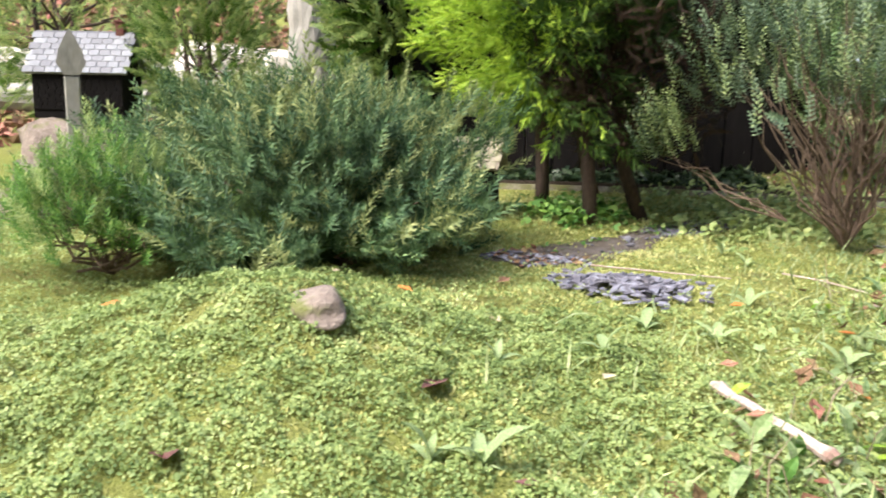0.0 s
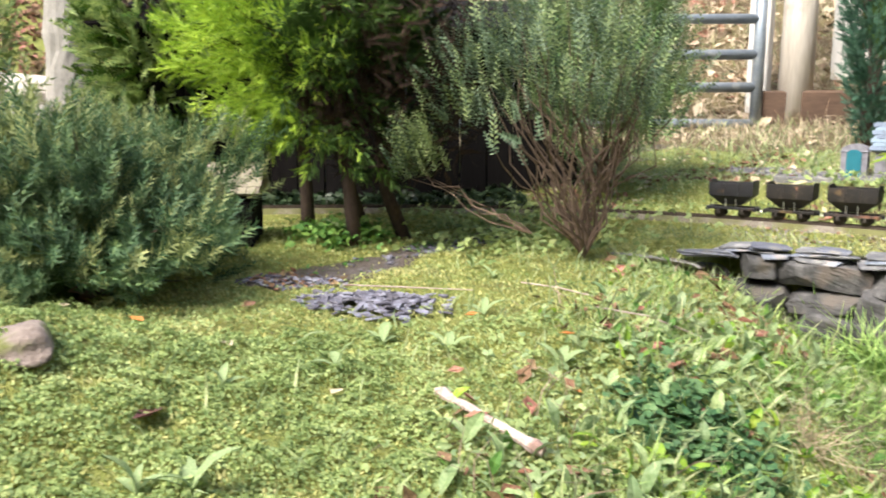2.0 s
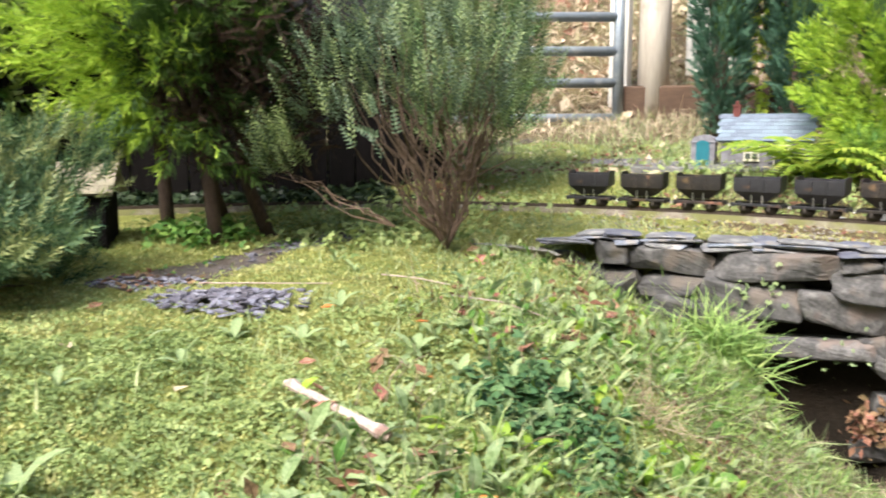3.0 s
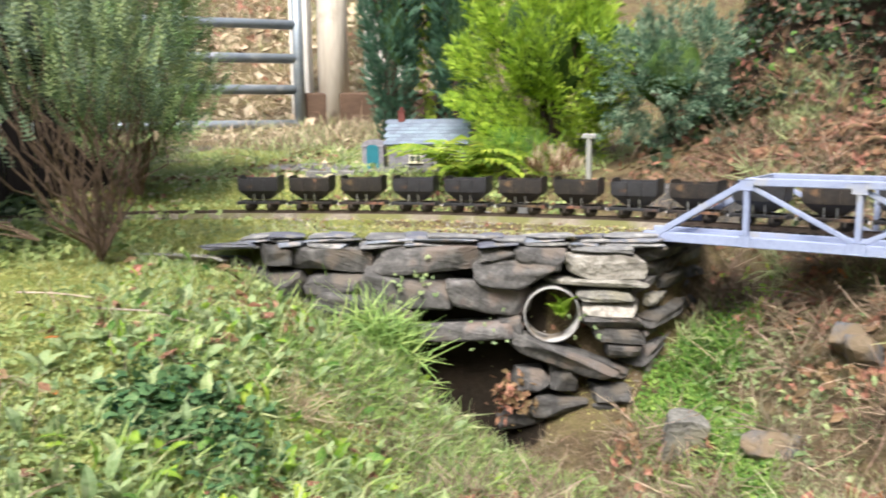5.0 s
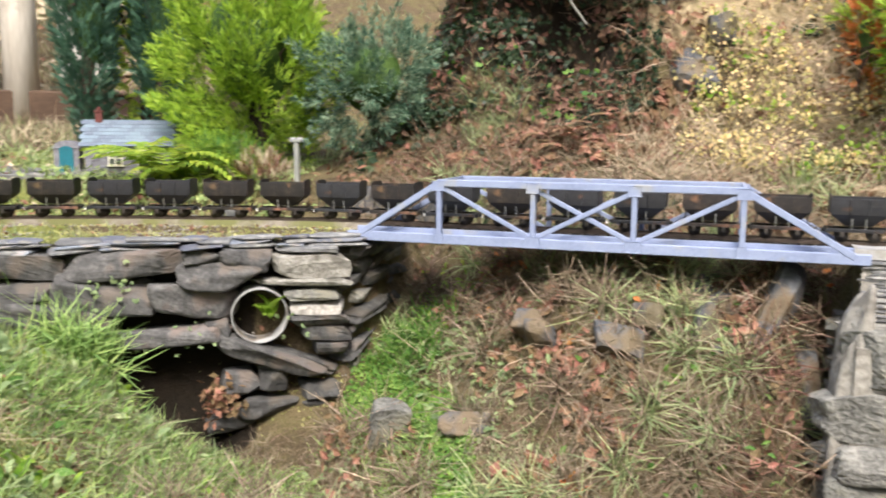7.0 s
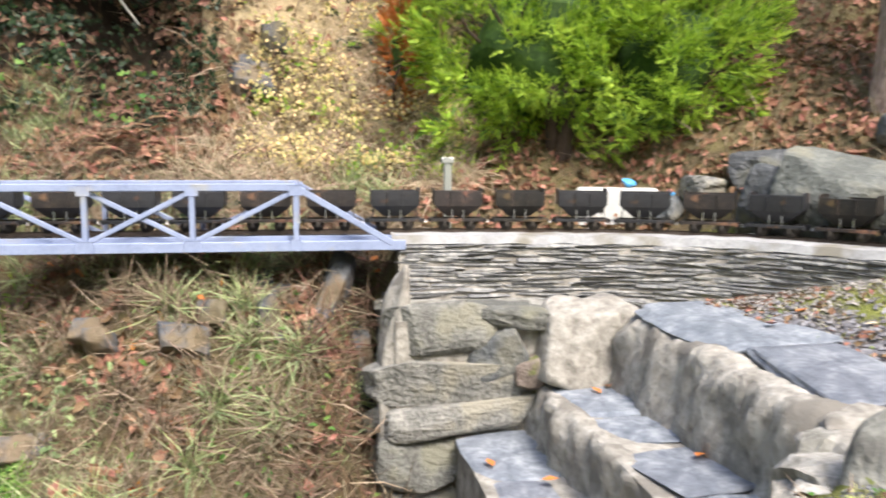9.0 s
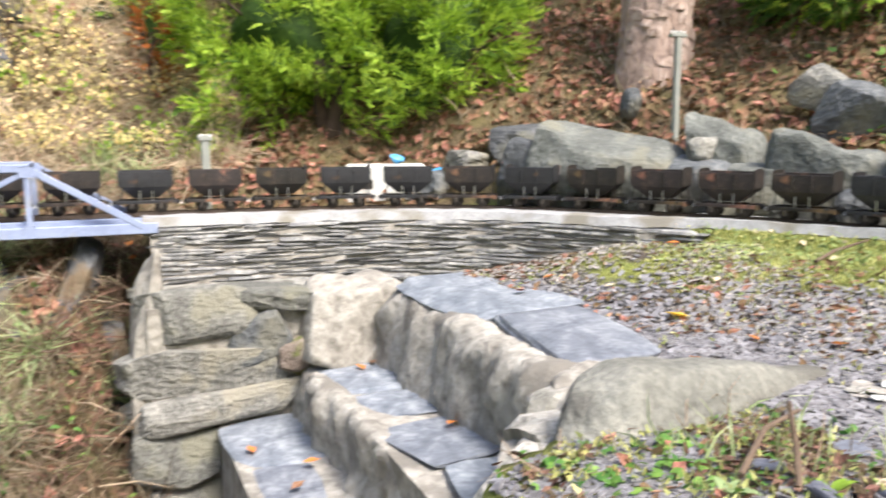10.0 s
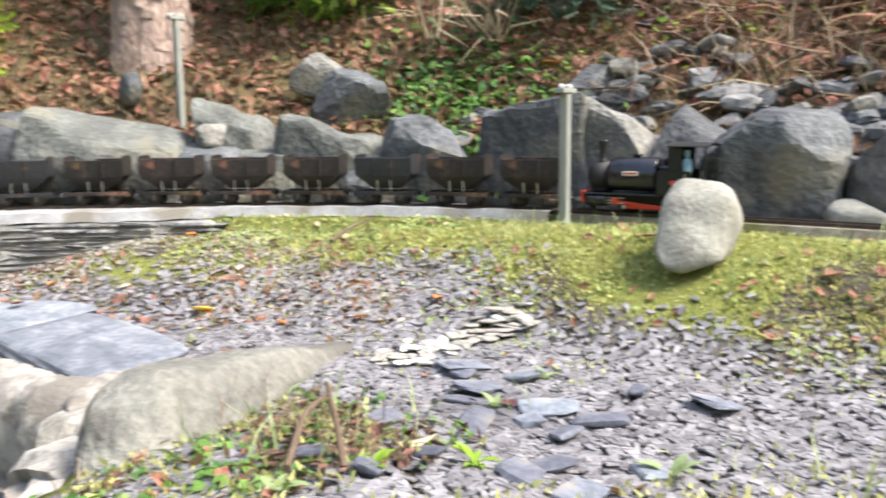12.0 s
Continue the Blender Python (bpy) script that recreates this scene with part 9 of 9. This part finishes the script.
fern("yellow-green spreading fern beside the model cottage", -0.70, 0.29, 16, 0.23, FERN, 3)
fern("yellow-green spreading fern beside the model cottage", -0.57, 0.30, 9, 0.12, FERN, 4)
for x, y, k in ((0.36, 0.53, 7), (0.43, 0.60, 8), (0.30, 0.58, 9), (0.50, 0.66, 10)):
    fern("dead brown bracken hanging on the wooded bank", x, y, 7, 0.12, LEAF_BROWN, k)
fern("drooping green fern on the wooded bank", 0.02, 0.78, 7, 0.16, LEAF_BRIGHT, 5)
fern("drooping green fern on the wooded bank", -0.02, 0.9, 6, 0.14, LEAF_BRIGHT, 6)
# pale bleached leaves hanging on the right-hand bank
for x, y, k in ((2.56, -0.47, 13), (2.58, -0.64, 12), (2.60, -0.60, 6)):
    at = np.stack([x + rng.normal(0, 0.010, k), y + rng.normal(0, 0.012, k), np.full(k, ground_z(x, y) + 0.04)], 1)
    cover("dead_leaves", T_STRAND, at, np.tile([-0.5, -0.1, 1.0], (k, 1)), (0.13, 0.22), LEAF_STRAW, "long bleached iris leaves arching from the bank", "dead leaves", 0.3, tilt=rng.uniform(0.1, 0.9, k))
for count, size, m_, lab in ((800, (0.07, 0.17), LEAF_RUST, "dead brown bracken on the top of the leafy bank"), (1100, (0.09, 0.20), LEAF_STRAW, "dry fallen stems on the top of the leafy bank")):
    p, n = ground_points(count, 2.50, 3.3, -2.0, -0.75, lambda x, y: smooth01(-0.5, 0.2, wobble(x, y, 7, count % 41)), 0.02)
    cover("dead_bracken", T_STALK if m_ is LEAF_STRAW else T_STRAND, p, n + [-0.5, 0, 0], size, m_, lab, "dead bracken", 0.6, tilt=rng.uniform(-0.6, 1.0, len(p)))
for k in range(9):
    fern("dead brown bracken frond clump on the leafy bank", 2.66 + 0.09 * (k % 3) + 0.03 * k % 0.07, -1.75 + 0.11 * k, 6, 0.13, LEAF_BROWN, 60 + k)
# fallen leaves that stand out one by one
def fallen(x, y, size, material, label, turn=None):
    me = fast_mesh("fallen_leaf", T_CURL[0], T_CURL[1], material)
    ob = new("fallen_leaf", me)
    s = size * 0.78
    ob.matrix_basis = pose(x, y, ground_z(x, y) + 0.008, random.uniform(-14, 14), random.uniform(-14, 14), turn if turn is not None else random.uniform(0, 360)) @ Matrix.Diagonal((s, s, s, 1))
    tagged(ob, label, "fallen leaf", "fallen leaves")


O, Y, C, U = "fallen orange leaf on the ground", "fallen yellow leaf on the ground", "fallen pale leaf on the ground", "fallen dark purple leaf on the ground"
for x, y, s, m_, l_ in ((-0.51, -1.64, 0.032, LEAF_ORANGE, O), (-0.23, -1.655, 0.05, LEAF_PURPLE, U), (-0.265, -1.46, 0.032, LEAF_CREAM, C), (-0.08, -1.27, 0.06, LEAF_BROWN, O), (-0.085, -1.23, 0.04, LEAF_CREAM, C), (-0.005, -1.25, 0.032, LEAF_ORANGE, O), (-0.24, -1.17, 0.03, LEAF_ORANGE, O), (-0.36, -1.10, 0.028, LEAF_ORANGE, O), (-0.42, -1.98, 0.035, LEAF_ORANGE, O),
                        (-0.16, -1.90, 0.05, LEAF_PURPLE, U), (-0.58, -1.95, 0.04, LEAF_BROWN, O), (-0.62, -1.72, 0.03, LEAF_CREAM, C), (-0.40, -1.55, 0.028, LEAF_CREAM, C), (-0.50, -2.15, 0.05, LEAF_YELLOW, Y), (-0.18, -1.03, 0.04, LEAF_CREAM, C), (0.03, -1.17, 0.03, LEAF_CREAM, C), (-0.45, -1.20, 0.028, LEAF_ORANGE, O), (-0.10, -1.60, 0.03, LEAF_PURPLE, U),
                        (-0.60, -1.48, 0.035, LEAF_BROWN, O), (-0.08, -0.95, 0.04, LEAF_BROWN, O), (0.05, -0.88, 0.035, LEAF_ORANGE, O)):
    fallen(x, y, s, m_, l_)
for x, y, s, m_, l_ in ((1.715, -0.665, 0.048, LEAF_YELLOW, Y), (1.86, -0.98, 0.034, LEAF_ORANGE, O), (1.79, -0.90, 0.030, LEAF_ORANGE, O), (1.63, -0.42, 0.03, LEAF_ORANGE, O), (1.74, -0.80, 0.026, LEAF_ORANGE, O), (1.69, -0.52, 0.024, LEAF_CREAM, C), (1.81, -0.64, 0.024, LEAF_CREAM, C), (1.50, -0.47, 0.028, LEAF_PURPLE, U), (1.60, -0.85, 0.028, LEAF_ORANGE, O), (1.90, -0.62, 0.024, LEAF_BROWN, O), (1.86, -0.46, 0.028, LEAF_ORANGE, O), (1.63, -1.23, 0.03, LEAF_PURPLE, U), (2.0, -1.45, 0.035, LEAF_BROWN, O), (1.46, -1.25, 0.035, LEAF_CREAM, C), (2.06, -1.2, 0.03, LEAF_BROWN, O), (2.56, -0.78, 0.085, LEAF_ORANGE, "large rust-orange leaf on the bank")):
    fallen(x, y, s, m_, l_)
for x, y, z, m_ in ((1.33, -0.27, -0.238, LEAF_ORANGE), (1.36, -0.245, -0.238, LEAF_BROWN), (1.37, -0.60, -0.238, LEAF_ORANGE), (1.20, -0.42, -0.338, LEAF_ORANGE), (1.12, -0.33, -0.34, LEAF_ORANGE), (1.16, -0.50, -0.34, LEAF_BROWN), (1.56, -0.45, -0.082, LEAF_PURPLE)):
    me = fast_mesh("fallen_leaf", T_CURL[0], T_CURL[1], m_)
    ob = new("fallen_leaf", me)
    ob.matrix_basis = pose(x, y, z, 5, 8, random.uniform(0, 360)) @ Matrix.Diagonal((0.026, 0.026, 0.026, 1))
    tagged(ob, "fallen orange-brown leaf on the stone steps", "fallen leaf", "fallen leaves")
# the stripped stick and thin twigs
def stick(label, pts, radii, material=STICK):
    pts = [(x, y, ground_z(x, y) + dz) for x, y, dz in pts]
    ob = part("stick", tubes_bm([tube(pts, radii, 9)]), material)
    tagged(ob, label, "stick")


stick("pale stripped stick lying on the lawn", [(-0.249, -1.349, 0.012), (-0.241, -1.345, 0.014), (-0.226, -1.339, 0.013), (-0.200, -1.331, 0.014), (-0.175, -1.3225, 0.013), (-0.150, -1.314, 0.0135), (-0.128, -1.305, 0.013), (-0.116, -1.300, 0.014), (-0.108, -1.295, 0.013)], [0.0045, 0.0075, 0.0052, 0.0050, 0.0048, 0.0056, 0.0062, 0.0085, 0.0055])
for a, b in (((-0.72, -1.30), (-0.60, -1.12)), ((-0.44, -1.0), (-0.36, -0.86)), ((-0.62, -1.02), (-0.50, -0.96)), ((0.0, -1.12), (0.06, -1.02)), ((0.02, -1.16), (0.05, -1.20))):
    stick("thin pale dry stem lying on the ground", [(a[0], a[1], 0.012), ((a[0] + b[0]) / 2, (a[1] + b[1]) / 2, 0.02), (b[0], b[1], 0.012)], [0.0013, 0.0012, 0.0008])
stick("thin brown dry twig among the slates", [(1.36, -1.20, 0.01), (1.43, -1.15, 0.022), (1.52, -1.10, 0.03)], [0.003, 0.0026, 0.0018], TWIG)
stick("thin brown dry twig among the slates", [(1.385, -1.235, 0.005), (1.40, -1.215, 0.03), (1.405, -1.20, 0.062)], [0.003, 0.0026, 0.0018], TWIG)
stick("thin brown dry twig in the moss", [(1.93, -0.72, 0.01), (1.99, -0.70, 0.012), (2.05, -0.71, 0.014)], [0.003, 0.003, 0.0015], TWIG)
for k in range(9):
    x, y = rng.uniform(2.45, 2.95), rng.uniform(-1.6, -0.6)
    a = rng.uniform(0, 6.28)
    stick("brown dead twig on the leafy bank", [(x, y, 0.02), (x + 0.08 * math.cos(a), y + 0.08 * math.sin(a), 0.04), (x + 0.17 * math.cos(a), y + 0.17 * math.sin(a), 0.03)], [0.004, 0.0035, 0.002], TWIG)
tb = tubes_bm([tube([(0.28, 0.82, 0.98), (0.285, 0.74, 0.80), (0.30, 0.71, 0.68), (0.33, 0.695, 0.58), (0.375, 0.69, 0.52)], [0.005, 0.0045, 0.004, 0.0035, 0.002], 8)])
tagged(part("bare_root", tb, BARK_GREY), "pale bare root hanging down the wooded bank", "root")
def chip_template(seed):
    r = np.random.default_rng(seed)
    k = 4
    a = np.linspace(0, 2 * math.pi, k, endpoint=False) + r.uniform(-0.45, 0.45, k)
    rad = r.uniform(0.34, 0.60, k)
    top = np.stack([rad * np.cos(a), 0.72 * rad * np.sin(a), np.full(k, 0.06)], 1)
    low = top * [1.08, 1.08, -1]
    v = np.concatenate([top, low])
    f = [(0, 1, 2, 3)] + [(i, i + k, (i + 1) % k + k, (i + 1) % k) for i in range(k)]
    return v, np.array(f)


CHIPS = [chip_template(k) for k in range(5)]


def chip_keep(x, y):
    d = off_track(x, y)
    return smooth01(1.46, 1.52, x - 0.30 * smooth01(-0.95, -1.10, y) * -1) * smooth01(-0.20, -0.38, d + 0.05 * smooth01(-0.9, -1.3, y) + 0.06 * wobble(x, y, 11, 44))


# soil, moss and larger slates in front of the long boulder
def border(x, y):
    return smooth01(0.17, 0.06, np.hypot((x - 1.42) * 0.75, y + 1.13) + 0.03 * wobble(x, y, 18, 46))


for count, template, size, m_, lab, cat in ((3200, T_CURL, (0.006, 0.016), LEAF_RUST, "dark soil crumbs and leaf scraps before the long boulder", "leaf litter"), (2200, T_MOSS, (0.006, 0.014), LEAF_MOSS, "moss before the long boulder", "moss"), (1500, T_ROUND, (0.006, 0.014), LEAF_IVY, "small green weeds before the long boulder", "ground cover"), (900, T_STRAND, (0.02, 0.06), LEAF_DRY, "dry stalks before the long boulder", "dry grass")):
    p, n = ground_points(count, 1.18, 1.66, -1.38, -0.98, lambda x, y: border(x, y) * smooth01(-0.5, 0.3, wobble(x, y, 20, count % 43)), 0.007)
    cover("border_cover", template, p, n, size, m_, lab, cat, 0.5)
for k in range(24):
    x, y = random.uniform(1.36, 1.75), random.uniform(-1.42, -1.10)
    s = random.uniform(0.018, 0.042)
    tagged(stone("slate_piece", (x, y, ground_z(x, y) + 0.008), (s * 1.3, s, 0.006), SLATE, (random.uniform(-14, 14), random.uniform(-14, 14), random.uniform(0, 180)), 3, None, 7, 0.08, corner=0.4), "larger purple-grey slate lying on the chippings", "slate piece")
# brown scraps and grit where the moss thins beside the slate wall
for count, template, size, m_, lab, cat in ((380, T_CURL, (0.006, 0.018), LEAF_BROWN, "brown leaf scraps between the slate wall and the chippings", "leaf litter"), (3000, CHIPS[2], (0.004, 0.011), GRAVEL, "pale grit between the slate wall and the chippings", "gravel"), (600, T_CURL, (0.006, 0.014), LEAF_RUST, "dark leaf scraps between the slate wall and the chippings", "leaf litter")):
    p, n = ground_points(count * 4, 1.45, 2.05, -0.95, -0.10, lambda x, y: smooth01(-0.46, -0.34, off_track(x, y)) * smooth01(-0.09, -0.11, off_track(x, y)) * smooth01(2.02, 1.82, x) * smooth01(-0.4, 0.3, wobble(x, y, 15, count % 29)), 0.004)
    cover("edge_scraps", template, p[:count], n[:count], size, m_, lab, cat, 0.4)
# weeds of the terrace
for x, y, n_, s in ((1.53, -1.14, 6, 0.026), (1.40, -1.25, 6, 0.032), (1.33, -1.22, 5, 0.035), (1.62, -1.22, 5, 0.03), (1.46, -1.30, 6, 0.032), (1.30, -1.27, 6, 0.035), (1.72, -1.22, 4, 0.03), (1.56, -1.42, 5, 0.04)):
    rosette("fresh green weed among the slate chippings", x, y, n_, s * 0.7, LEAF_BRIGHT if n_ == 6 else LEAF_BROAD)
for count, template, size, m_, lab, cat in ((9000, T_MOSS, (0.006, 0.013), LEAF_MOSS, "yellow moss between the slate chippings", "moss"), (800, T_CURL, (0.008, 0.02), LEAF_BROWN, "brown leaf scraps on the slate chippings", "leaf litter")):
    p, n = ground_points(count, 1.2, 1.95, -1.6, -0.5, lambda x, y: chip_keep(x, y) * smooth01(0.1, 0.5, wobble(x, y, 15, count % 67)) * (0.12 + 0.88 * smooth01(1.62, 1.40, x + 0.3 * (y + 1.2))), 0.006)
    cover("terrace_cover", template, p, n, size, m_, lab, cat, 0.5)
p, n = ground_points(500, 1.15, 1.75, -1.6, -1.0, lambda x, y: smooth01(0.0, 0.5, wobble(x, y, 12, 41)) * smooth01(1.75, 1.45, x))
cover("grass", T_BLADE, p, n, (0.02, 0.055), LEAF_GRASS, "thin grass at the edge of the slate chippings", "grass", 0.5)

# ---- slate chippings ----


p, n = ground_points(60000, 1.2, 2.15, -1.9, 0.0, chip_keep, 0.003)
which = rng.integers(0, 5, len(p))
fr = turn_frames(jitter_normals(n, 0.12), rng.uniform(0, 6.28, len(p)), rng.uniform(0.006, 0.018, len(p)))
# the nearest are pieces of their own
near = np.argsort((p[:, 0] - 1.62) ** 2 + (p[:, 1] + 1.22) ** 2)[:280]
mask = np.zeros(len(p), bool)
mask[near] = True
sheet("slate_chippings", join(*[strew(CHIPS[k], p[(which == k) & ~mask], fr[(which == k) & ~mask]) for k in range(5)]), CHIP)
tagged(bpy.data.objects["slate_chippings"], "bed of purple-grey slate chippings on the terrace", "slate chippings", kind="stuff")
bed = tagged(empty("chipping_bed"), "loose purple-grey slate chips at the terrace's edge", "slate chippings", kind="structure")
CHIP_MESH = [fast_mesh("slate_chip", v, f, CHIP_ONE) for v, f in CHIPS]
for i in near:
    ob = new("slate_chip", CHIP_MESH[which[i]])
    m = Matrix([[*map(float, fr[i][r_] * (1.5 + 1.6 * (i % 7) / 6)), float(p[i][r_])] for r_ in range(3)] + [[0, 0, 0, 1]])
    ob.matrix_basis = m
    ob.parent = bed
heap = np.clip(rng.normal(0, 1, (420, 2)), -2.4, 2.4) * (0.048, 0.040)
c_, s_ = math.cos(1.0), math.sin(1.0)
hx, hy = -0.585 + heap[:, 0] * c_ - heap[:, 1] * s_, -1.295 + heap[:, 0] * s_ + heap[:, 1] * c_
hp = np.stack([hx, hy, land(hx, hy) + rng.uniform(0.002, 0.010, 420) + 0.010 * np.exp(-(heap[:, 0] / 0.07) ** 2 - (heap[:, 1] / 0.045) ** 2)], 1)
fr = turn_frames(np.tile([0, 0, 1.0], (420, 1)) + rng.normal(0, 0.22, (420, 3)), rng.uniform(0, 6.28, 420), rng.uniform(0.010, 0.026, 420))
tagged(sheet("slate_heap", join(*[strew(CHIPS[k], hp[k::5], fr[k::5]) for k in range(5)]), CHIP_DARK), "small heap of purple-grey slate chips in the lawn", "slate chippings", kind="stuff")
wt = tagged(empty("pale_slates"), "flat pale washed slabs lying on the slate chippings", "slate slab")
for k in range(64):
    t_ = random.random()
    x, y = 1.69 + 0.18 * t_ + random.gauss(0, 0.013), -1.035 - 0.06 * t_ + random.gauss(0, 0.02)
    stone("slab", (x, y, ground_z(x, y) + random.uniform(0.003, 0.008)), (random.uniform(0.014, 0.045), random.uniform(0.010, 0.026), 0.003), (STONE_PALE, BLOCK_WHITE, STONE_PALE, GRAVEL)[k % 4], (random.uniform(-9, 9), random.uniform(-9, 9), random.uniform(0, 180)), 2, wt, power=6, rough=0.15, corner=0.45)
hw = rng.uniform(0, 1, (700, 2))
hx, hy = -1.15 + 0.45 * hw[:, 0], 0.12 + 0.10 * hw[:, 1] + 0.2 * hw[:, 0]
tagged(sheet("cottage_slates", strew(CHIPS[1], np.stack([hx - 0.25, hy, land(hx - 0.25, hy) + 0.004], 1), turn_frames(np.tile([0, 0, 1.0], (700, 1)) + rng.normal(0, 0.2, (700, 3)), rng.uniform(0, 6.28, 700), rng.uniform(0.012, 0.03, 700))), CHIP), "scatter of slate chips beside the model cottage", "slate chippings", kind="stuff")

# scraps on the trodden path
for count, template, size, m_, lab, cat in ((130, T_CURL, (0.010, 0.022), LEAF_BROWN, "brown leaf scraps on the trodden path", "leaf litter"), (260, CHIPS[1], (0.010, 0.025), CHIP_DARK, "dark slate chips trodden into the path", "slate chippings"), (280, T_ROUND, (0.006, 0.013), LEAF_IVY, "small green weeds creeping over the trodden path", "ground cover")):
    p, n = ground_points(count * 12, -1.35, -0.75, -1.5, -0.55, lambda x, y: beaten(x, y) * smooth01(-0.1, 0.5, wobble(x, y, 16, count % 61)), 0.003)
    cover("path_scraps", template, p[:count], n[:count], size, m_, lab, cat, 0.3)

# gravel and scraps on the shelf between the old wall and the track
def shelf_keep(x, y):
    d = off_track(x, y)
    return smooth01(-0.26, -0.12, d) * smooth01(-0.035, -0.045, d) * (0.3 + 0.7 * smooth01(-0.3, 0.4, wobble(x, y, 14, 63)))


for count, template, size, m_, lab, cat in ((9000, CHIPS[3], (0.003, 0.009), GRAVEL, "fine pale gravel beside the track", "gravel"), (1200, T_CURL, (0.006, 0.016), LEAF_BROWN, "brown leaf scraps beside the track", "leaf litter")):
    p, n = ground_points(count, -0.9, 0.0, -0.6, 0.08, shelf_keep, 0.002)
    cover("shelf_gravel", template, p, n, size, m_, lab, cat, 0.4)
